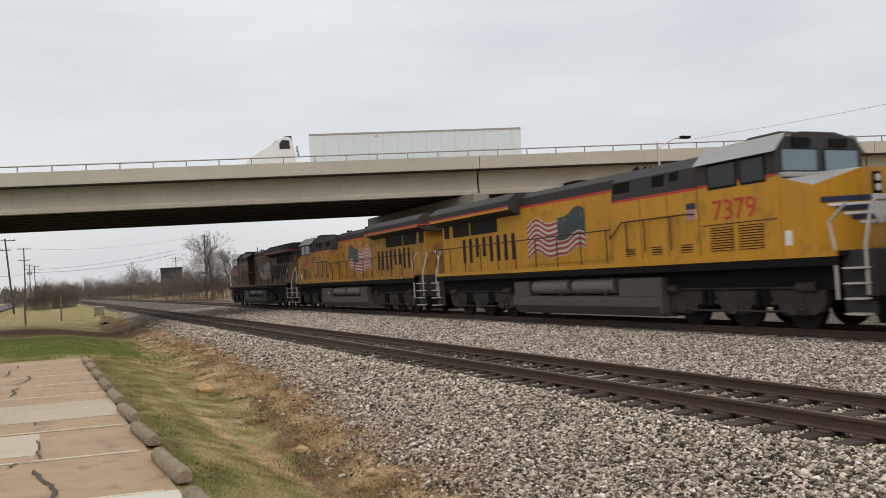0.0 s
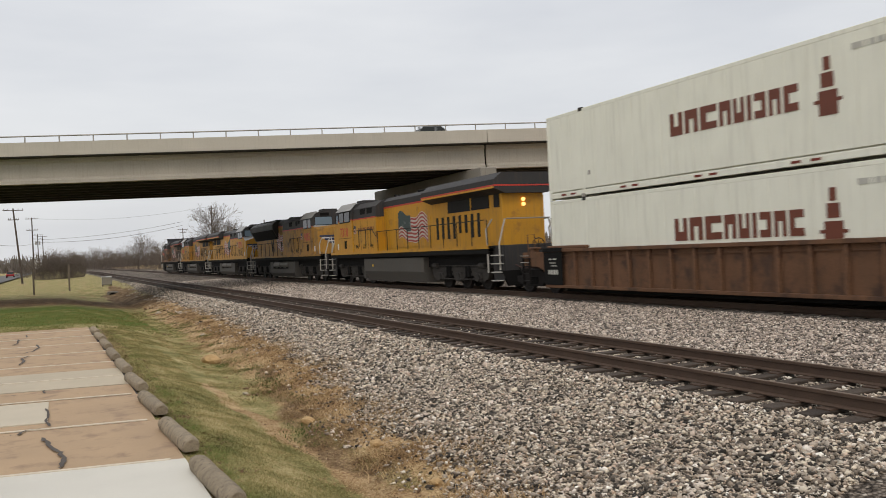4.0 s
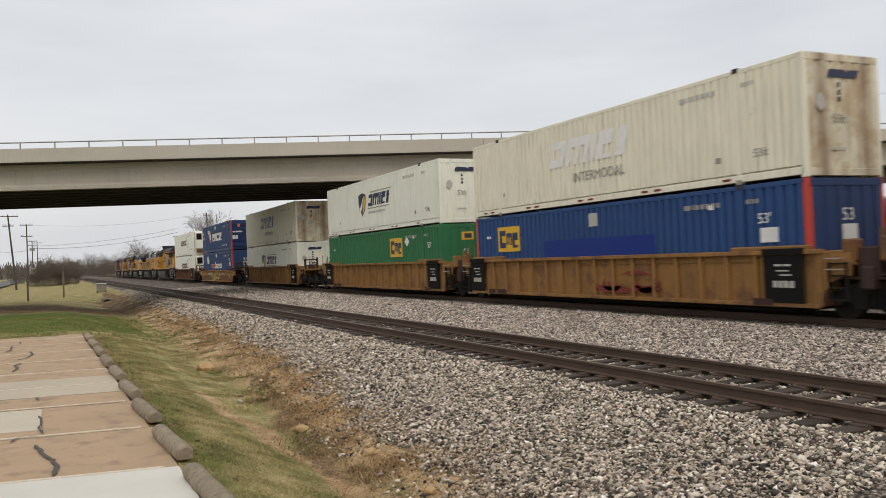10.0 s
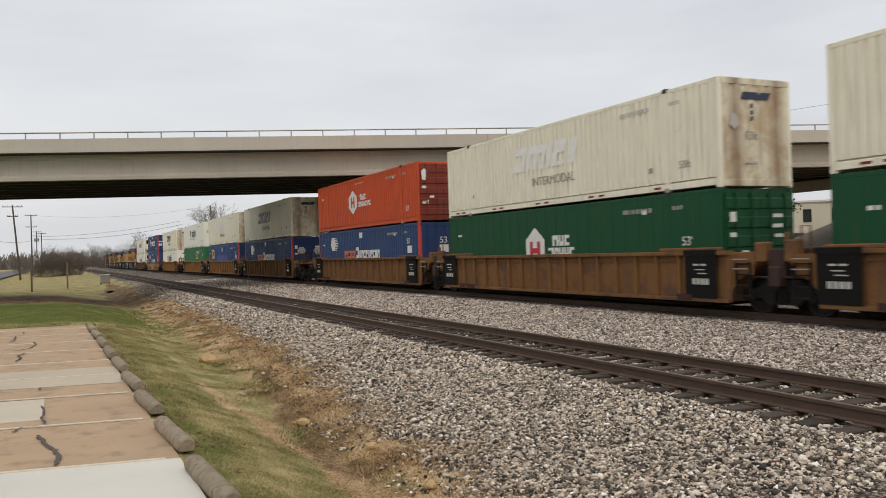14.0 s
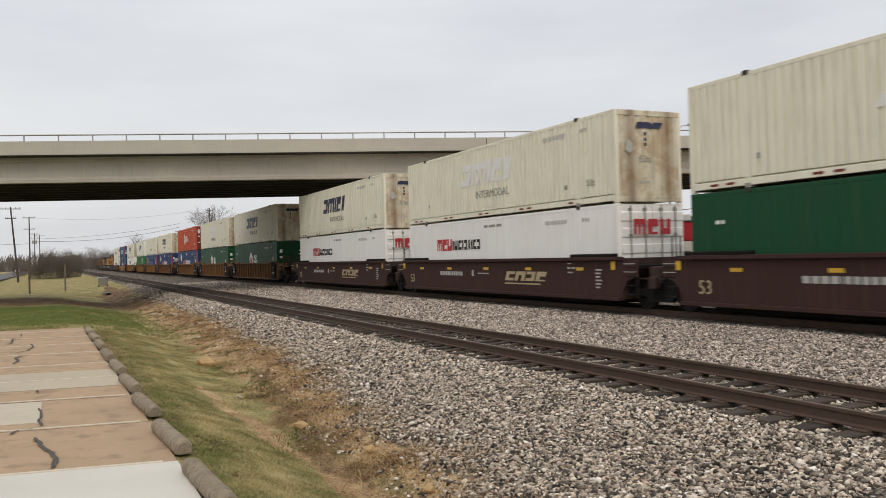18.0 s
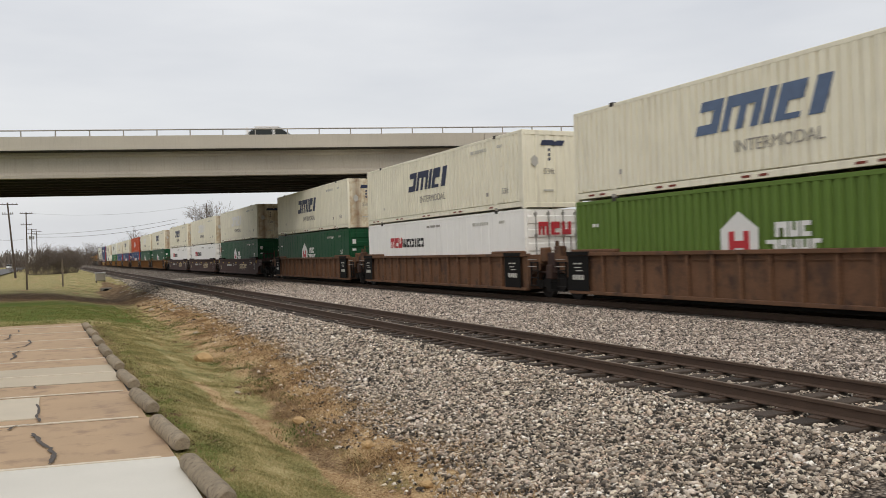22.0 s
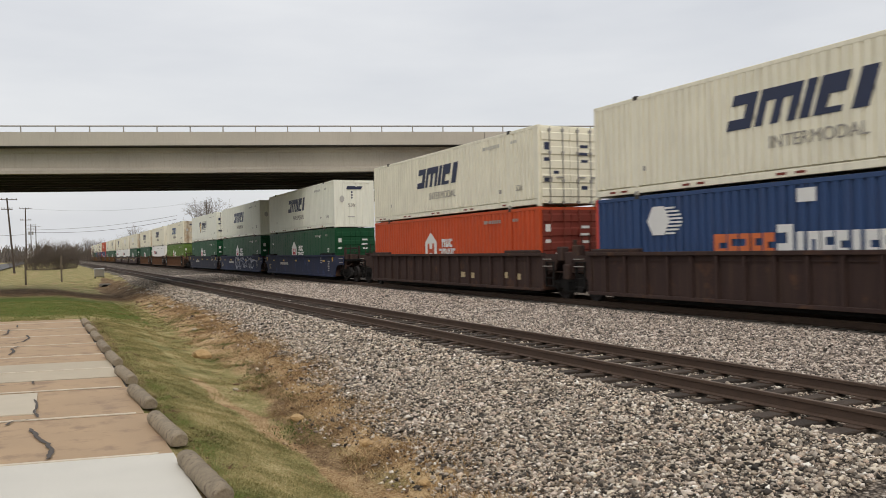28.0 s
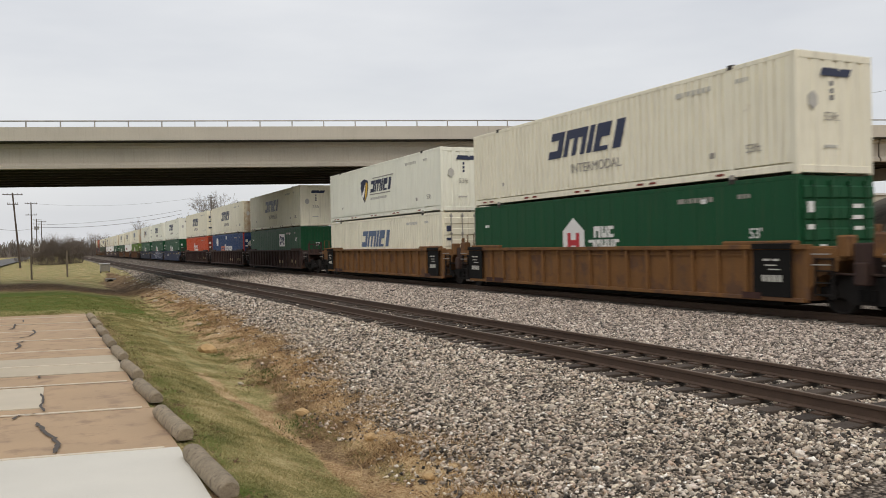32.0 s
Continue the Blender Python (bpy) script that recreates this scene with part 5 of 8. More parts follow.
def well_car(paint, label, u, ribs, lead, tail, marks=None):
    """One well: lead and tail are 'end' (coupler) or 'joint' (a truck shared with the next well)."""
    c = thing("well_car", label, "freight car", group="container wells of the train")
    m = MAT[paint]
    front, rear = (1.9 if lead == "end" else 1.05), (1.9 if tail == "end" else 1.05)
    part("well_floor", FLOOR, MAT["black"], c)
    for s in (-1, 1):
        turn = pose(0, 0, 0) if s < 0 else pose(0, -CL, 0, 0, 0, 180)
        sill = part("side_sill", car_side(front, rear) if s < 0 else car_side(rear, front), m, c, at=turn @ Matrix.Translation((-CAR_X + (0.13 if ribs else 0.05), 0, 0)) @ Matrix.Diagonal((1, 1, 0.85 if paint == "car_orange" else 1, 1)))
        part("top_chord", TOP_CHORD, m, sill)
        part("bottom_chord", LOW_CHORD, m, sill)
        if ribs:
            for k in range(17):
                y = -0.6 - k * (CL - 1.2) / 16
                part("stake", STAKE, m, sill, at=(0, y, 0))
                if k < 16 and s < 0:
                    part("side_lip", RIB_LIP, m, sill, at=(0, y - (CL - 1.2) / 32, 0))
        for y in (-1.05, -CL + 1.15):
            part("container_guide", GUIDE, m if ribs else MAT["black"], sill, at=(0, y, 0))
    for y, way, reach in ((0.0, 1, front), (-CL, -1, rear)):
        turn = pose(0, y, 0) if way > 0 else pose(0, y, 0, 0, 0, 180)
        part("end_bulkhead", CROSS, m if ribs else MAT["car_dark"], c, at=turn @ Matrix.Translation((0, 0.28, 0)))
        part("end_platform", DECK, m if ribs else MAT["black"], c, at=turn @ Matrix.Translation((0, 0.4, 0)) @ Matrix.Diagonal((1, reach - 0.35, 1, 1)))
        if reach > 1.5 or way > 0:
            for x in (-1.05, 1.05):
                part("end_handrail", HANDRAIL, m if ribs else MAT["car_dark"], c, at=turn @ Matrix.Translation((x, reach - 0.15, 0)))
        for z in (1.14, 1.38):
            part("grab_iron", GRAB, MAT["mark_grey"], c, at=(-CAR_X - 0.03, y + way * (reach - 0.32), z))
        part("air_pipe", PIPE, MAT["car_dark"], c, at=turn @ Matrix.Translation((-1.2 * way, reach - 0.2, 0.15)))
        part("ladder", LADDER, MAT["car_truck"], c, at=turn @ Matrix.Translation((-1.42 * way, reach - 0.3, 0)) @ pose(0, 0, 0, 0, 0, 0 if way > 0 else 180))
        if reach > 1.5:
            part("coupler", COUPLER, MAT["wheel"], c, at=turn @ Matrix.Translation((0, reach + 0.55, 0)))
            part("coupler_shank", blk(-0.13, 0, 0.7, 0.13, 1.4, 0.96), MAT["black"], c, at=turn @ Matrix.Translation((0, reach - 0.8, 0)))
            part("air_hose", HOSE, MAT["black"], c, at=turn @ Matrix.Translation((0, reach + 0.2, 0)))
            part("brake_wheel", BRAKE, MAT["truck"], c, at=turn @ Matrix.Translation((-0.7 * way, reach - 0.1, 1.75)))
    part("underframe", UNDER, MAT["black"], c)
    bogie(c, 1.62 if lead == "joint" else 1.55)
    if lead == "joint":
        part("joint_post", JOINT_POST, MAT["car_dark"], c, "dirty dark post over the shared truck", at=(0, 1.62, 0) if ribs else pose(0, 1.62, 0.16) @ Matrix.Diagonal((1, 1, 0.70, 1)))
        if ribs:
            part("joint_cap", JOINT_CAP, m, c, "painted caps and a thin upright over the joint", at=(0, 1.62, 0))
    else:
        part("brake_stand", BRAKE_STAND, m, c, "boxy brake stand on the end platform", at=(0, front - 0.55, 0))
    if tail == "end":
        part("brake_rack", BRAKE_RACK, MAT["car_dark"], c, "dirty dark rack round the brake wheel", at=(0, -CL - rear + 0.22, 0))
        bogie(c, -CL - 1.42)
    xs = -CAR_X + 0.02
    if paint == "car_dark":
        for y, wide, z in ((-10.1, 0.34, 0.62), (-11.0, 0.26, 0.60), (-11.6, 0.2, 0.60), (-13.6, 0.36, 0.66), (-14.6, 0.3, 0.62)):
            plate(c, "car_mark", slab(0, wide, 0, 0.22), MAT["mark_gold"], y, z, x=-CAR_X + 0.105)
    elif ribs:
        if paint in ("car_yellow", "car_gold"):
            for y, wide in ((-1.2, 0.5), (-1.85, 0.7), (-CL + 1.6, 0.6)):
                plate(c, "rust_patch", slab(0, wide, 0, 0.16), MAT["car_maroon"], y, 0.29, x=-CAR_X - 0.012)
        for y in (-0.28, -CL + 0.66):
            part("plate_cap", PLATE_CAP, MAT["black"], c, "blackened stretch of the top chord", at=(-CAR_X, y, 0))
            dp = part("data_plate", PLATE, MAT["black"], c, "black plate with pale bars", at=(-CAR_X, y, 0))
            bars(dp, "data_bar", [slab(-0.25, -0.05, 1.22, 1.27), slab(0.02, 0.22, 1.22, 1.27), slab(-0.2, 0.15, 1.1, 1.13), slab(-0.1, 0.24, 1.0, 1.03)]
                 + [slab(-0.3 + 0.16 * k, -0.18 + 0.16 * k, 0.72, 0.88) for k in range(4)], MAT["mark_pale_grey"], 0.0, 0.0, x=-0.014)
    else:
        if paint == "car_orange":
            plate(c, "dirty_lower_side", slab(-0.1, CL + 0.1, 0.26, 0.84), MAT["car_rust"], 0.0, 0.0, x=xs + 0.008, thick=0.004, label="rust-brown dirty lower side")
        bars(c, "data_bar", [slab(0, 0.22 + 0.05 * (k % 3), 0.62 + 0.11 * k, 0.67 + 0.11 * k) for k in range(6)], MAT["mark_fade"], -CL + 1.0, 0.0, x=xs)
        side_text("53", 0.52, c, MAT["mark_gold"], -0.35, 0.58, x=xs - 0.01)
        bars(c, "number_bar", [slab(0, 0.16, 0, 0.06), slab(0.24, 0.44, 0, 0.06), slab(0.56, 0.68, 0, 0.06), slab(0, 0.3, -0.14, -0.09), slab(0.02, 0.22, 0.16, 0.2)], MAT["mark_fade"], -13.6, 1.22, x=xs)
        for y in (-1.5, -4.4, -7.7, -10.9, -14.1):
            plate(c, "reflector", slab(0, 0.40, 0, 0.10), MAT["mark_yellow"], y, 1.17, x=xs)
        plate(c, "reflector", slab(0, 0.2, 0, 0.26), MAT["mark_yellow"], -CL + 0.2, 1.2, x=xs)
        plate(c, "reflector", slab(0, 0.2, 0, 0.26), MAT["mark_yellow"], 0.5, 1.2, x=xs)
        bars(c, "number_bar", blocks((0.20, 0.20, 0.20, 0.20, 0.04, 0.16, 0.16, 0.16, 0.16, 0.16), 0.055, 0.17), MAT["mark_fade"], -3.7, 0.92, x=xs)
    if marks:
        marks(c, xs)
    MOVERS.append((c, FAR_C, u, 0, 0))
    return c


def slant_gold(c, x):
    word(c, cells((("d", 0.62), ("n", 0.68), ("z", 0.60), ("l", 0.62)), 0.08, 0.34, 0.5), MAT["mark_gold"], -9.4, 0.78, x=x, label="slanted cream block of a word mark")
    plate(c, "mark_line", slab(0, 2.5, 0, 0.05, 0.4), MAT["mark_gold"], -9.38, 0.65, x=x)
    plate(c, "mark_letter", slab(0, 0.16, 0, 0.24), MAT["mark_fade"], -6.7, 0.92, x=x)
    bars(c, "mark_line", blocks((0.2, 0.12, 0.2, 0.2), 0.06, 0.05), MAT["mark_fade"], -7.2, 1.0, x=x)


def scrawl(seed, material, y0, wide, z0, tall, fat=1.0):
    """Sprayed loops and strokes on a car side."""
    def draw(c, x):
        rng = random.Random(seed)
        shapes, a = [], 0.0
        while a < wide:
            ru, rv = rng.uniform(0.25, 1.1), tall * rng.uniform(0.28, 0.55)
            cu, cv = a + ru * 0.6, tall * 0.5 + rng.uniform(-0.12, 0.12) * tall
            t0, turn, thick = rng.uniform(0, 6.28), rng.uniform(1.1, 3.4) * rng.choice((-1, 1)), fat * rng.uniform(0.02, 0.075)
            for k in range(9):
                p, q = t0 + turn * k / 9, t0 + turn * (k + 1) / 9
                w0, w1 = thick * math.sin(math.pi * (k + 0.3) / 9.6), thick * math.sin(math.pi * (k + 1.3) / 9.6)
                shapes.append([(cu + (ru - w0) * math.cos(p), cv + (rv - w0) * math.sin(p)), (cu + (ru + w0) * math.cos(p), cv + (rv + w0) * math.sin(p)),
                               (cu + (ru + w1) * math.cos(q), cv + (rv + w1) * math.sin(q)), (cu + (ru - w1) * math.cos(q), cv + (rv - w1) * math.sin(q))])
            a += ru * rng.uniform(0.25, 0.6)
        bars(c, "graffiti", shapes, MAT[material], y0, z0, x=x - 0.002, label="sprayed graffiti")
    return draw


def both_marks(*fs):
    def draw(c, x):
        for f in fs:
            f(c, x)
    return draw


# ---- the wells and their boxes, from the head of the train ----
TOPZ, LOWZ = 3.252, 0.345
slant = lambda c: mark_slant(c, MAT["mark_navy"])
slant_faded = lambda c: mark_slant(c, MAT["mark_chalk"])
slant_steel = lambda c: mark_slant(c, MAT["mark_steel"])
hex_ends = lambda c: (mark_stack(c), [plate_end(c, x) for x in (-0.62, 0.62)])


def plate_end(c, x):
    bm = bmesh.new()
    prism(bm, [(x + a * 0.74, 1.6 + b * 0.74) for a, b in [(-0.45, 0.36), (-0.2, 0.0), (0.2, 0.0), (0.45, 0.36), (0.2, 0.72), (-0.2, 0.72)]], "y", -CL - 0.16, -CL - 0.15)
    part("hexagon_mark", bm, MAT["mark_fade"], c, "faded white hexagon mark")


def hex_mark(c):
    plate(c, "hexagon_mark", [(0.70, 0.40), (0.70, 0.98), (0, 1.38), (-0.70, 0.98), (-0.70, 0.40), (0, 0.0)], MAT["mark_white"], -6.84, 0.86, label="white hexagon mark")
    bars(c, "hexagon_inlay", [slab(-0.30, -0.12, 0.38, 1.0), slab(0.12, 0.30, 0.38, 1.0), slab(-0.12, 0.12, 0.62, 0.76)], MAT["red"], -6.84, 0.86, x=-CW - 0.014)
    bars(c, "word_mark", [[(p[0] + 0.35, p[1] + 0.36) for p in o] for o in cells((("n", 0.28), ("u", 0.26), ("d", 0.26)), 0.06, 0.32)]
         + cells((("z", 0.28), ("n", 0.20), ("u", 0.22), ("u", 0.22), ("d", 0.22), ("|", 0.08), ("n", 0.2), ("d", 0.2)), 0.06, 0.28), MAT["mark_white"], -7.72, 1.24, label="two lines of white marks")
    bars(c, "mark_line", blocks((0.2,) * 6, 0.05, 0.08), MAT["mark_orange_pale"], -7.27, 2.53)
    part("door_emblem", END_HEX, MAT["mark_white"], c, at=(-0.99, -CL - 0.10, 2.32))


CREAM_TOP = "cream steel container with a dark slanted word mark, stacked on top"
BOXES = [
    # place, top box, lower box, car
    (-37.15, ("ivory", "white refrigerated container with a brown word mark, stacked on top", "smooth", mark_crest, "reefer", {}),
     ("ivory", "white refrigerated container with a brown crest, in the well", "smooth", mark_crest, "reefer", {}), ("car_brown", "rusty brown well car", True, "end", "end", None)),
    (-60.45, ("blue", "blue corrugated container with a large white word mark", "corr", mark_three, "door", dict(posts="post_red", end_mat="navy")),
     ("blue", "blue corrugated container with a white and orange word mark", "corr", mark_stack, "nose", dict(posts="post_red", big53=2)),
     ("car_orange", "orange well car with yellow graffiti", False, "end", "end", both_marks(scrawl(3, "graffiti", -5.4, 4.2, 0.34, 0.86, 2.2), scrawl(8, "graffiti_pale", -9.9, 1.6, 0.85, 0.25)))),
    (-83.3, ("cream", CREAM_TOP, "fine", slant, "nose", dict(end_mat="rustwall")),
     ("ivory", "white container with a navy and yellow shield, in the well", "fine", mark_shield, "nose", {}), ("car_gold", "weathered golden-yellow ribbed well car", True, "end", "end", None)),
    (-106.85, ("ivory", "pale grey-white container with a shield and navy word mark", "smooth", mark_shield, "nose", {}),
     ("mid_green", "green container with a yellow square mark, in the well", "corr", mark_box_diamond, "nose", dict(big53=4)),
     ("car_gold", "weathered golden-yellow ribbed well car", True, "end", "joint", None)),
    (-126.3, ("cream", "cream steel container with a faded word mark, stacked on top", "fine", slant_faded, "nose", dict(end_mat="rustwall")),
     ("bright_blue", "blue container with a yellow square mark, in the well", "corr", mark_box_patch, "nose", dict(posts="post_red", big53=2, end_mat="navy")),
     ("car_gold", "weathered golden-yellow ribbed well car with dull red graffiti", True, "joint", "joint", scrawl(5, "dark_red", -8.3, 2.2, 0.5, 0.6, 1.5))),
    (-145.5, ("cream", CREAM_TOP, "fine", slant, "nose", dict(end_mat="rustwall")),
     ("blue", "blue container with a white and orange word mark, in the well", "corr", hex_ends, "door", dict(posts="post_red", end_mat="navy")),
     ("car_yellow", "weathered yellow ribbed well car", True, "joint", "end", None)),
    (-168.55, ("red", "orange-red corrugated container with a white hexagon mark", "corr", hex_mark, "door", dict(end_mat="dark_red", big53=3)),
     ("blue", "blue container with a white and orange word mark, in the well", "corr", mark_stack, "nose", dict(posts="post_red", big53=2, end_mat="navy")),
     ("car_yellow", "weathered yellow ribbed well car", True, "end", "joint", None)),
    (-188.0, ("cream", "cream steel container with a faded word mark, stacked on top", "fine", slant_faded, "nose", dict(end_mat="rustwall")),
     ("green", "dark green container with a white house mark, in the well", "smooth", mark_house, "door", dict(big53=1)), ("car_yellow", "weathered yellow ribbed well car", True, "joint", "joint", None)),
    (-207.45, ("cream", CREAM_TOP, "fine", slant, "nose", dict(end_mat="rustwall")),
     ("green", "dark green container with a white house mark, in the well", "smooth", mark_house, "door", dict(big53=1)), ("car_yellow", "weathered yellow ribbed well car", True, "joint", "end", None)),
    (-230.2, ("cream", CREAM_TOP, "fine", slant, "nose", dict(end_mat="rustwall")),
     ("white", "plain white container with a red and black word mark", "smooth", mark_three_red, "door", {}), ("car_maroon", "maroon smooth-sided well car", False, "end", "joint", slant_gold)),
    (-249.6, ("cream", "cream steel container with a faded word mark, stacked on top", "fine", slant_faded, "nose", dict(end_mat="rustwall")),
     ("white", "plain white container with a red and black word mark", "smooth", mark_three_red, "door", {}), ("car_maroon", "maroon smooth-sided well car", False, "joint", "joint", slant_gold)),
    (-268.95, ("cream", "cream steel container with a faded word mark, stacked on top", "fine", slant_faded, "nose", dict(end_mat="rustwall")),
     ("green", "dark green container with a white house mark, in the well", "smooth", mark_house, "door", dict(big53=1)), ("car_maroon", "maroon smooth-sided well car", False, "joint", "end", slant_gold)),
    (-292.0, ("cream", CREAM_TOP, "fine", slant, "nose", dict(end_mat="rustwall")),
     ("green", "dark green container with a white house mark, in the well", "smooth", mark_house, "door", dict(big53=1)), ("car_brown", "rusty brown ribbed well car", True, "end", "joint", None)),
    (-311.45, ("cream", CREAM_TOP, "fine", slant, "nose", {}),
     ("white", "plain white container with a red and black word mark", "smooth", mark_three_red, "door", {}), ("car_brown", "rusty brown ribbed well car", True, "joint", "joint", None)),
    (-330.85, ("cream", CREAM_TOP, "fine", slant_steel, "nose", dict(end_mat="rustwall")),
     ("lime", "leaf green container with a white house mark, in the well", "corr", mark_house, "door", dict(big53=1)), ("car_brown", "rusty brown ribbed well car", True, "joint", "end", None)),
    (-354.1, ("ivory", "pale grey-white container with a shield and navy word mark", "smooth", mark_shield, "door", {}),
     ("green", "dark green container with a white house mark, in the well", "smooth", mark_house, "door", dict(big53=1)), ("car_slate", "dark slate smooth-sided well car", False, "end", "joint", None)),
    (-373.5, ("ivory", CREAM_TOP, "fine", slant, "nose", {}),
     ("green", "dark green container with a white house mark, in the well", "smooth", mark_house, "door", dict(big53=1)),
     ("car_blue", "dull blue smooth-sided well car with pale graffiti", False, "joint", "joint", both_marks(scrawl(12, "graffiti_pale", -6.4, 4.2, 0.45, 1.0), scrawl(31, "graffiti_pale", -10.6, 3.0, 0.42, 0.95)))),
    (-392.75, ("ivory", CREAM_TOP, "fine", slant, "nose", {}),
     ("green", "dark green container with a white house mark, in the well", "smooth", mark_house, "door", dict(big53=1)), ("car_blue", "dull blue smooth-sided well car", False, "joint", "end", None)),
    (-415.7, ("cream", CREAM_TOP, "fine", slant, "door", dict(end_mat="cream")),
     ("red", "orange-red container with a white house mark, in the well", "corr", lambda c: mark_house(c, False), "door", dict(end_mat="dark_red")), ("car_dark", "dark brown ribbed well car", True, "end", "joint", None)),
    (-435.15, ("cream", CREAM_TOP, "fine", slant, "nose", dict(end_mat="rustwall")),
     ("blue", "blue container with a white and orange word mark, in the well", "corr", hex_ends, "door", dict(posts="post_red", end_mat="navy")), ("car_dark", "dark brown ribbed well car", True, "joint", "joint", None)),
    (-454.6, ("cream", CREAM_TOP, "fine", slant, "nose", {}),
     ("green", "dark green container with a white square mark, in the well", "smooth", lambda c: mark_box(c, MAT["mark_white"]), "nose", dict(big53=4)), ("car_dark", "dark brown ribbed well car", True, "joint", "end", None)),
    (-477.7, ("ivory", "pale grey-white container with a shield and navy word mark", "smooth", mark_shield, "nose", {}),
     ("cream", "cream container with a navy slanted word mark, in the well", "fine", lambda c: mark_slant(c, MAT["mark_steel"]), "door", {}),
     ("car_yellow", "weathered yellow ribbed well car", True, "end", "joint", None)),
    (-497.05, ("cream", CREAM_TOP, "fine", slant, "nose", {}),
     ("green", "dark green container with a white house mark, in the well", "smooth", mark_house, "door", dict(big53=1)), ("car_yellow", "weathered yellow ribbed well car", True, "joint", "joint", None)),
]
for k, (u, top, low, car) in enumerate(BOXES):
    for (colour, label, wall, marks, end, more), z, group in ((top, TOPZ, "upper containers"), (low, LOWZ, "lower containers")):
        container(colour, label, wall, marks, end, u, z, group, **more)
    paint, label, ribs, lead, tail, marks = car
    well_car(paint, label, u, ribs, lead, tail, marks)
well_car("car_yellow", "weathered yellow ribbed well car, the last in view", -516.45, True, "joint", "end")


# ---- locomotives ----
MAT.update(
    armour=shade("weathered_yellow_loco_paint", (0.55, 0.265, 0.018), 0.5, vary=0.16, scale=0.8, fine=24, streak=0.4, second=(0.36, 0.17, 0.025), second_at=0.62),
    armour_dull=shade("sooty_yellow_loco_paint", (0.44, 0.215, 0.03), 0.6, vary=0.25, scale=0.8, fine=24, streak=0.8, second=(0.22, 0.12, 0.035), second_at=0.55),
    armour_grimy=shade("grimy_brown_yellow_loco_paint", (0.24, 0.13, 0.06), 0.7, vary=0.3, scale=0.8, fine=24, streak=0.9, second=(0.09, 0.06, 0.045), second_at=0.5),
    loco_grey=shade("grey_loco_roof_paint", (0.044, 0.043, 0.044), 0.6, vary=0.22, scale=0.8, fine=24, streak=0.3, spec=0.18),
    loco_pale=shade("sun_bleached_grey_roof", (0.34, 0.34, 0.335), 0.55, vary=0.15, scale=1.2),
    loco_red=shade("red_loco_stripe", (0.50, 0.045, 0.03), 0.5, vary=0.15, scale=2),
    tank=shade("dusty_grey_tank_paint", (0.082, 0.076, 0.067), 0.75, vary=0.25, scale=0.9, fine=24, streak=0.4),
    tank_pale=shade("worn_grey_reservoir_paint", (0.14, 0.13, 0.115), 0.6, vary=0.25, scale=0.9, fine=24, streak=0.4),
    grab=shade("white_handrail_paint", (0.46, 0.44, 0.40), 0.5, vary=0.1, scale=3),
    grille=shade("dark_grille", (0.014, 0.013, 0.012), 0.85, vary=0.3, scale=4),
    window=pane("dark_cab_glass"),
    flag_white=shade("flag_white_decal", (0.55, 0.52, 0.47), 0.5, vary=0.15, scale=2, bump=0),
    flag_red=shade("flag_red_decal", (0.36, 0.055, 0.045), 0.5, vary=0.2, scale=2, bump=0),
    flag_blue=shade("flag_blue_decal", (0.035, 0.06, 0.062), 0.5, vary=0.3, scale=2, bump=0, second=(0.30, 0.31, 0.29), second_at=0.66),
    headlamp=lamp_glow("lit_headlamp", (1.0, 0.50, 0.16), 2.2),
    marker=lamp_glow("amber_marker_lamp", (1.0, 0.55, 0.1), 3.0),
)
LL = 22.3


def ly(d):
    """Local y of a place d metres behind the front end sill."""
    return LL - d


def wave_strip(s, d0, d1, low, high, x):
    """A wavy band on the hood side."""
    bm = bmesh.new()
    n = 24
    rows = []
    for k in range(n + 1):
        d = d0 + (d1 - d0) * k / n
        f = (d - 10.85) / 3.6
        sway = -0.20 + 0.13 * math.sin(f * 9.0 + 0.4) - 0.14 * f + 0.06 * math.sin(f * 17)
        rows.append((bm.verts.new((s * x, ly(d), low + sway)), bm.verts.new((s * x, ly(d), high + sway))))
    for (a, b), (c, e) in zip(rows, rows[1:]):
        bm.faces.new((a, c, e, b) if s < 0 else (a, b, e, c))
    return bm


LOCO_FRAME = bmesh.new()
prism(LOCO_FRAME, [(-2.72, 0.72), (-2.62, 0.48), (-2.32, 0.37), (-1.46, 0.37), (-1.34, 0.60), (-0.55, 0.60), (-0.43, 0.37), (0.43, 0.37), (0.55, 0.60), (1.34, 0.60), (1.46, 0.37), (2.32, 0.37),
                   (2.62, 0.48), (2.72, 0.72), (2.72, 0.98), (2.45, 1.07), (1.2, 1.03), (0.6, 1.10), (-0.6, 1.10), (-1.2, 1.03), (-2.45, 1.07), (-2.72, 0.98)], "x", -0.1, 0.1)
LOCO_FRAME = mesh_of(LOCO_FRAME, "truck_frame")
bm = bmesh.new()
rod(bm, (-0.12, -0.12, 0.55), (-0.12, -0.12, 1.0), 0.085, 10)
rod(bm, (-0.12, 0.12, 0.55), (-0.12, 0.12, 1.0), 0.085, 10)
LOCO_SPRING = mesh_of(bm, "spring")
JOURNAL = mesh_of(rod(bmesh.new(), (-0.20, 0, 0), (0.05, 0, 0), 0.17, 14), "journal_box")
BRAKE_CYL = mesh_of(rod(bmesh.new(), (-0.16, -0.25, 0), (-0.16, 0.25, 0), 0.12, 12), "brake_cylinder")
FRAME_SLOT = mesh_of(blk(-0.115, -0.28, 0.70, -0.09, 0.28, 0.80, 0.01), "frame_slot")
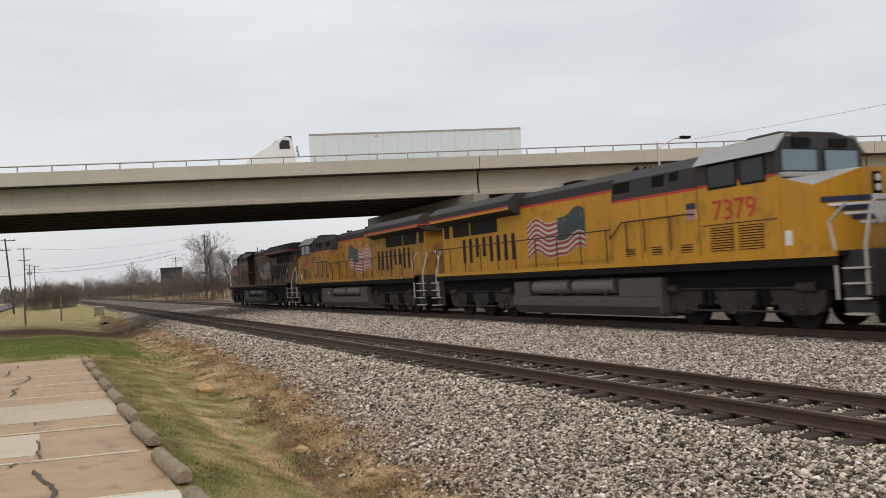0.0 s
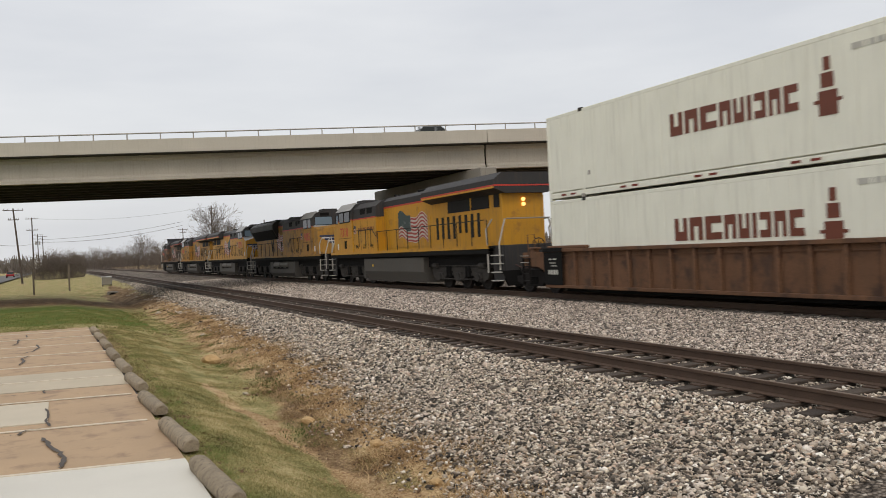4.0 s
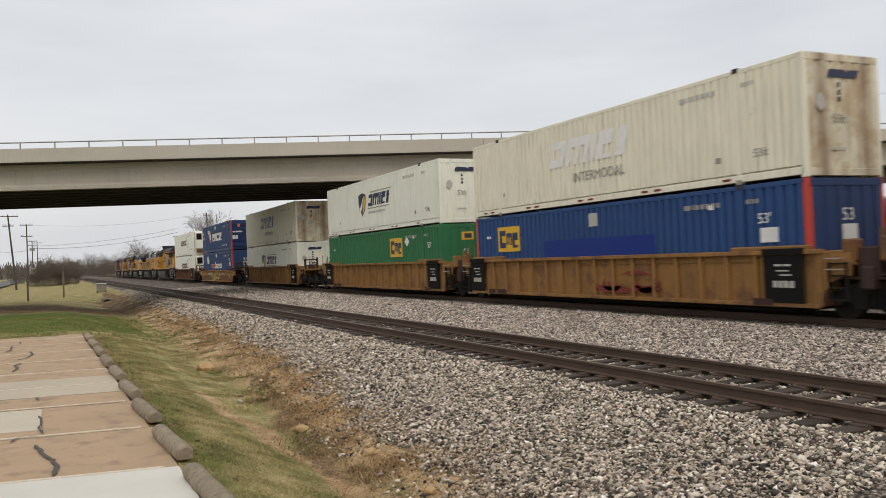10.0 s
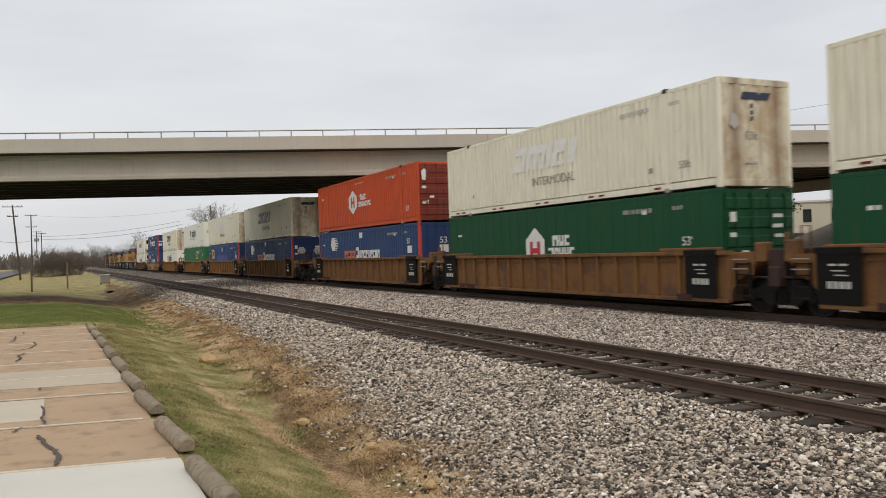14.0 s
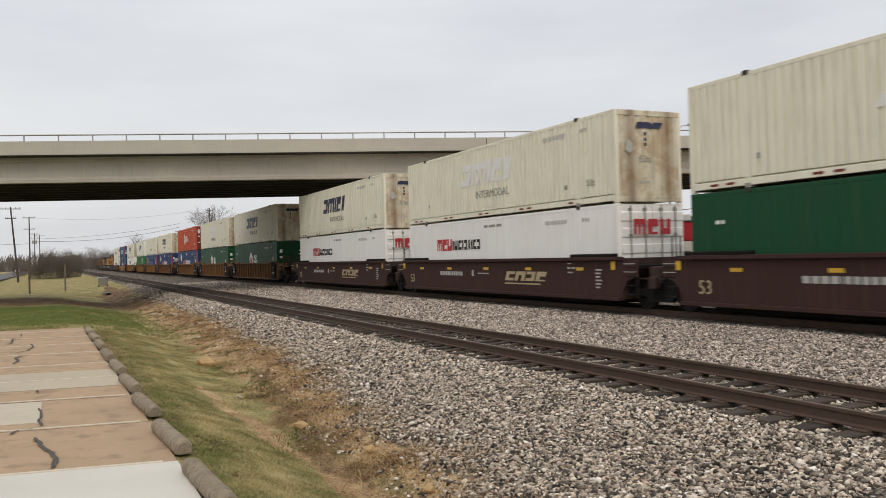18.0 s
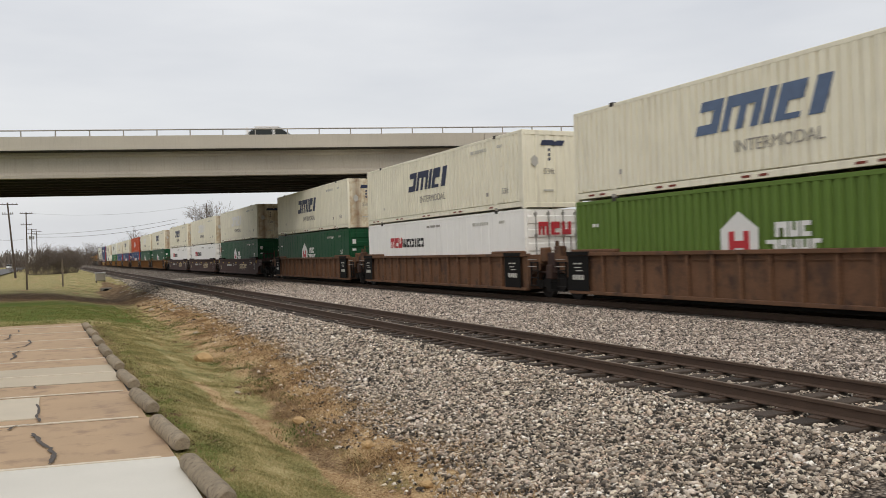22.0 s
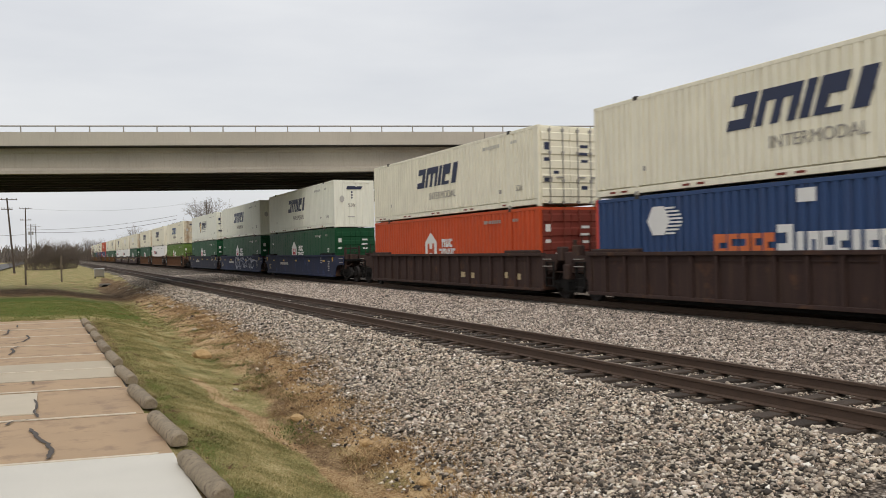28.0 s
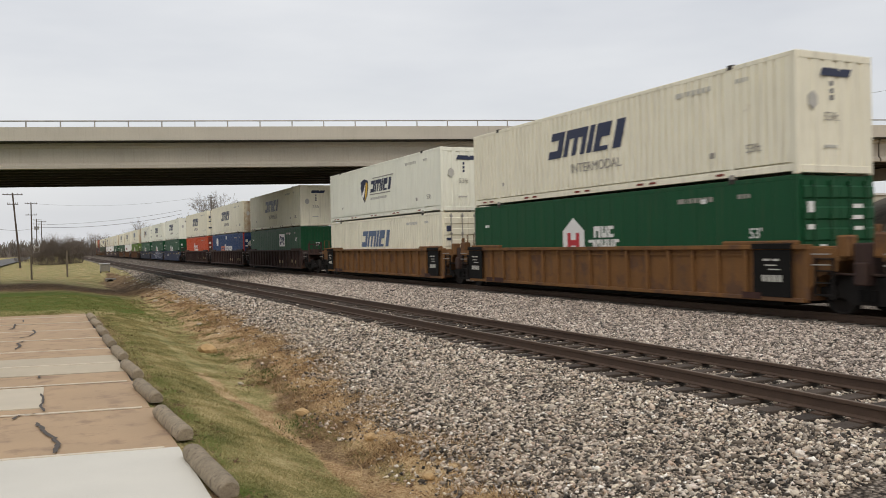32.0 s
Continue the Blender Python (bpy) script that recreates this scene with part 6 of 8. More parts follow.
FRAME_RIB = mesh_of(blk(-0.135, -2.5, 0.98, -0.09, 2.5, 1.03, 0.01), "frame_rib")
BRAKE_ROD = mesh_of(tube(bmesh.new(), [(-0.17, -2.2, 0.50), (-0.17, -1.2, 0.44), (-0.17, 1.2, 0.44), (-0.17, 2.2, 0.50)], 0.03), "brake_rod")
PEDESTAL = mesh_of(blk(-0.14, -0.30, 0.34, -0.09, 0.30, 0.74, 0.03), "pedestal")


def loco_truck(g, d):
    t = part("truck", blk(-0.9, -2.2, 0.55, 0.9, 2.2, 1.0, 0.03), MAT["black"], g, at=(0, ly(d), 0))
    for s in (-1, 1):
        turn = pose(0, 0, 0) if s < 0 else pose(0, 0, 0, 0, 0, 180)
        part("truck_frame", LOCO_FRAME, MAT["loco_truck"], t, at=turn @ Matrix.Translation((-1.08, 0, 0)))
        for y in (-1.85, 0.0, 1.85):
            part("wheel", W_LOCO, MAT["wheel"], t, at=turn @ Matrix.Translation((-0.755, y, 0.53)))
            part("pedestal", PEDESTAL, MAT["loco_truck"], t, at=turn @ Matrix.Translation((-1.08, y, 0)))
            part("journal_box", JOURNAL, MAT["truck"], t, at=turn @ Matrix.Translation((-1.08, y, 0.53)))
        part("frame_rib", FRAME_RIB, MAT["loco_truck"], t, at=turn @ Matrix.Translation((-1.08, 0, 0)))
        part("brake_rod", BRAKE_ROD, MAT["truck"], t, at=turn @ Matrix.Translation((-1.08, 0, 0)))
        for y in (-0.92, 0.92):
            part("spring", LOCO_SPRING, MAT["black"], t, at=turn @ Matrix.Translation((-1.08, y, 0)))
            part("frame_slot", FRAME_SLOT, MAT["black"], t, at=turn @ Matrix.Translation((-1.08, y, 0)))
            part("brake_cylinder", BRAKE_CYL, MAT["loco_truck"], t, at=turn @ Matrix.Translation((-1.05, y * 2.45, 1.02)))
    for y in (-1.85, 0.0, 1.85):
        part("axle", AXLE, MAT["wheel"], t, at=(0, y, 0.53))


def locomotive(label, number, u, heading, style, paint="armour"):
    """A six-axle diesel: origin under its rear end; style 'a', 'b' or 'c' sets the vents and tank."""
    g = thing("locomotive", label, "locomotive", group="locomotives of the train")
    Y, G, K = MAT[paint], MAT["loco_grey"], MAT["black"]

    def P(name, bm, m, parent=None, text=""):
        return part(name, bm, m, parent or g, text)

    def B(name, m, d0, d1, x0, x1, z0, z1, parent=None, bevel=0.0, text=""):
        return P(name, blk(x0, ly(d1), z0, x1, ly(d0), z1, bevel), m, parent, text)

    # frame, sill and walkway
    B("frame", K, 0.9, LL - 0.9, -1.2, 1.2, 0.95, 1.56)
    for s in (-1, 1):
        B("sill", K, 1.0, LL - 1.0, s * 1.46, s * 1.54, 1.50, 1.70)
        B("sill_stripe", Y, 1.0, LL - 1.0, s * 1.47, s * 1.552, 1.70, 1.83, text="yellow sill stripe")
    B("walkway", K, 0.9, LL - 0.9, -1.5, 1.5, 1.72, 1.80)
    # end sheets, steps, couplers
    for d, way in ((0.35, 1), (LL - 0.35, -1)):
        a, b = (d, d + 0.12) if way > 0 else (d - 0.12, d)
        end = B("end_sheet", MAT["loco_grey"] if style != "b" else K, a, b, -1.15, 1.15, 0.75, 1.82, bevel=0.02)
        bm = bmesh.new()
        prism(bm, [(-1.3, 0.82), (1.3, 0.82), (1.0, 0.22), (-1.0, 0.22)], "y", ly(b) - 0.02, ly(a) + 0.02)
        P("plough", bm, K, end)
        c = part("coupler", COUPLER, MAT["wheel"], g, at=pose(0, ly(d) - 0.25 * way, 0) if way > 0 else pose(0, ly(d) + 0.25, 0, 0, 0, 180))
        for s in (-1, 1):
            well = B("step_well", MAT["loco_grey"], min(d, d + 0.75 * way), max(d, d + 0.75 * way), s * 1.18, s * 1.24, 0.42, 1.82)
            for k in range(4):
                B("step", MAT["grab"], min(d, d + 0.55 * way) + 0.08, max(d, d + 0.55 * way), s * 1.20, s * 1.52, 0.42 + k * 0.33, 0.46 + k * 0.33, well, text="white-edged step")
            y0 = ly(d + 0.12 * way)
            y1 = ly(d + 0.72 * way)
            P("grab_rail", tube(bmesh.new(), [(s * 1.50, y1, 0.75), (s * 1.50, y1, 1.9), (s * 1.48, y1 - 0.12 * way, 2.45), (s * 1.42, y1 + 0.30 * way, 2.85)], 0.033, 8), MAT["grab"], text="white stair handrail")
            P("grab_rail", tube(bmesh.new(), [(s * 1.30, y0, 0.85), (s * 1.30, y0, 1.9), (s * 1.12, y0, 2.5), (s * 1.0, y0, 2.85)], 0.033, 8), MAT["grab"], text="white stair handrail")
        P("end_rail", tube(bmesh.new(), [(-1.0, ly(d), 2.85), (-0.45, ly(d), 2.85), (0.45, ly(d), 2.85), (1.0, ly(d), 2.85)], 0.025), MAT["galv"])
        for k in range(3):
            part("air_hose", HOSE, K, g, at=pose(-0.15 + k * 0.3, ly(d) - 0.2 * way, 0, 0, 0, 0 if way > 0 else 180))
    # nose: a blunt wedge, its pale top falling from the middle to the sides
    bm = bmesh.new()
    low = [(-1.46, 2.9), (-1.46, 1.55), (-0.45, 1.05), (0.45, 1.05), (1.46, 1.55), (1.46, 2.9)]
    tops = [3.72, 3.32, 3.66, 3.66, 3.32, 3.72] if style != "b" else [3.72, 3.45, 3.55, 3.55, 3.45, 3.72]
    a = [bm.verts.new((x, ly(d), 1.82)) for x, d in low]
    b = [bm.verts.new((x, ly(d), z)) for (x, d), z in zip(low, tops)]
    for i in range(5):
        bm.faces.new((a[i], a[i + 1], b[i + 1], b[i]))
    bm.faces.new((a[5], a[0], b[0], b[5]))
    bm.faces.new(a[::-1])
    bmesh.ops.recalc_face_normals(bm, faces=bm.faces)
    lid = bmesh.new()
    c = [lid.verts.new((x, ly(d), z)) for (x, d), z in zip(low, tops)]
    mid = lid.verts.new((0, ly(2.5), 3.76))
    for i in range(5):
        lid.faces.new((c[i], c[i + 1], mid))
    lid.faces.new((c[5], c[0], mid))
    bmesh.ops.recalc_face_normals(lid, faces=lid.faces)
    nose = P("nose", bm, Y, text="yellow nose")
    P("nose_top", lid, MAT["loco_pale"] if style == "a" else Y, nose, "pale grey nose top" if style == "a" else "")
    # wing mark, wrapped round the nose's bevelled corners
    def round_nose(w):
        over = max(0.0, w - 0.45)
        return (0.45 + over * 0.896 if over else w), ly(1.03 + over * 0.444)

    for k in range(6):
        for s in (-1, 1):
            bm = bmesh.new()
            reach, z = 1.45 - 0.17 * k, 2.92 - 0.105 * k
            ws = [w for w in (0.14, 0.45) if w < reach] + [reach]
            row = []
            for w in ws:
                x, y = round_nose(w)
                row.append([bm.verts.new((s * x, y + 0.012 * (j // 2), z + (0.0 if j % 2 else (0.115 if k % 2 == 0 else 0.07)))) for j in range(4)])
            for p, q in zip(row, row[1:]):
                for i, j in ((0, 1), (1, 3), (3, 2), (2, 0)):
                    bm.faces.new((p[i], p[j], q[j], q[i]))
            bmesh.ops.recalc_face_normals(bm, faces=bm.faces)
            P("wing_stripe", bm, MAT["mark_navy"] if k % 2 == 0 else MAT["mark_white"], nose, "navy and white wing mark")
    bm = bmesh.new()
    prism(bm, [(-0.24, 3.05), (0.24, 3.05), (0.24, 2.6), (0, 2.35), (-0.24, 2.6)], "y", ly(1.005), ly(1.03))
    P("shield_mark", bm, MAT["mark_white"], nose)
    for z in (3.20, 3.42):
        P("headlight", rod(bmesh.new(), (0, ly(1.12), z), (0, ly(1.0), z), 0.085, 12), MAT["mark_white"], nose, "round white headlight")
    P("headlight_panel", blk(-0.15, ly(1.06), 3.05, 0.15, ly(1.02), 3.56, 0.02), K, nose)
    B("nose_door", Y, 1.02, 1.06, -0.35, 0.35, 1.84, 2.12, nose)
    # cab
    bm = bmesh.new()
    box(bm, -1.5, ly(5.05), 1.82, 1.5, ly(2.5), 3.66, 0.015)
    cab = P("cab", bm, Y, text="yellow cab with red numbers")
    bm = bmesh.new()
    prism(bm, [(-1.5, 3.70), (1.5, 3.70), (1.5, 4.22), (1.15, 4.60), (0.6, 4.72), (-0.6, 4.72), (-1.15, 4.60), (-1.5, 4.22)], "y", ly(5.15), ly(2.5))
    upper = P("cab_roof", bm, G, text="grey cab roof")
    for s in (-1, 1):
        B("roof_panel", MAT["loco_pale"], 2.35, 5.15, s * 1.13, s * 1.17, 4.57, 4.60, upper)
        bm = bmesh.new()
        prism(bm, [(s * 1.54, 4.24), (s * 1.17, 4.64), (s * 1.19, 4.67), (s * 1.62, 4.22)], "y", ly(5.1), ly(2.45))
        P("sun_visor", bm, MAT["loco_pale"], upper, "pale grey eave over the cab windows")
        B("red_stripe", MAT["loco_red"], 2.5, 5.05, s * 1.495, s * 1.506, 3.655, 3.71, cab, text="red stripe")
        for d0, d1 in ((2.82, 3.62), (3.72, 4.72)):
            fr = B("window_frame", K, d0, d1, s * 1.49, s * 1.512, 3.56, 4.2, cab)
            B("pane", MAT["window"], d0 + 0.05, d1 - 0.05, s * 1.495, s * 1.516, 3.61, 4.16, fr)
        fr = P("windscreen", blk(s * 0.12, ly(2.52), 3.74, s * 1.32, ly(2.47), 4.3, 0.02), K, cab)
        P("pane", blk(s * 0.15, ly(2.5), 3.76, s * 1.31, ly(2.455), 4.28, 0.02), pane_sky, fr)
        P("windscreen_sill", blk(s * 0.05, ly(2.62), 3.6, s * 1.44, ly(2.30), 3.72, 0.02), MAT["loco_pale"], cab, "pale sill under the windscreen")
        P("number_board", blk(s * 0.35, ly(2.55), 4.36, s * 0.95, ly(2.44), 4.56), K, upper)
        at = (Matrix(((0, 0, s, s * 1.509), (s, 0, 0, ly(4.62) if s > 0 else ly(2.86)), (0, 1, 0, 2.76), (0, 0, 0, 1))))
        if number:
            letters(number, 0.74, cab, MAT["loco_red"], at, "road_number")
        else:
            for q in range(4):
                B("number_bar", MAT["loco_red"], 3.08 + q * 0.33, 3.3 + q * 0.33, s * 1.498, s * 1.508, 2.8, 3.2, cab)
        B("shield_mark", MAT["flag_white"], 5.25, 5.6, s * 1.45, s * 1.458, 2.85, 3.3, text="red and white shield mark")
        B("shield_band", MAT["mark_navy"], 5.25, 5.6, s * 1.45, s * 1.462, 3.14, 3.3)
        for q in range(3):
            B("shield_bar", MAT["flag_red"], 5.29 + q * 0.11, 5.34 + q * 0.11, s * 1.45, s * 1.462, 2.85, 3.14)
        if style == "a":
            for d0 in (3.0, 3.95):
                v = B("vent", MAT["grille"], d0, d0 + 0.78, s * 1.495, s * 1.507, 1.98, 2.58, cab)
                for k in range(9):
                    B("louvre", Y, d0 + 0.02, d0 + 0.76, s * 1.5, s * 1.524, 2.0 + k * 0.065, 2.035 + k * 0.065, v)
        else:
            B("cab_vent", K, 3.6, 4.0, s * 1.495, s * 1.508, 2.05, 2.5, cab)
        B("seam", MAT["truck"], 2.55, 5.0, s * 1.498, s * 1.507, 2.64, 2.665, cab)
        B("placard", MAT["mark_white"], 2.2, 2.4, s * 1.46, s * 1.468, 2.0, 2.35)
    # equipment body behind the cab
    e1 = 8.8 if style != "b" else 10.6
    bm = bmesh.new()
    box(bm, -1.45, ly(e1), 1.82, 1.45, ly(5.05), 3.66, 0.01)
    aux = P("equipment_body", bm, Y)
    bm = bmesh.new()
    prism(bm, [(-1.45, 3.66), (1.45, 3.66), (1.40, 4.25), (1.0, 4.56), (-1.0, 4.56), (-1.40, 4.25)], "y", ly(e1), ly(5.15))
    roof = P("equipment_roof", bm, G, text="grey roof over the equipment body")
    for s in (-1, 1):
        B("red_stripe", MAT["loco_red"], 5.05, e1, s * 1.445, s * 1.456, 3.63, 3.70, aux, text="red stripe")
        for d0, wide, z0 in (((5.9, 0.33, 3.98), (6.45, 0.5, 3.74), (7.95, 0.75, 3.76)) if style != "c" else ((6.3, 0.8, 3.78), (7.4, 0.8, 3.78))):
            v = B("roof_vent", MAT["black"], d0, d0 + wide, s * 1.37, s * 1.43, z0, 4.2, roof, text="dark roof opening")
            B("vent_lip", G, d0 - 0.03, d0 + wide + 0.03, s * 1.37, s * 1.45, 4.2, 4.23, v)
        up = P("body_handrail", tube(bmesh.new(), [(s * 1.5, ly(5.3), 3.0), (s * 1.52, ly(5.6), 3.02), (s * 1.52, ly(8.3), 3.02), (s * 1.5, ly(8.85), 2.62)], 0.02), MAT["truck"], aux)
        for d0 in (6.2, 7.3, 8.1):
            P("handrail_post", rod(bmesh.new(), (s * 1.52, ly(d0), 2.1), (s * 1.52, ly(d0), 3.02), 0.02, 6), MAT["truck"], up)
        for d0 in (5.15, 6.35, 7.5):
            B("panel_seam", MAT["truck"], d0, d0 + 0.02, s * 1.445, s * 1.455, 1.9, 3.6, aux)
            v = B("low_vent", MAT["grille"], d0 + 0.3, d0 + 0.75, s * 1.445, s * 1.455, 2.0, 2.22, aux)
            for k in range(3):
                B("louvre", Y, d0 + 0.3, d0 + 0.75, s * 1.45, s * 1.468, 2.02 + k * 0.07, 2.05 + k * 0.07, v)
    if style == "c":
        for s in (-1, 1):
            at = Matrix(((0, 0, s, s * 1.462), (s, 0, 0, ly(9.0) if s > 0 else ly(6.0)), (0, 1, 0, 2.98), (0, 0, 0, 1)))
            letters("BUILDING AMERICA", 0.28, aux, MAT["mark_brown"], at, "slogan")
    B("air_conditioner", G, 3.2, 4.3, -0.5, 0.5, 4.70, 4.86, upper, 0.04)
    horn = P("horn", rod(bmesh.new(), (0.2, ly(9.3), 4.66), (0.2, ly(9.0), 4.72), 0.03, 8, 0.09), K)
    for k in range(2):
        P("horn_bell", rod(bmesh.new(), (-0.1 - 0.2 * k, ly(9.3), 4.66), (-0.1 - 0.2 * k, ly(8.95), 4.74), 0.03, 8, 0.08), K, horn)
    # engine hood
    r0 = 14.9 if style != "b" else 13.8
    bm = bmesh.new()
    prism(bm, [(-0.96, 1.82), (0.96, 1.82), (0.96, 4.12), (-0.96, 4.12)], "y", ly(LL - 0.70), ly(e1))
    hood = P("engine_hood", bm, Y, text="yellow engine hood with dark grilles")
    bm = bmesh.new()
    prism(bm, [(-0.97, 4.14), (0.97, 4.14), (0.97, 4.42), (0.7, 4.62), (-0.7, 4.62), (-0.97, 4.42)], "y", ly(r0), ly(e1))
    top = P("hood_roof", bm, G, text="grey hood roof")
    B("exhaust_stack", K, 12.0, 12.9, -0.35, 0.35, 4.60, 4.78, top, 0.03)
    for k in range(3):
        B("roof_hatch", G, 9.4 + k * 0.85, 10.1 + k * 0.85, -0.55, 0.55, 4.61, 4.66, top, 0.02)
    for s in (-1, 1):
        B("red_stripe", MAT["loco_red"], e1, r0, s * 0.955, s * 0.968, 4.06, 4.14, hood, text="red stripe")
        for k in range(9):
            d0 = e1 + 0.12 + k * (r0 - e1 - 0.2) / 9
            B("hood_door", Y, d0, d0 + (r0 - e1 - 0.2) / 9 - 0.035, s * 0.95, s * 0.978, 1.95, 3.35 if k % 3 else 3.9, hood, 0.006)
        # flag
        f0, f1 = 10.85, 14.45
        x = 0.984
        P("flag_decal", wave_strip(s, f0, f1, 2.52, 3.76, x), MAT["flag_white"], hood, "waving flag decal")
        fl = P("flag_canton", wave_strip(s, f0, f0 + 1.6, 3.05, 3.84, x + 0.012), MAT["flag_blue"], hood, "dark blue flag canton")
        for k in range(7):
            z = 2.55 + k * 0.18
            P("flag_stripe", wave_strip(s, f0 + (1.6 if k > 2 else 0.0), f1, z, z + 0.09, x + 0.006), MAT["flag_red"], fl, "red flag stripe")
        # grilles on the hood
        for k in range(8 if style != "b" else 2):
            d0 = 15.4 + k * 0.58
            B("hood_slot", MAT["grille"], d0, d0 + 0.24, s * 0.95, s * 0.972, 2.2 + (0.22 if k in (4, 5) else 0), 3.2, hood)
        # intake openings, their black drawn up to the wing to include its shade
        if style != "b":
            B("radiator_intake", MAT["grille"], 16.7, 20.55, s * 0.95, s * 0.985, 3.34, 3.98, hood)
            B("radiator_intake", MAT["grille"], 20.95, 21.4, s * 0.95, s * 0.985, 3.34, 3.98, hood)
        if style != "b":
            B("intake_bar", Y, 18.9, 19.0, s * 0.955, s * 0.995, 3.34, 3.94, hood)
    # radiator wing at the rear
    bm = bmesh.new()
    wing = [(-0.98, 3.86), (-1.46, 4.06), (-1.46, 4.40), (-1.1, 4.68), (1.1, 4.68), (1.46, 4.40), (1.46, 4.06), (0.98, 3.86)]
    if style == "b":
        wing = [(-0.98, 3.15), (-1.42, 3.95), (-1.42, 4.32), (-1.05, 4.60), (1.05, 4.60), (1.42, 4.32), (1.42, 3.95), (0.98, 3.15)]
    prism(bm, wing, "y", ly(LL - 0.40), ly(r0))
    rad = P("radiator", bm, G, text="grey overhanging radiator with a red stripe")
    for s in (-1, 1):
        if style != "b":
            B("red_stripe", MAT["loco_red"], r0, LL - 0.40, s * 1.462, s * 1.472, 4.13, 4.19, rad, text="red stripe")
            B("yellow_edge", Y, r0, LL - 0.40, s * 1.462, s * 1.470, 4.05, 4.125, rad)
        if style == "b":
            B("radiator_panel", MAT["loco_pale"], r0 + 0.4, LL - 1.0, s * 1.18, s * 1.24, 4.46, 4.50, rad)
            bm = bmesh.new()
            prism(bm, [(s * 1.0, 3.2), (s * 1.39, 3.91), (s * 1.43, 3.89), (s * 1.04, 3.18)], "y", ly(LL - 1.0), ly(r0 + 0.2))
            P("radiator_grille", bm, K, rad, "black slanted radiator grille")
    B("red_stripe", MAT["loco_red"], LL - 0.40, LL - 0.388, -1.46, 1.46, 4.13, 4.19, rad, text="red stripe")
    bm = bmesh.new()
    for k in range(6):
        box(bm, -0.9, ly(r0 + 0.5 + k * 1.05), 4.67, 0.9, ly(r0 + 1.3 + k * 1.05), 4.70)
    P("radiator_screen", bm, MAT["grille"], rad)
    lit = style == "c"
    for z in (3.62, 3.42):
        P("rear_headlight", rod(bmesh.new(), (0, ly(LL - 0.75), z), (0, ly(LL - 0.64), z), 0.075, 12), MAT["headlamp"] if lit else MAT["galv"], hood, "lit rear headlight" if lit else "")
    # handrails
    for s in (-1, 1):
        d = e1 + 0.3
        rail = P("handrail", tube(bmesh.new(), [(s * 1.5, ly(e1 + 0.1), 2.55), (s * 1.5, ly(e1 + 0.1), 2.85), (s * 1.5, ly(LL - 1.3), 2.85)], 0.022), MAT["truck"])
        while d < LL - 1.0:
            P("handrail_post", rod(bmesh.new(), (s * 1.5, ly(d), 1.8), (s * 1.5, ly(d), 2.85), 0.02, 6), MAT["truck"], rail)
            d += 1.35
    # tank and reservoirs
    t0, t1 = (6.8, 14.9) if style != "b" else (7.4, 15.0)
    bm = bmesh.new()
    if style == "c":
        prism(bm, [(-1.48, 1.42), (1.48, 1.42), (1.48, 0.75), (1.25, 0.24), (-1.25, 0.24), (-1.48, 0.75)], "y", ly(t1), ly(t0))
    else:
        prism(bm, [(-1.0, 1.42), (1.0, 1.42), (1.0, 0.86), (1.48, 0.82), (1.48, 0.52), (1.25, 0.24), (-1.25, 0.24), (-1.48, 0.52), (-1.48, 0.82), (-1.0, 0.86)], "y", ly(t1), ly(t0))
    tank = P("fuel_tank", bm, MAT["tank"], text="dusty grey fuel tank")
    if style != "c":
        for s in (-1, 1):
            for d0, d1 in ((t0 + 0.1, t0 + 1.9), (t1 - 1.1, t1 - 0.1)):
                B("tank_box", MAT["tank"], d0, d1, s * 1.0, s * 1.47, 0.80, 1.36, tank, 0.03)
            for d0, d1 in ((t0 + 2.2, t0 + 4.35), (t0 + 4.65, t0 + 6.8)):
                res = P("air_reservoir", rod(bmesh.new(), (s * 1.22, ly(d0), 1.14), (s * 1.22, ly(d1), 1.14), 0.25, 18), MAT["tank_pale"], tank, "grey cylindrical air reservoir")
                for d in (d0 + 0.35, d1 - 0.35):
                    B("strap", MAT["truck"], d - 0.03, d + 0.03, s * 1.0, s * 1.49, 0.86, 0.95, res)
    B("tank_cap", MAT["mark_yellow"], t0 + 1.3, t0 + 1.42, -1.5, -1.47, 1.0, 1.12, tank)
    for s in (-1, 1):
        B("tank_end", MAT["tank"], t0 - 0.02, t0 + 0.06, s * 0.5, s * 1.49, 0.35, 1.36, tank)
    loco_truck(g, 4.35)
    loco_truck(g, LL - 4.35)
    MOVERS.append((g, FAR_C, u, 0, heading))
    return g


# windscreen glass with the pale sky's reflection put into its base colour
pane_sky = pane("cab_windscreen_glass", (0.16, 0.22, 0.27), 0.05)
locomotive("dusty yellow and grey diesel locomotive leading the train", "", 56.7, 0, "a", "armour_grimy")
locomotive("weathered yellow diesel locomotive with a flag on its hood", "", 34.0, 0, "a", "armour_dull")
locomotive("yellow diesel locomotive running backwards, grey roof, flag decal", "7379", 33.5, 180, "a")
locomotive("yellow diesel locomotive running backwards with grey radiator panels", "9005", 11.1, 180, "b", "armour_dull")
locomotive("yellow diesel locomotive with lit rear headlights and grey radiator wing", "7318", -33.9, 0, "c")


# ---- parking lot ----
lot = thing("parking_lot", "tan concrete parking lot with worn white stripes and pale new slabs", "pavement", kind="structure")
STALL, FIRST, SKEW = 2.6, 9.5, -0.2


def lot_y(s, x):
    """y of the stall line number s at x."""
    return FIRST + STALL * s + SKEW * (x - 1.2)


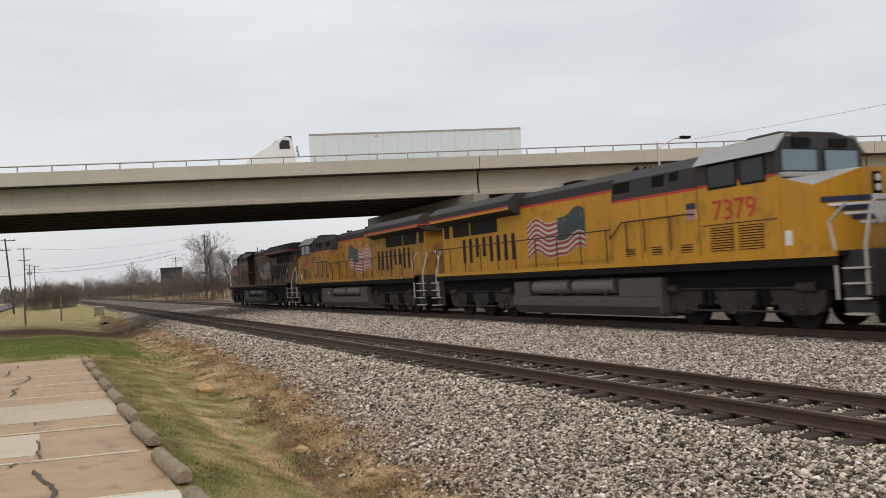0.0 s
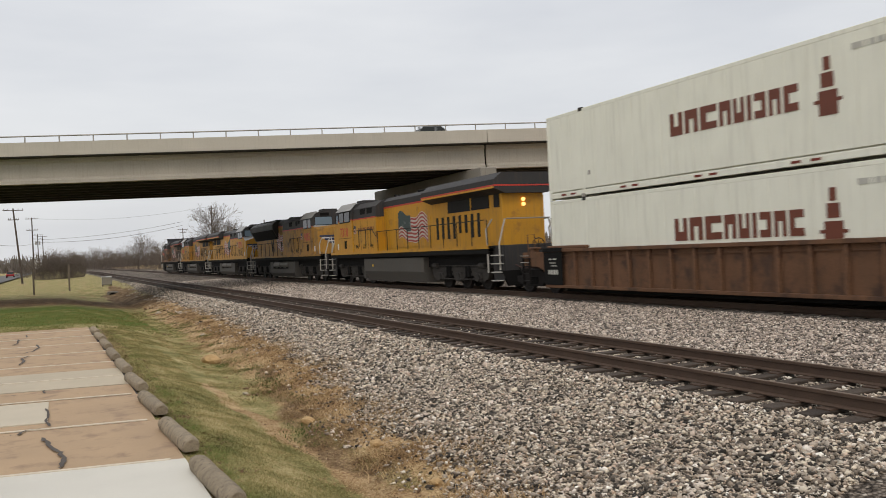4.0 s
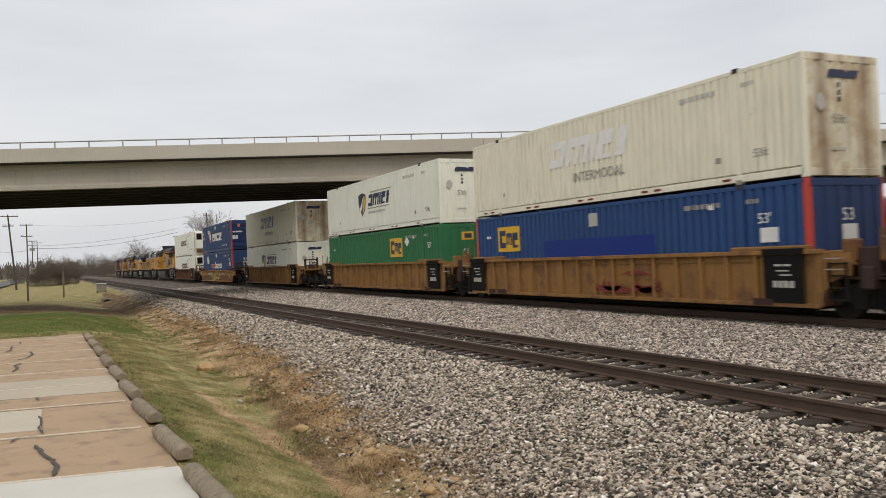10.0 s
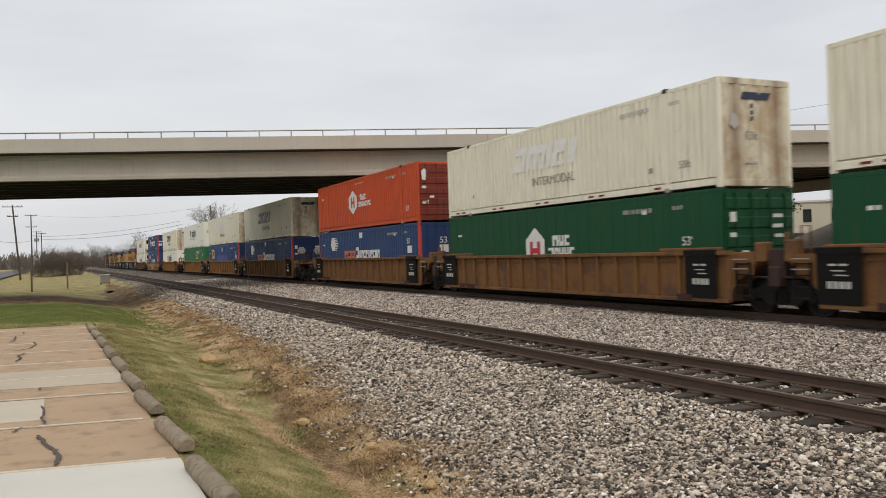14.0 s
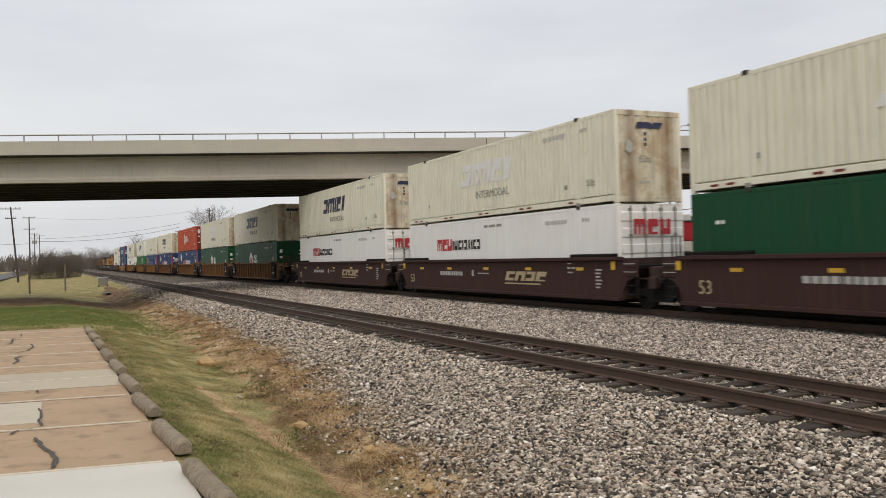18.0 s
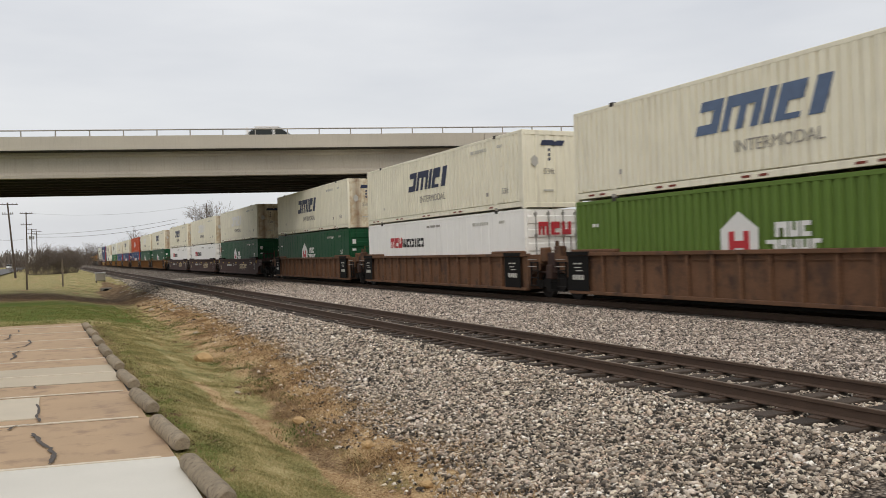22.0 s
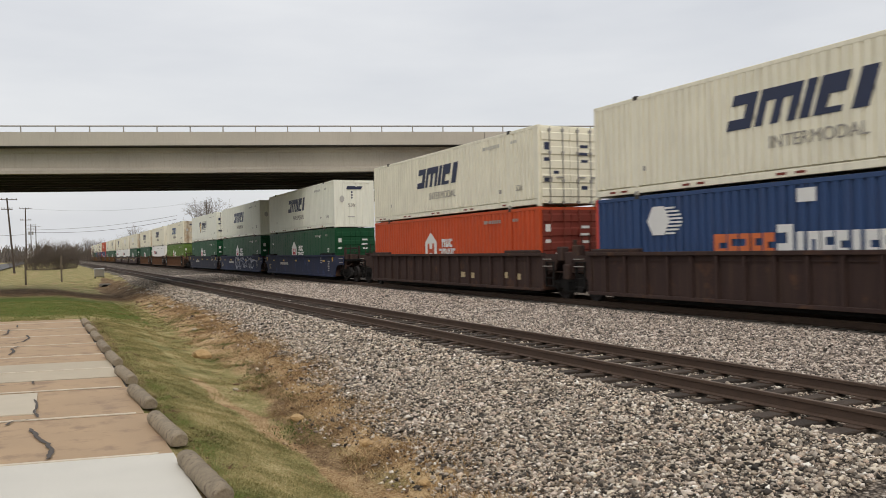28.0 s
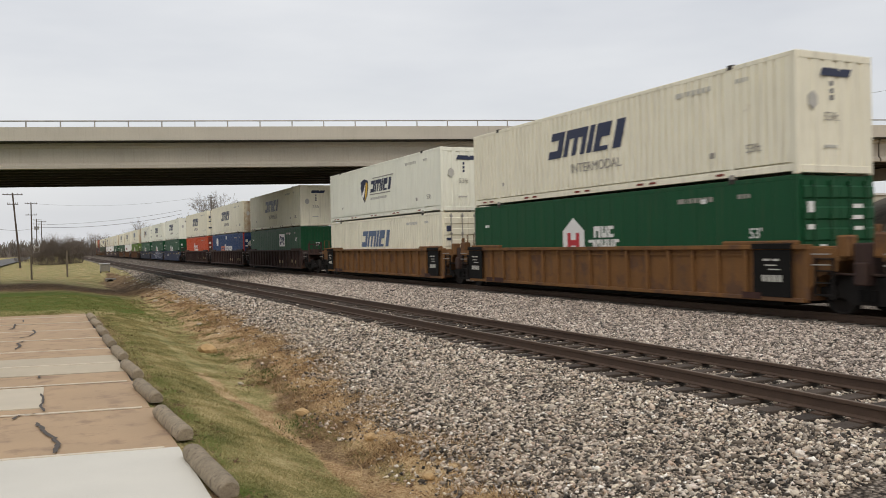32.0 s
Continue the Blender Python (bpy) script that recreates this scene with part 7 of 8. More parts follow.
def quad(s0, s1, x0, x1, z0, z1):
    """A block of the lot between two stall lines and two x."""
    bm = bmesh.new()
    pts = [(x0, lot_y(s0, x0)), (x1, lot_y(s0, x1)), (x1, lot_y(s1, x1)), (x0, lot_y(s1, x0))]
    prism(bm, pts, "z", z0, z1)
    return bm


rng_lot = random.Random(11)
SPANS = [(-12, -10), (-10, -8), (-8, -6), (-6, -4), (-4, -2), (-2, 0), (0, 2), (2, 4), (4, 5), (5, 7), (7, 8), (8, 10), (10, 12), (12, 14), (14, 17)]
for h, h_end in SPANS:
    s0, s1 = h / 2 + 0.006, h_end / 2 - 0.006
    name = "pale" if h == -2 else "greyslab" if h == 5 else "tan"
    far = 1.20 - 0.02 * max(0, h)
    for x0, x1 in ((-24.0, -12.0), (-11.985, -5.6), (-5.585, far)):
        lift = rng_lot.uniform(-0.006, 0.006)
        part("slab", quad(s0, s1, x0, x1, LOT_Z - 0.2, LOT_Z + lift), MAT[name], lot, "pale new concrete slab" if name == "pale" else "")
part("slab", quad(1.18, 1.93, -2.6, -0.21, LOT_Z - 0.1, LOT_Z + 0.011), MAT["patch"], lot, "pale patched slab")
part("lot_base", quad(-6.2, 8.52, -24.2, 1.16, LOT_Z - 0.3, LOT_Z - 0.02), MAT["crack"], lot)
for k in range(-4, 9):
    part("stripe", quad(k - 0.012, k + 0.012, -5.2, 1.05, LOT_Z, LOT_Z + 0.0135), MAT["stripe"], lot, "worn white parking stripe")


def crack(points, wide):
    """A filled crack along points of the lot."""
    bm = bmesh.new()
    r = random.Random(len(points) * 7 + int(points[0][1] * 10))
    fine = []
    for (ax, ay), (bx, by) in zip(points, points[1:]):
        for k in range(4):
            f = k / 4
            fine.append((ax + (bx - ax) * f + r.uniform(-0.02, 0.02), ay + (by - ay) * f + r.uniform(-0.02, 0.02)))
    fine.append(points[-1])
    rows = []
    for i, (x, y) in enumerate(fine):
        w = wide * r.uniform(0.6, 1.2) * (0.5 if i in (0, len(fine) - 1) else 1)
        rows.append((bm.verts.new((x - w, y, LOT_Z + 0.016)), bm.verts.new((x + w, y, LOT_Z + 0.016))))
    for (a, b), (c, d) in zip(rows, rows[1:]):
        bm.faces.new((a, b, d, c))
    bmesh.ops.recalc_face_normals(bm, faces=bm.faces)
    part("crack", bm, MAT["crack"], lot, "dark filled crack")


crack([(-0.25, 11.74), (-0.21, 11.37), (-0.14, 11.03), (-0.07, 10.74), (-0.02, 10.37), (-0.04, 10.09), (-0.07, 9.85)], 0.028)
crack([(-0.24, 14.11), (-0.21, 13.49), (-0.22, 12.98), (-0.18, 12.53)], 0.02)
crack([(-1.3, 12.1), (-0.7, 12.15), (-0.56, 12.18), (-0.45, 12.4), (-0.2, 12.42)], 0.02)
crack([(-0.73, 22.86), (-0.86, 22.36), (-0.79, 21.67), (-0.86, 20.94)], 0.03)
crack([(-0.59, 25.98), (-0.54, 24.93), (-0.64, 24.07), (-0.86, 23.68), (-1.05, 23.82)], 0.03)
crack([(-1.15, 28.4), (-1.13, 26.93), (-1.26, 26.49)], 0.03)
crack([(-0.96, 30.05), (-0.95, 29.03)], 0.03)
crack([(-0.28, 16.25), (-0.3, 15.87), (-0.53, 15.87), (-0.9, 16.01), (-1.6, 16.1)], 0.018)


def stop_mesh(seed):
    """A worn log-shaped concrete wheel stop, along y."""
    bm = bmesh.new()
    rows, n = [], 14
    for k in range(27):
        f = k / 26
        y = -0.85 + 1.68 * f
        end = min(1.0, 0.80 + 3.2 * min(f, 1 - f))
        row = []
        for i in range(n):
            a = math.radians(-38 + 256 * i / (n - 1))
            r = 0.102 * end * (1 + 0.10 * noise.noise((math.cos(a) * 1.6 + seed * 9, y * 2.6, math.sin(a) * 1.6)) + 0.06 * noise.noise((math.cos(a) * 5, y * 9, math.sin(a) * 5 + seed)))
            row.append(bm.verts.new((r * math.cos(a) * 1.04, y, max(0.0, 0.062 + r * math.sin(a)))))
        rows.append(row)
    for a, b in zip(rows, rows[1:]):
        for i in range(n - 1):
            bm.faces.new((a[i], a[i + 1], b[i + 1], b[i]))
    bm.faces.new(rows[0])
    bm.faces.new(rows[-1])
    bmesh.ops.recalc_face_normals(bm, faces=bm.faces)
    me = mesh_of(bm, "wheel_stop", True)
    me.polygons[len(me.polygons) - 1].use_smooth = me.polygons[len(me.polygons) - 2].use_smooth = False
    return me


STOPS = [stop_mesh(k) for k in range(4)]
for k, (x, y, turn) in enumerate([(1.30, 8.15, 3.0), (1.26, 10.6, 3.6), (1.22, 13.2, 3.6), (1.20, 15.75, 3.2), (1.17, 18.4, 2.2), (1.12, 21.0, 1.5), (1.10, 23.8, 2.0), (1.07, 26.4, 3.0), (1.03, 29.0, 2.0),
                                  (1.34, 5.5, 2.0), (1.36, 2.9, 2.0)]):
    ob = tagged(part("wheel_stop", STOPS[k % 4], MAT["stop"], None, at=pose(x, y, LOT_Z - 0.004, 0, 0, turn)),
                "worn rounded concrete wheel stop at the lot's edge", "wheel stop", "wheel stops along the lot")


# ---- grass and straw ----
def blade_material(name, stops, patchy=0.0):
    """Blades coloured piece by piece, and in patches of the ground where patchy is given."""
    m = bpy.data.materials.new(name)
    m.use_nodes = True
    n, l = m.node_tree.nodes, m.node_tree.links
    p = n["Principled BSDF"]
    p.inputs["Roughness"].default_value, p.inputs["Specular IOR Level"].default_value = 0.9, 0.12
    geo = n.new("ShaderNodeNewGeometry")
    r = n.new("ShaderNodeValToRGB")
    el = r.color_ramp.elements
    while len(el) < len(stops):
        el.new(0.5)
    for e, (at, c) in zip(el, stops):
        e.position, e.color = at, (*c, 1)
    fac = geo.outputs["Random Per Island"]
    if patchy:
        where = n.new("ShaderNodeTexCoord")
        t = n.new("ShaderNodeTexNoise")
        t.inputs["Scale"].default_value, t.inputs["Detail"].default_value, t.inputs["Roughness"].default_value = 1.2, 8, 0.62
        l.new(where.outputs["Object"], t.inputs["Vector"])
        wide = n.new("ShaderNodeMapRange")
        wide.inputs["From Min"].default_value, wide.inputs["From Max"].default_value = 0.3, 0.72
        wide.inputs["To Max"].default_value = patchy
        l.new(t.outputs["Fac"], wide.inputs["Value"])
        add = n.new("ShaderNodeMath")
        add.operation = "MULTIPLY_ADD"
        add.inputs[1].default_value = 1 - patchy
        l.new(fac, add.inputs[0])
        l.new(wide.outputs[0], add.inputs[2])
        fac = add.outputs[0]
    l.new(fac, r.inputs["Fac"])
    l.new(r.outputs["Color"], p.inputs["Base Color"])
    return m


LAWN_BLADE = blade_material("lawn_blade", [(0.0, (0.065, 0.085, 0.022)), (0.40, (0.15, 0.165, 0.048)), (0.64, (0.26, 0.235, 0.09)), (1.0, (0.48, 0.40, 0.21))], 0.6)
GREEN_BLADE = blade_material("grass_blade", [(0.0, (0.085, 0.095, 0.034)), (0.36, (0.20, 0.185, 0.07)), (0.58, (0.36, 0.295, 0.135)), (1.0, (0.62, 0.49, 0.29))], 0.62)
STRAW_BLADE = blade_material("dry_straw_blade", [(0.0, (0.10, 0.055, 0.028)), (0.35, (0.26, 0.16, 0.08)), (0.68, (0.50, 0.35, 0.19)), (1.0, (0.68, 0.53, 0.33))], 0.6)


def blades(x, y, tall, lean, wide, rng):
    """Bent two-piece blades rooted at x, y."""
    n = len(x)
    z = ground_at(x, y) - 0.004
    a = rng.uniform(0, 2 * np.pi, n)
    b = rng.uniform(0, 2 * np.pi, n)
    h = tall * rng.uniform(0.5, 1.3, n)
    w = wide * rng.uniform(0.7, 1.4, n)
    dx, dy = np.cos(a) * w, np.sin(a) * w
    ox, oy = np.cos(b) * h * lean * rng.uniform(0.3, 1.3, n), np.sin(b) * h * lean * rng.uniform(0.3, 1.3, n)
    root = np.stack([x, y, z], 1)
    side = np.stack([dx, dy, 0 * dx], 1)
    mid = root + np.stack([ox * 0.35, oy * 0.35, h * 0.6], 1)
    tip = root + np.stack([ox, oy, h], 1)
    v = np.stack([root - side, root + side, mid + side * 0.7, mid - side * 0.7, tip + side * 0.1, tip - side * 0.1], 1).reshape(-1, 3)
    i = 6 * np.arange(n)[:, None]
    f = np.concatenate([i + np.array([[0, 1, 2, 3]]), i + np.array([[3, 2, 4, 5]])], 1).reshape(-1, 4)
    return v, f


def lumps(x, y, scale, seed):
    return np.array([noise.noise((a * scale, b * scale, seed)) for a, b in zip(x, y)])


grng = np.random.default_rng(9)
for x0, x1, y0, y1, per, tall, wide in ((1.32, 3.9, 6.0, 13, 3200, 0.024, 0.003), (1.3, 4.4, 13, 31, 1400, 0.028, 0.0045), (-14, 4.4, 31.2, 52, 120, 0.05, 0.012)):
    x, y = spread(x0, x1, y0, y1, per, grng)
    want = 0.42 - (x - 2.85 - 0.03 * y) / 1.2 + lumps(x, y, 1.0, 2) * 1.2 + lumps(x, y, 3.3, 5) * 0.8 + lumps(x, y, 0.5, 31) * 0.9 - 1.1 * np.clip(1 - np.abs(x - np.interp(y, *zip(*PATH))) / 0.32, 0, 1)
    if y0 > 30:
        want = 0.75 + lumps(x, y, 0.5, 2) * 0.8
    keep = grng.uniform(0, 1, len(x)) < np.clip(want, 0.02, 1)
    v, f = blades(x[keep], y[keep], tall, 0.9, wide, grng)
    tagged(part("grass", raw_mesh("grass", v, f), LAWN_BLADE if y0 > 30 else GREEN_BLADE, None), "short patchy green and straw-coloured grass", "grass", kind="stuff")
for x0, x1, y0, y1, per, tall, wide in ((2.4, 5.0, 6.0, 16, 1700, 0.035, 0.0035), (2.8, 6.2, 16, 50, 760, 0.055, 0.006)):
    x, y = spread(x0, x1, y0, y1, per, grng)
    near_toe = np.abs(x - toe_x(y) + 0.55)
    want = 0.55 - near_toe / 1.1 + lumps(x, y, 1.2, 8) * 1.6
    keep = grng.uniform(0, 1, len(x)) < np.clip(want, 0.04, 1)
    v, f = blades(x[keep], y[keep], tall, 2.4, wide, grng)
    tagged(part("straw", raw_mesh("straw", v, f), STRAW_BLADE, None), "dry straw and dead weeds at the ballast's foot", "dry grass", kind="stuff")
# heaps of matted straw under the ballast's foot, and low green weeds along the ditch
WEED_BLADE = blade_material("green_weed_blade", [(0.0, (0.035, 0.065, 0.014)), (0.6, (0.085, 0.125, 0.03)), (1.0, (0.17, 0.19, 0.06))])
for name, look_of, label, kind_of, count, off, scatter, radius, per, tall, lean, wide in (
        ("straw", STRAW_BLADE, "heaps of matted dry straw at the ballast's foot", "dry grass", 110, 0.30, 0.30, 0.26, 170, 0.07, 1.9, 0.006),
        ("weeds", WEED_BLADE, "low green weeds along the ditch", "weeds", 46, 1.15, 0.25, 0.20, 110, 0.045, 1.2, 0.007)):
    cy = (7 if name == "straw" else 12) + 38 * grng.uniform(0, 1, count) ** 1.3
    cx = toe_x(cy) - off - grng.normal(0, scatter, count)
    x = np.repeat(cx, per) + grng.normal(0, radius, count * per)
    y = np.repeat(cy, per) + grng.normal(0, radius * 1.6, count * per)
    v, f = blades(x, y, tall, lean, wide, grng)
    tagged(part(name, raw_mesh(name, v, f), look_of, None), label, kind_of, kind="stuff")
# a few larger rocks and clods
for k, (x, y, s, tone) in enumerate([(3.62, 22.4, 0.5, "rock_tan"), (3.55, 12.9, 0.22, "rock_tan"), (3.75, 8.4, 0.15, "rock_tan"), (3.8, 10.4, 0.2, "rock_tan"), (4.6, 30.0, 0.2, "rock_pale"), (5.4, 42.0, 0.28, "rock_pale"),
                                     (4.9, 47.0, 0.26, "rock_pale"), (3.3, 16.5, 0.12, "rock_pale"), (13.2, 33.0, 0.22, "rock_dark"), (6.2, 13.2, 0.13, "rock_pale")]):
    if "rock_tan" not in MAT:
        MAT["rock_tan"] = shade("tan_rock", (0.50, 0.33, 0.16), 0.95, vary=0.3, scale=5, fine=40, bump=0.5)
        MAT["rock_pale"] = shade("pale_rock", (0.46, 0.39, 0.30), 0.95, vary=0.3, scale=5, fine=40, bump=0.5)
        MAT["rock_dark"] = shade("dark_rock", (0.08, 0.07, 0.06), 0.95, vary=0.3, scale=5, fine=40, bump=0.5)
    bm = bmesh.new()
    bmesh.ops.create_icosphere(bm, subdivisions=2, radius=s * 0.5)
    for vert in bm.verts:
        vert.co *= 1 + 0.35 * noise.noise(vert.co * (2.2 / s) + Vector((k * 3, 0, 0)))
        vert.co.z *= 0.6
    ob = part("rock", bm, MAT[tone], None, at=pose(x, y, ground_z(x, y) + s * 0.2, 0, 0, k * 50))
    tagged(ob, {"rock_tan": "tan lump of sandstone lying in the grass", "rock_pale": "pale rock lying at the ballast's foot", "rock_dark": "dark clod on the ballast"}[tone], "rock")

# leaf litter along the lot's edge
x, y = spread(1.35, 2.0, 4.6, 30, 260, grng)
keep = grng.uniform(0, 1, len(x)) < np.clip(0.55 - (x - 1.35) / 0.7 + lumps(x, y, 2.0, 12) * 1.2, 0, 1)
v, f = blades(x[keep], y[keep], 0.03, 3.0, 0.014, grng)
LITTER = blade_material("dead_leaf", [(0.0, (0.07, 0.04, 0.025)), (0.6, (0.16, 0.095, 0.055)), (1.0, (0.27, 0.18, 0.10))])
tagged(part("leaf_litter", raw_mesh("leaf_litter", v, f), LITTER, None), "brown dead leaves lying along the lot's edge", "leaf litter", kind="stuff")


# ---- beyond the tracks and down the line ----
ROAD_MOVERS, FAR_MOVERS = [], []
MAT.update(
    bark=shade("grey_brown_bark", (0.12, 0.095, 0.075), 0.95, vary=0.3, scale=3, fine=30, bump=0.4),
    twig=shade("brown_winter_twigs", (0.165, 0.132, 0.108), 0.95, vary=0.3, scale=1, fine=20, bump=0),
    twig_grey=shade("grey_winter_twigs", (0.17, 0.145, 0.125), 0.95, vary=0.3, scale=1, fine=20, bump=0),
    leaf=blade_material("oak_leaf", [(0.0, (0.025, 0.042, 0.016)), (0.5, (0.05, 0.075, 0.028)), (1.0, (0.10, 0.125, 0.05))]),
    pole=shade("old_pole_wood", (0.085, 0.066, 0.053), 0.9, vary=0.3, scale=2, fine=30, bump=0.3),
    post_wood=shade("grey_weathered_wood", (0.19, 0.155, 0.12), 0.9, vary=0.3, scale=2, fine=30, bump=0.3),
    wire=shade("black_cable", (0.02, 0.02, 0.02), 0.6, vary=0.1),
    asphalt=shade("worn_asphalt", (0.115, 0.112, 0.108), 0.9, vary=0.2, scale=0.4, fine=30),
    store_red=shade("red_store_wall", (0.42, 0.02, 0.028), 0.5, vary=0.12, scale=0.8),
    store_white=shade("white_store_wall", (0.66, 0.64, 0.60), 0.6, vary=0.1, scale=0.8, streak=0.1),
    store_cream=shade("cream_building_wall", (0.58, 0.54, 0.44), 0.8, vary=0.1, scale=0.5, streak=0.12),
    store_dark=shade("dark_building_wall", (0.035, 0.037, 0.045), 0.8, vary=0.2, scale=0.5),
    store_glass=pane("dark_shop_glass", (0.02, 0.025, 0.025), 0.1),
    lamp_steel=shade("pale_lamp_steel", (0.50, 0.50, 0.49), 0.45, 0.5, vary=0.1),
    car_white=shade("white_car_paint", (0.72, 0.73, 0.74), 0.3, vary=0.04, scale=1, bump=0),
    car_grey=shade("grey_car_paint", (0.14, 0.15, 0.16), 0.3, 0.3, vary=0.04, scale=1, bump=0),
    car_red=shade("red_car_paint", (0.30, 0.02, 0.02), 0.3, vary=0.04, scale=1, bump=0),
    tyre=shade("black_tyre_rubber", (0.02, 0.02, 0.02), 0.85, vary=0.1),
    trailer=shade("white_trailer_skin", (0.62, 0.69, 0.73), 0.4, vary=0.05, scale=0.6, streak=0.06),
    orange=shade("orange_plastic", (0.70, 0.16, 0.02), 0.5, vary=0.1),
    pink=shade("faded_red_box", (0.50, 0.16, 0.13), 0.6, vary=0.15),
)


def seg_mesh(segs, name, sides=4):
    """Tapered bars from a list of (a, b, r0, r1) as one mesh."""
    vs, fs = [], []
    ring = [2 * math.pi * i / sides for i in range(sides)]
    for a, b, r0, r1 in segs:
        d = (b - a).normalized()
        u = d.orthogonal().normalized()
        w = d.cross(u)
        base = len(vs)
        for p, r in ((a, r0), (b, r1)):
            vs += [tuple(p + (u * math.cos(t) + w * math.sin(t)) * r) for t in ring]
        fs += [(base + i, base + (i + 1) % sides, base + sides + (i + 1) % sides, base + sides + i) for i in range(sides)]
    return raw_mesh(name, np.array(vs), np.array(fs))


def grow(segs, a, d, length, r, depth, rng, forks, spread_by, rise):
    """Branches that fork, thin out and wander."""
    p = a
    k = 3 if depth > 1 else 2
    for i in range(k):
        d = (d + Vector((rng.gauss(0, 0.13), rng.gauss(0, 0.13), rng.gauss(0, 0.08) + rise * 0.1))).normalized()
        q = p + d * (length / k)
        segs.append((p, q, r * (1 - 0.25 * i / k), r * (1 - 0.25 * (i + 1) / k)))
        p = q
        if depth > 0 and i > 0 or depth > 2:
            for _ in range(forks if i == k - 1 else max(1, forks - 2)):
                side = Vector((rng.gauss(0, 1), rng.gauss(0, 1), rng.gauss(0, 0.6))).normalized()
                nd = (d + side * spread_by + Vector((0, 0, rise))).normalized()
                if depth > 0:
                    grow(segs, p, nd, length * rng.uniform(0.5, 0.75), max(r * 0.52, 0.014), depth - 1, rng, forks, spread_by, rise)


def bare_tree(x, y, z, tall, seed, label, depth=4, forks=3, twig="twig_grey", group=""):
    r = random.Random(seed)
    t = thing("tree", label, "tree", (x, y, z), group)
    trunk = [(Vector((0, 0, -0.2)), Vector((r.gauss(0, 0.1), r.gauss(0, 0.1), tall * 0.28)), tall * 0.022, tall * 0.017)]
    part("trunk", seg_mesh(trunk, "trunk", 8), MAT["bark"], t, "grey-brown bare trunk")
    segs = []
    for _ in range(4):
        d = Vector((r.gauss(0, 0.5), r.gauss(0, 0.5), 1)).normalized()
        grow(segs, trunk[0][1] - Vector((0, 0, 0.1)), d, tall * 0.33, tall * 0.011, depth, r, forks, 0.75, 0.12)
    part("crown", seg_mesh(segs, "crown", 3), MAT[twig], t, "leafless winter twigs")
    return t


def thicket(x, y, z, wide, deep, tall, seed, label, stems=70, twig="twig"):
    """A clump of leafless stems."""
    r = random.Random(seed)
    t = thing("bush", label, "bush", (x, y, z))
    segs = []
    for _ in range(int(stems * 1.5)):
        a = Vector((r.uniform(-wide / 2, wide / 2), r.uniform(-deep / 2, deep / 2), -0.1))
        h = tall * r.uniform(0.35, 1.0) * (1 - 0.55 * (abs(a.x) / (wide / 2)) ** 2)
        d = Vector((a.x / wide * 0.5 + r.gauss(0, 0.22), r.gauss(0, 0.25), 1)).normalized()
        grow(segs, a, d, h * 0.5, 0.026, 2, r, 3, 0.95, 0.12)
    part("crown", seg_mesh(segs, "crown", 3), MAT[twig], t, "dense brown leafless stems")
    return t


def at_angle(az, dist):
    return dist * math.sin(radians(az)), dist * math.cos(radians(az))


# down the line, left of the tracks
thicket(-0.4, 172, -0.45, 6.4, 4, 6.9, 1, "brown leafless thicket beside the line", 150)
thicket(2.8, 178, -0.45, 4.4, 4, 6.6, 2, "brown leafless thicket beside the line", 90)
thicket(-4.5, 230, -0.45, 9, 5, 5.0, 3, "brown leafless thicket beside the road", 90)
for k, (az, dist, tall) in enumerate([(1.6, 330, 7.5), (2.2, 380, 10.5), (2.7, 420, 11.5), (3.1, 400, 9.0), (1.2, 430, 8)]):
    x, y = at_angle(az, dist)
    bare_tree(x, y, -0.5, tall, 20 + k, "distant grey leafless tree down the line", 3, 3, group="trees down the line")
for k, (az, dist, wide, tall) in enumerate([(4.2, 300, 15, 10.5), (5.3, 285, 15, 12.0), (6.3, 270, 9, 8.5), (3.5, 340, 14, 9), (8.6, 165, 10, 8.5), (10.0, 152, 11, 9.0), (7.5, 250, 15, 7.6), (12.0, 168, 10, 8.0), (2.6, 400, 18, 11), (1.5, 420, 16, 9)]):
    x, y = at_angle(az, dist)
    thicket(x, y, -0.3, wide, 5, tall, 40 + k, "brown leafless scrub beyond the main line", 120)
x, y = at_angle(10.0, 150)
bare_tree(x, y, -0.3, 11.5, 61, "large spreading leafless tree beyond the main line", 4, 3)
x, y = at_angle(11.3, 158)
bare_tree(x, y, -0.3, 9.5, 62, "leafless tree beyond the main line", 4, 3)
x, y = at_angle(4.9, 290)
bare_tree(x, y, -0.3, 12.0, 63, "leafless tree beyond the main line", 3, 3)
x, y = at_angle(6.2, 300)
bare_tree(x, y, -0.3, 10.0, 64, "leafless tree beyond the main line", 3, 3)

# far woods all round the horizon
wr = random.Random(77)
segs = []
for k in range(1500):
    az = wr.uniform(-30, 75)
    dist = wr.uniform(520, 760)
    if 2.2 < az < 9 and dist < 600:
        continue
    x, y = at_angle(az, dist)
    h = wr.uniform(7, 13)
    base = Vector((x, y, -1))
    for _ in range(9):
        top = base + Vector((wr.gauss(0, 2.6), wr.gauss(0, 2.6), h * wr.uniform(0.5, 1.0)))
        segs.append((base + Vector((wr.gauss(0, 1.5), wr.gauss(0, 1.5), 0)), top, 0.8, 0.15))
tagged(part("far_woods", seg_mesh(segs, "far_woods", 3), MAT["twig_grey"], None), "distant grey-brown winter woods on the horizon", "woods", kind="stuff")

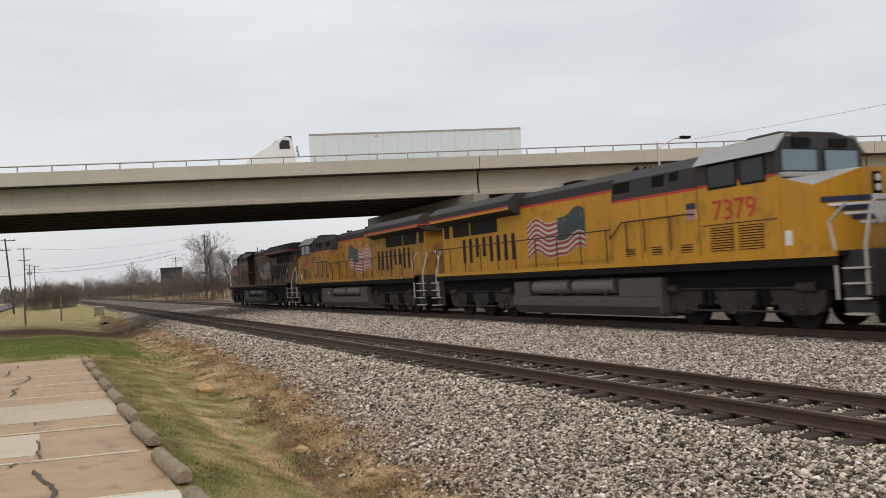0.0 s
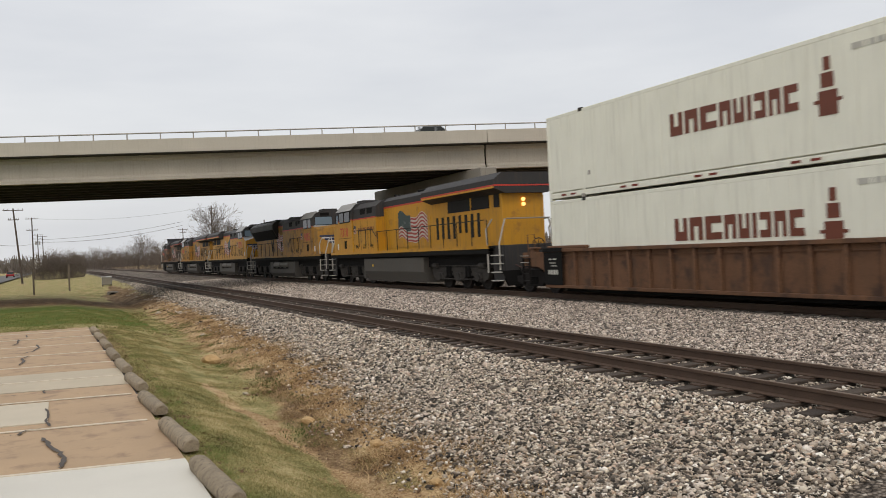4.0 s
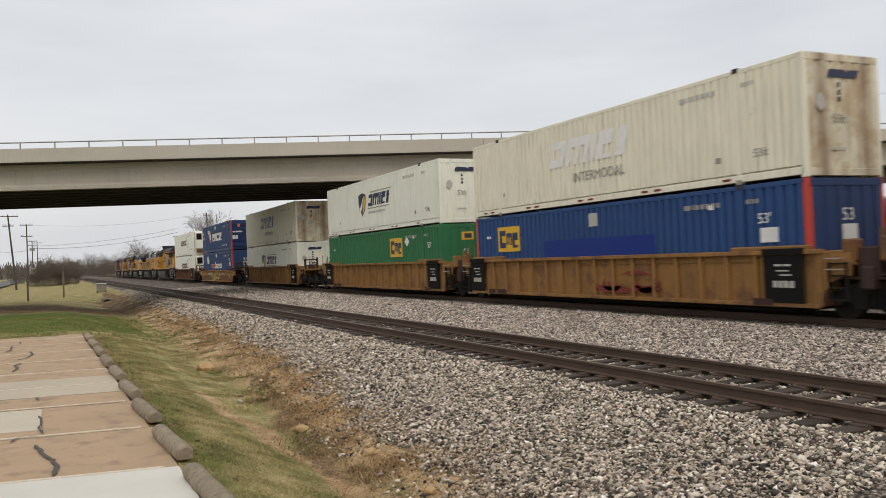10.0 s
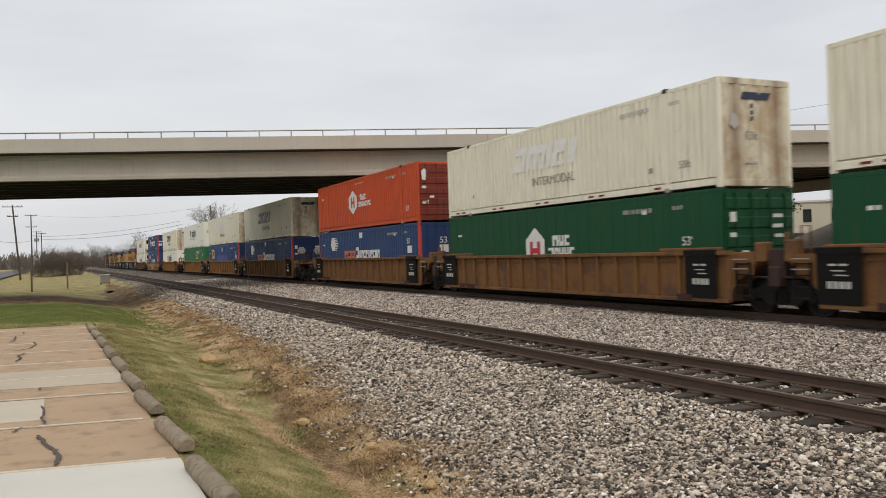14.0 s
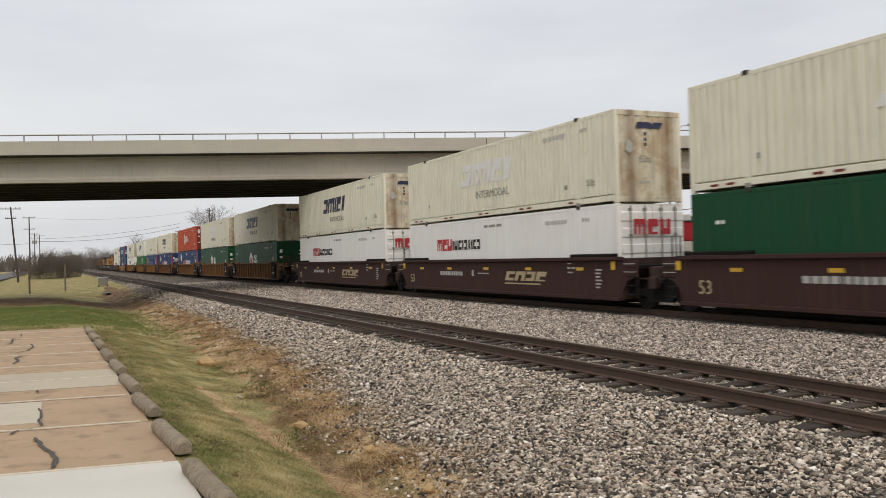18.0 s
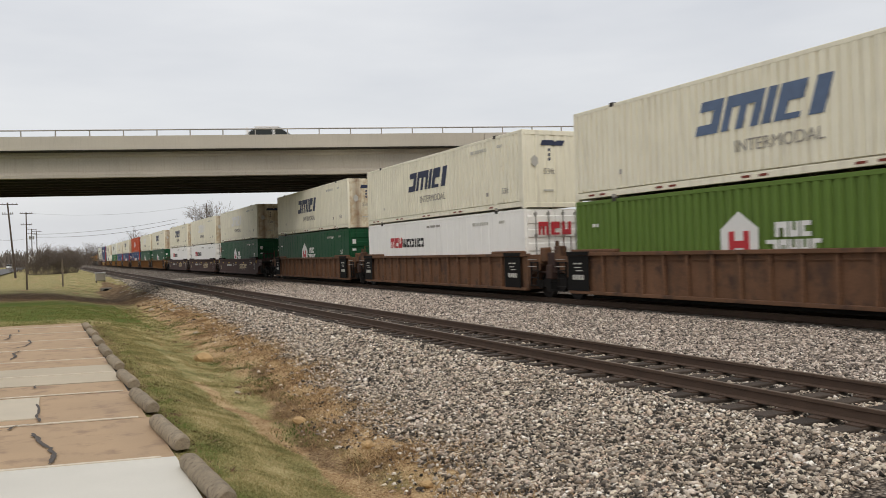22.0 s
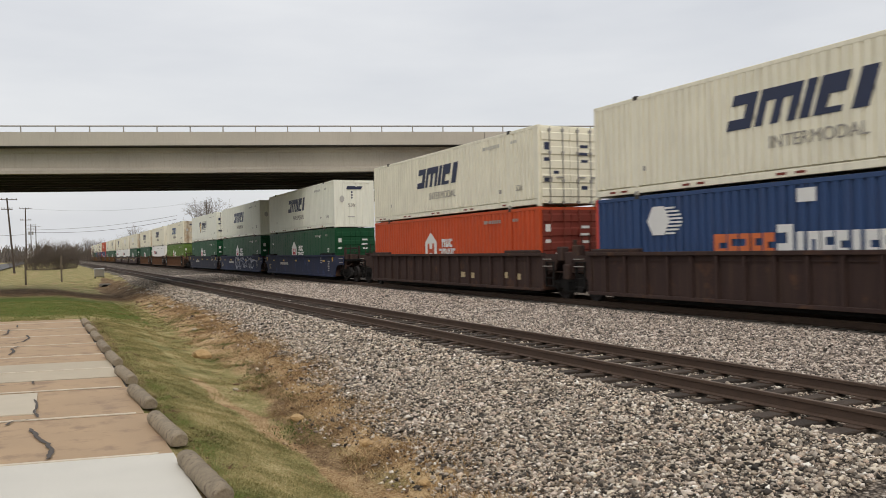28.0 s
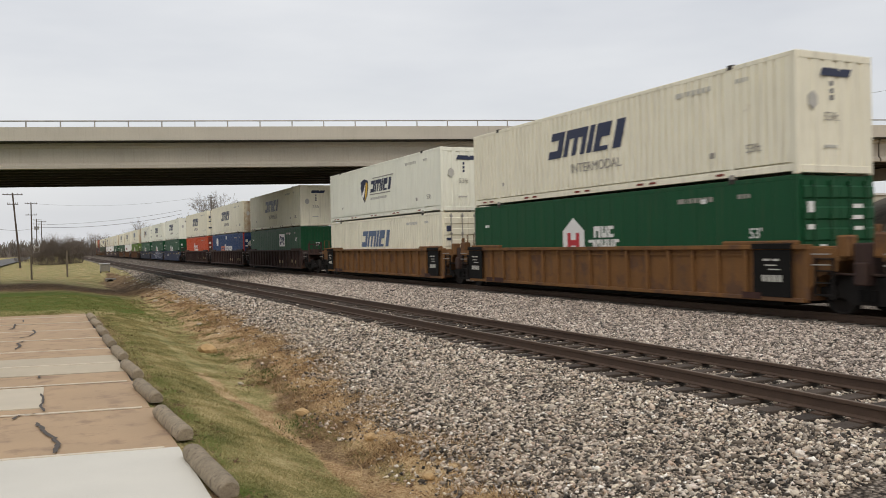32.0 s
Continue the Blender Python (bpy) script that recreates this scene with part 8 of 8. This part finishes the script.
# road with its verge, left of the field
bm = bmesh.new()
prism(bm, [(-16.5, -0.47), (-8.6, -0.47), (-8.6, -0.40), (-16.5, -0.40)], "y", 70, 900)
tagged(part("road", bm, MAT["asphalt"], None), "grey asphalt road running beside the line", "road", kind="structure")


def sign_post(x, y, tall, label):
    t = thing("marker_post", label, "post", (x, y, ground_z(x, y)))
    part("post", blk(-0.08, -0.06, -0.1, 0.08, 0.06, tall, 0.01), MAT["post_wood"], t)
    return t


sign_post(-1.97, 84.0, 2.3, "thin weathered wooden marker post in the field")
sign_post(1.08, 89.5, 2.6, "weathered wooden marker post beside the ditch")


def utility_pole(x, y, tall, label, arms=((0.25, 2.6),), box_on=False, lean=0.0):
    t = thing("utility_pole", label, "utility pole", (x, y, ground_z(x, y)), "utility poles")
    part("pole", rod(bmesh.new(), (0, 0, -0.3), (lean, 0, tall), 0.17, 10, 0.11), MAT["pole"], t, "dark wooden pole")
    for drop, wide in arms:
        arm = part("crossarm", blk(lean - wide / 2, -0.06, tall - drop - 0.12, lean + wide / 2, 0.06, tall - drop, 0.01), MAT["pole"], t)
        for k in (-0.45, -0.25, 0.25, 0.45):
            part("insulator", rod(bmesh.new(), (lean + wide * k, 0, tall - drop), (lean + wide * k, 0, tall - drop + 0.22), 0.05, 8), MAT["galv"], arm)
    if box_on:
        for s in (-0.45, 0.45):
            part("transformer", rod(bmesh.new(), (lean + s, 0, tall - 3.2), (lean + s, 0, tall - 2.2), 0.25, 12), MAT["galv"], t, "grey transformer can")
    return t


utility_pole(*at_angle(-1.95, 150), 12.3, "dark wooden utility pole beside the road", ((0.25, 3.0), (1.8, 1.6)), lean=-0.9)
utility_pole(*at_angle(-1.28, 195), 13.2, "weathered wooden utility pole with two crossarms", ((0.2, 2.4), (2.6, 2.2)))
utility_pole(*at_angle(-1.0, 275), 12.6, "wooden utility pole with transformer cans", ((0.2, 2.8), (1.4, 2.8)), True)
utility_pole(*at_angle(-0.72, 285), 12.4, "wooden utility pole beside another", ((0.2, 2.8),))
utility_pole(*at_angle(9.65, 172), 13.2, "wooden utility pole among bare trees", ((0.5, 1.4),))
utility_pole(*at_angle(7.75, 262), 12.0, "wooden utility pole with a wide crossarm", ((0.3, 3.0), (1.2, 2.0)))
utility_pole(*at_angle(13.1, 190), 10.5, "plain wooden utility pole beyond the line", ())


def cable(a, b, sag, r, label):
    pts = []
    for k in range(17):
        f = k / 16
        pts.append((a[0] + (b[0] - a[0]) * f, a[1] + (b[1] - a[1]) * f, a[2] + (b[2] - a[2]) * f - sag * 4 * f * (1 - f)))
    return solo("cable", tube(bmesh.new(), pts, r, 5), MAT["wire"], label, "cable", "overhead cables")


def spot(az, el, dist):
    x, y = at_angle(az, dist)
    return x, y, 1.8 + dist * math.tan(radians(el))


cable(spot(-1.0, 1.75, 275), spot(7.75, 2.62, 262), 1.0, 0.035, "black cable spanning the line")
cable(spot(-1.0, 1.60, 275), spot(7.75, 2.38, 262), 1.4, 0.045, "black cable spanning the line")
cable(spot(-1.28, 3.1, 195), spot(9.65, 3.6, 172), 1.2, 0.014, "thin cable spanning the line")
cable(spot(-3.4, 1.55, 150), spot(-1.0, 1.6, 275), 0.6, 0.03, "black cable along the road")
cable(spot(36.5, 2.35, 100), spot(47.0, 3.05, 62), 0.2, 0.03, "black cable under the overpass")
cable(spot(43.4, 8.05, 48.6), spot(62.0, 9.4, 40), 0.15, 0.007, "thin cable to the street lamp")

# signal cabinet and culvert
cab = thing("signal_cabinet", "small grey cabinet with a pale lid beside the siding", "cabinet", (4.82, 95.0, ground_z(4.82, 95.0)))
body = part("body", blk(-0.48, -0.4, 0.14, 0.48, 0.4, 0.92, 0.04), MAT["galv"], cab)
part("door", blk(-0.40, -0.43, 0.2, 0.40, -0.395, 0.84, 0.01), MAT["bridge_dark"], body, "dark grey door")
part("roof", blk(-0.54, -0.46, 0.92, 0.54, 0.46, 1.02, 0.03), MAT["lamp_steel"], cab, "pale overhanging lid")
for x in (-0.42, 0.42):
    for y in (-0.32, 0.32):
        part("leg", blk(x - 0.05, y - 0.05, -0.2, x + 0.05, y + 0.05, 0.16), MAT["pole"], cab)
cul = thing("culvert", "dark concrete culvert mouth at the ditch's end", "culvert", (4.75, 84.0, -1.42), kind="structure")
bm = blk(-0.5, 0.0, -0.4, 0.5, 0.3, 0.62, 0.06)
part("headwall", bm, MAT["bridge_dark"], cul)
bm = bmesh.new()
rod(bm, (0, -0.1, 0.12), (0, 0.05, 0.12), 0.4, 20)
part("pipe_mouth", bm, MAT["black"], cul, "black pipe mouth")

# street lamp before the overpass
lx, ly0 = at_angle(41.35, 48.0)
lamp = thing("street_lamp", "tall pale steel street lamp with one curved arm", "street lamp", (lx, ly0, -0.6))
part("pole", rod(bmesh.new(), (0, 0, 0), (-0.35, 0, 9.15), 0.11, 12, 0.06), MAT["lamp_steel"], lamp, "pale tapering pole")
part("base", rod(bmesh.new(), (0, 0, -0.2), (0, 0, 0.35), 0.3, 12), MAT["bridge_dark"], lamp)
part("arm", tube(bmesh.new(), [(-0.33, 0, 8.75), (0.1, -0.05, 9.05), (0.7, -0.2, 9.35), (1.2, -0.3, 9.42)], 0.035), MAT["lamp_steel"], lamp)
part("lamp_head", blk(1.1, -0.5, 9.36, 1.75, -0.12, 9.5, 0.04), MAT["black"], lamp, "dark lamp head")


# shops across the line
def store(name, label, x, y, turn, parts_of):
    t = thing(name, label, "building", (x, y, -0.35))
    t.rotation_euler = (0, 0, radians(turn))
    for piece, dims, m, text in parts_of:
        part(piece, blk(*dims, 0.02), MAT[m], t, text)
    return t


sx, sy = at_angle(40.4, 92)
red_store = store("restaurant", "red and white roadside restaurant with a low roof", sx, sy, -30, [
    ("wall", (-7.5, 0, 0, 4.0, 9, 3.2), "store_red", "red shop wall"), ("fascia", (-7.7, -0.4, 3.0, 4.2, 9.2, 5.0), "store_red", "red fascia with dark letters"),
    ("roof", (-7.8, -0.5, 5.0, 4.3, 9.3, 5.15), "store_dark", ""), ("wall", (-1.5, -0.35, 1.1, 4.05, 0.0, 2.9), "store_white", "white wall panel"),
    ("base_wall", (-1.5, -0.4, 0, 4.1, 0.0, 1.1), "store_red", "red base wall"), ("window", (-7.0, -0.06, 0.9, -2.0, 0.0, 2.8), "store_glass", "dark shop window"),
    ("rooftop_unit", (2.2, 2.0, 5.1, 3.9, 3.6, 5.9), "store_white", "white rooftop unit")])
for k in range(6):
    part("mullion", blk(-7.0 + k, -0.1, 0.9, -6.92 + k, 0.0, 2.8), MAT["store_red"], red_store)
for k in range(8):
    part("letter_block", blk(-4.6 + k * 0.62, -0.46, 3.55, -4.15 + k * 0.62, -0.4, 4.3), MAT["mark_brown"], red_store)
part("round_mark", rod(bmesh.new(), (-5.6, -0.48, 3.85), (-5.6, -0.4, 3.85), 0.6, 20), MAT["mark_white"], red_store)
for k, m in enumerate(("mark_yellow", "mark_white")):
    part("poster", blk(-5.6 + k * 1.2, -0.1, 1.5, -4.9 + k * 1.2, -0.05, 2.3), MAT[m], red_store)
sx, sy = at_angle(37.1, 88)
sign = thing("pole_sign", "white oval roadside sign on a steel pole", "sign", (sx, sy, -0.4))
part("pole", rod(bmesh.new(), (0, 0, 0), (0, 0, 5.0), 0.14, 10), MAT["galv"], sign)
bm = bmesh.new()
prism(bm, [(1.9 * math.cos(a * math.pi / 12), 6.1 + 0.85 * math.sin(a * math.pi / 12)) for a in range(24)], "y", -0.15, 0.15)
part("board", bm, MAT["store_white"], sign, "white oval board")
letters("CHICKEN", 0.72, sign, MAT["mark_navy"], Matrix(((1, 0, 0, -1.55), (0, 0, -1, -0.17), (0, 1, 0, 5.68), (0, 0, 0, 1))))
part("letter_block", blk(-0.9, -0.2, 6.4, 0.9, -0.15, 6.7), MAT["green"], sign)
part("lower_board", blk(-1.0, -0.1, 3.6, 1.0, 0.1, 4.8), MAT["store_white"], sign)
sx, sy = at_angle(50.0, 105)
cream = store("office_building", "cream two-storey building with small dark windows", sx, sy, -42, [
    ("wall", (-9, 0, 0, 14, 12, 6.6), "store_cream", "cream wall"), ("roof", (-9.2, -0.2, 6.6, 14.2, 12.2, 6.85), "store_white", ""),
])
for k in range(7):
    for z in (1.2, 4.3):
        w = part("window", blk(-7.5 + k * 3.1, -0.06, z, -6.6 + k * 3.1, 0.02, z + 1.5), MAT["store_glass"], cream)
sx, sy = at_angle(44.6, 118)
store("warehouse", "cream low building behind the trees", sx, sy, -36, [("wall", (-4, 0, 0, 12, 10, 6.3), "store_cream", "cream wall"), ("roof", (-4.2, -0.2, 6.3, 12.2, 10.2, 6.5), "store_dark", "")])
sx, sy = at_angle(44.2, 97)
store("shed", "grey flat-roofed shed beside the restaurant", sx, sy, -34, [("wall", (-3, 0, 0, 9, 6, 3.0), "bridge_dark", ""), ("roof", (-3.4, -0.5, 3.0, 9.4, 6.4, 3.5), "store_white", "pale flat roof")])
sx, sy = at_angle(45.4, 84)
store("storage_box", "faded red and white storage box", sx, sy, -36, [("body", (-1.5, 0, 0.2, 1.6, 2.2, 2.6), "pink", ""), ("band", (-1.52, -0.02, 0.2, 1.62, 2.22, 0.9), "store_red", "")])
for az in (43.7, 44.05, 44.5):
    cx, cy = at_angle(az, 80)
    cone = thing("traffic_barrel", "orange traffic barrel with white bands", "barrel", (cx, cy, -0.35), "traffic barrels")
    part("body", rod(bmesh.new(), (0, 0, 0), (0, 0, 1.1), 0.28, 14, 0.22), MAT["orange"], cone)
    part("band", rod(bmesh.new(), (0, 0, 0.55), (0, 0, 0.7), 0.262, 14, 0.255), MAT["mark_white"], cone)
dx, dy = at_angle(7.4, 300)
store("dark_shed", "dark metal building behind the scrub", dx, dy, -8, [("wall", (-3.4, 0, 0, 3.8, 9, 9.6), "store_dark", ""), ("roof", (-3.6, -0.2, 9.6, 4.0, 9.2, 9.95), "store_dark", "")])
dx, dy = at_angle(-1.05, 240)
road_sign = thing("road_sign", "white rectangular road sign on a post", "sign", (dx, dy, -0.4))
part("post", rod(bmesh.new(), (0, 0, 0), (0, 0, 3.0), 0.06, 8), MAT["galv"], road_sign)
part("board", blk(-0.9, -0.06, 2.0, 0.9, -0.02, 3.9), MAT["mark_white"], road_sign)


# evergreen oak by the shops
def leafy_tree(az, dist, tall, wide, seed, label):
    x, y = at_angle(az, dist)
    r = random.Random(seed)
    q = np.random.default_rng(seed)
    t = thing("tree", label, "tree", (x, y, -0.4))
    segs = [(Vector((0, 0, -0.2)), Vector((0.1, 0, tall * 0.44)), 0.24, 0.17)]
    tips = []
    for _ in range(13):
        d = Vector((r.gauss(0, 0.9), r.gauss(0, 0.9), 0.8)).normalized()
        b = segs[0][1] + d * tall * r.uniform(0.25, 0.42)
        segs.append((segs[0][1], b, 0.12, 0.05))
        tips.append(b)
        for _ in range(3):
            c = b + Vector((r.gauss(0, 0.7), r.gauss(0, 0.7), r.gauss(0.2, 0.4))) * tall * 0.12
            segs.append((b, c, 0.05, 0.02))
            tips.append(c)
    part("trunk", seg_mesh(segs, "trunk", 6), MAT["bark"], t, "grey-brown trunk and limbs")
    pts = []
    for c in tips:
        c.x *= wide / tall * 1.3
        n = 150
        p = q.normal(size=(n, 3)) * np.array([0.75, 0.75, 0.5]) * tall * 0.085 + np.array(c)
        pts.append(p)
    p = np.concatenate(pts)
    n = len(p)
    a, b = q.normal(size=(n, 3)), q.normal(size=(n, 3))
    a /= np.linalg.norm(a, axis=1)[:, None]
    b -= (a * b).sum(1)[:, None] * a
    b /= np.linalg.norm(b, axis=1)[:, None]
    s = q.uniform(0.10, 0.22, (n, 1))
    v = np.stack([p - a * s, p - b * s * 0.6, p + a * s, p + b * s * 0.6], 1).reshape(-1, 3)
    part("crown", raw_mesh("crown", v, np.arange(4 * n).reshape(-1, 4)), MAT["leaf"], t, "dark green leaf clumps with gaps")
    return t


leafy_tree(46.15, 88, 8.4, 5.6, 8, "dark green evergreen oak beside the shops")
leafy_tree(38.6, 130, 6.6, 7, 7, "green tree behind the restaurant")


# ---- vehicles ----
def wheels(t, spots, r, wide):
    me = rod(bmesh.new(), (-wide / 2, 0, 0), (wide / 2, 0, 0), r, 18)
    me = mesh_of(me, "tyre")
    hub = mesh_of(rod(bmesh.new(), (-wide / 2 - 0.01, 0, 0), (wide / 2 + 0.01, 0, 0), r * 0.55, 14), "rim")
    for x, y in spots:
        w = part("wheel", me, MAT["tyre"], t, at=(x, y, r))
        part("rim", hub, MAT["galv"], w)


def motor_car(label, paint, shape, category="car"):
    """A car with its nose to +y; shape: 'sedan', 'suv' or 'pickup'."""
    t = thing(category, label, category)
    tall = {"sedan": 1.45, "suv": 1.78, "pickup": 1.85, "crossover": 1.62}[shape]
    waist = tall * 0.56
    bm = bmesh.new()
    prism(bm, [(-2.3, 0.3), (2.3, 0.3), (2.35, 0.6), (2.2, waist * 0.86), (1.1, waist), (-2.2, waist), (-2.35, 0.7)], "x", -0.9, 0.9)
    bmesh.ops.bevel(bm, geom=bm.edges[:], offset=0.06, segments=2, affect="EDGES")
    part("body", bm, MAT[paint], t, smooth=False)
    roof = {"sedan": [(-1.5, waist), (1.15, waist), (0.35, tall), (-0.85, tall)], "suv": [(-2.2, waist), (1.2, waist), (0.5, tall), (-2.0, tall)],
            "crossover": [(-2.1, waist), (1.4, waist), (0.35, tall), (-1.2, tall)],
            "pickup": [(-0.5, waist), (1.2, waist), (0.6, tall), (-0.4, tall)]}[shape]
    bm = bmesh.new()
    prism(bm, roof, "x", -0.78, 0.78)
    part("window_band", bm, MAT["store_glass"], t, "dark car windows")
    part("roof", blk(-0.80, min(a for a, b in roof if b == tall) - 0.05, tall - 0.10, 0.80, max(a for a, b in roof if b == tall) + 0.05, tall + 0.05, 0.03), MAT[paint], t)
    for s in (-1, 1):
        part("pillar", blk(s * 0.76, roof[0][0] + 0.25, waist, s * 0.80, roof[0][0] + 0.4, tall - 0.05), MAT[paint], t)
        part("pillar", blk(s * 0.76, -0.05, waist, s * 0.80, 0.08, tall - 0.02), MAT[paint], t)
        if shape == "pickup":
            for a, b in ((-0.52, -0.28), (0.12, 0.36)):
                part("pillar", blk(s * 0.76, a, waist, s * 0.81, b, tall - 0.02), MAT[paint], t)
        part("headlight", blk(s * 0.55, 2.2, 0.62, s * 0.85, 2.34, 0.78, 0.02), MAT["mark_white"], t)
        part("tail_light", blk(s * 0.6, -2.36, 0.7, s * 0.85, -2.25, 0.9, 0.02), MAT["mark_red"], t)
    wheels(t, [(s * 0.82, y) for s in (-1, 1) for y in (-1.4, 1.42)], 0.34, 0.22)
    return t


def semi_trailer():
    t = thing("semi_trailer", "long white box trailer behind a white tractor", "trailer")
    part("box", blk(-1.3, -16.15, 1.15, 1.3, 0, 3.62, 0.03), MAT["trailer"], t, "white ribbed box")
    for s in (-1, 1):
        part("top_rail", blk(s * 1.29, -16.15, 3.50, s * 1.32, 0, 3.64), MAT["galv"], t)
        part("bottom_rail", blk(s * 1.29, -16.15, 1.1, s * 1.32, 0, 1.28), MAT["galv"], t)
        for k in range(14):
            part("side_seam", blk(s * 1.298, -1.1 - k * 1.1, 1.3, s * 1.306, -1.08 - k * 1.1, 3.5), MAT["mark_fade"], t)
        part("landing_leg", blk(s * 0.8, -2.6, 0.1, s * 0.9, -2.4, 1.2), MAT["black"], t)
    part("marker_lamp", blk(-1.34, -5.1, 3.3, -1.31, -4.9, 3.36), MAT["mark_red"], t)
    wheels(t, [(s * 1.05, y) for s in (-1, 1) for y in (-13.2, -14.5)], 0.5, 0.5)
    return t


def tractor():
    t = thing("truck_tractor", "white truck tractor with a long sloping hood", "truck")
    bm = bmesh.new()
    prism(bm, [(0.9, 0.8), (4.3, 0.8), (4.45, 1.35), (4.1, 2.0), (3.1, 2.6), (2.4, 2.95), (1.9, 3.32), (1.35, 3.58), (0.95, 3.45), (0.8, 2.6), (0.72, 1.9), (0.7, 0.9)], "x", -1.15, 1.15)
    bmesh.ops.bevel(bm, geom=bm.edges[:], offset=0.07, segments=2, affect="EDGES")
    part("cab", bm, MAT["car_white"], t, "white sloping cab")
    for s in (-1, 1):
        bm = bmesh.new()
        prism(bm, [(1.05, 2.62), (1.85, 2.62), (1.85, 3.04), (1.6, 3.3), (1.1, 3.24)], "x", s * 1.14, s * 1.165)
        part("side_window", bm, MAT["store_glass"], t, "dark side window")
        part("mirror", blk(s * 1.25, 0.5, 2.3, s * 1.36, 0.6, 2.8, 0.03), MAT["black"], t)
        part("headlight", blk(s * 1.10, 3.55, 1.25, s * 1.17, 4.2, 1.55, 0.02), MAT["black"], t, "dark headlight bay")
        part("fuel_tank", rod(bmesh.new(), (s * 0.95, -1.4, 0.75), (s * 0.95, 0.2, 0.75), 0.32, 14), MAT["galv"], t)
    bm = bmesh.new()
    prism(bm, [(2.42, 2.98), (2.38, 2.92), (1.93, 3.28), (1.96, 3.34)], "x", -1.0, 1.0)
    part("windscreen", bm, MAT["store_glass"], t, "dark windscreen")
    part("roof_cap", blk(-0.9, 0.95, 3.42, 0.9, 1.45, 3.64, 0.04), MAT["black"], t, "dark roof cap")
    part("chassis", blk(-0.5, -3.2, 0.7, 0.5, 0.9, 0.95), MAT["black"], t)
    wheels(t, [(s * 1.0, y) for s in (-1, 1) for y in (3.2, -1.6, -2.8)], 0.5, 0.35)
    return t


ROAD_Z = 9.12
ROAD_MOVERS.append((semi_trailer(), -0.7, -16.7, 0.0, 8.3, ROAD_Z, 90))
ROAD_MOVERS.append((tractor(), -1.05, -16.7, 0.0, 8.3, ROAD_Z, 90))
for s, v, t0, label, paint, shape in ((17.5, 21.0, 2.3, "white sedan on the overpass", "car_white", "sedan"), (-14.3, 22.0, 3.0, "grey sedan on the overpass", "car_grey", "sedan"),
                                      (-14.8, 22.7, 21.5, "silver car with dark windows on the overpass", "car_white", "crossover"), (-14.2, 21.0, 25.5, "grey sedan crossing the overpass", "car_grey", "sedan"),
                                      (-12.7, 18.0, 29.5, "white pickup truck with dark windows on the overpass", "car_white", "pickup")):
    ROAD_MOVERS.append((motor_car(label, paint, shape), s, v, t0, 4.4, ROAD_Z, -90))
FAR_MOVERS.append((motor_car("red car on the road beside the line", "car_red", "sedan"), -11.0, 190.0, -0.40, 13.0, 0))
FAR_MOVERS.append((motor_car("white car coming down the road beside the line", "car_white", "suv"), -14.2, 640.0, -0.40, -13.0, 180))
px_, py_ = at_angle(36.9, 74)
parked = motor_car("white pickup truck parked before the restaurant", "car_white", "pickup", "pickup_truck")
parked.matrix_basis = pose(px_, py_, -0.33, 0, 0, 62)
part("load_bed", blk(-0.85, -2.3, 1.0, 0.85, -0.5, 1.12, 0.03), MAT["black"], parked, "dark load bed")


# ---- what moves ----
def travelled(t):
    return 15.15 * t + 0.041 * t * t


def motions():
    for ob, x, u, z, turn in MOVERS:
        rows = []
        for t in range(0, 33, 2):
            y = u + travelled(t)
            rows.append((t, pose(x + line_x(y), y, z, 0, 0, turn - math.degrees(max(0.0, y - BEND) / RADIUS))))
        walk(ob, rows)
    for ob, s, v, t0, off, z, turn in ROAD_MOVERS:
        walk(ob, [(t, BRIDGE @ pose(s + v * (t - t0), off, z, 0, 0, turn)) for t in (0, 8, 16, 24, 32)])
    for ob, x, y, z, v, turn in FAR_MOVERS:
        walk(ob, [(t, pose(x, y + v * t, z, 0, 0, turn)) for t in (0, 16, 32)])


motions()
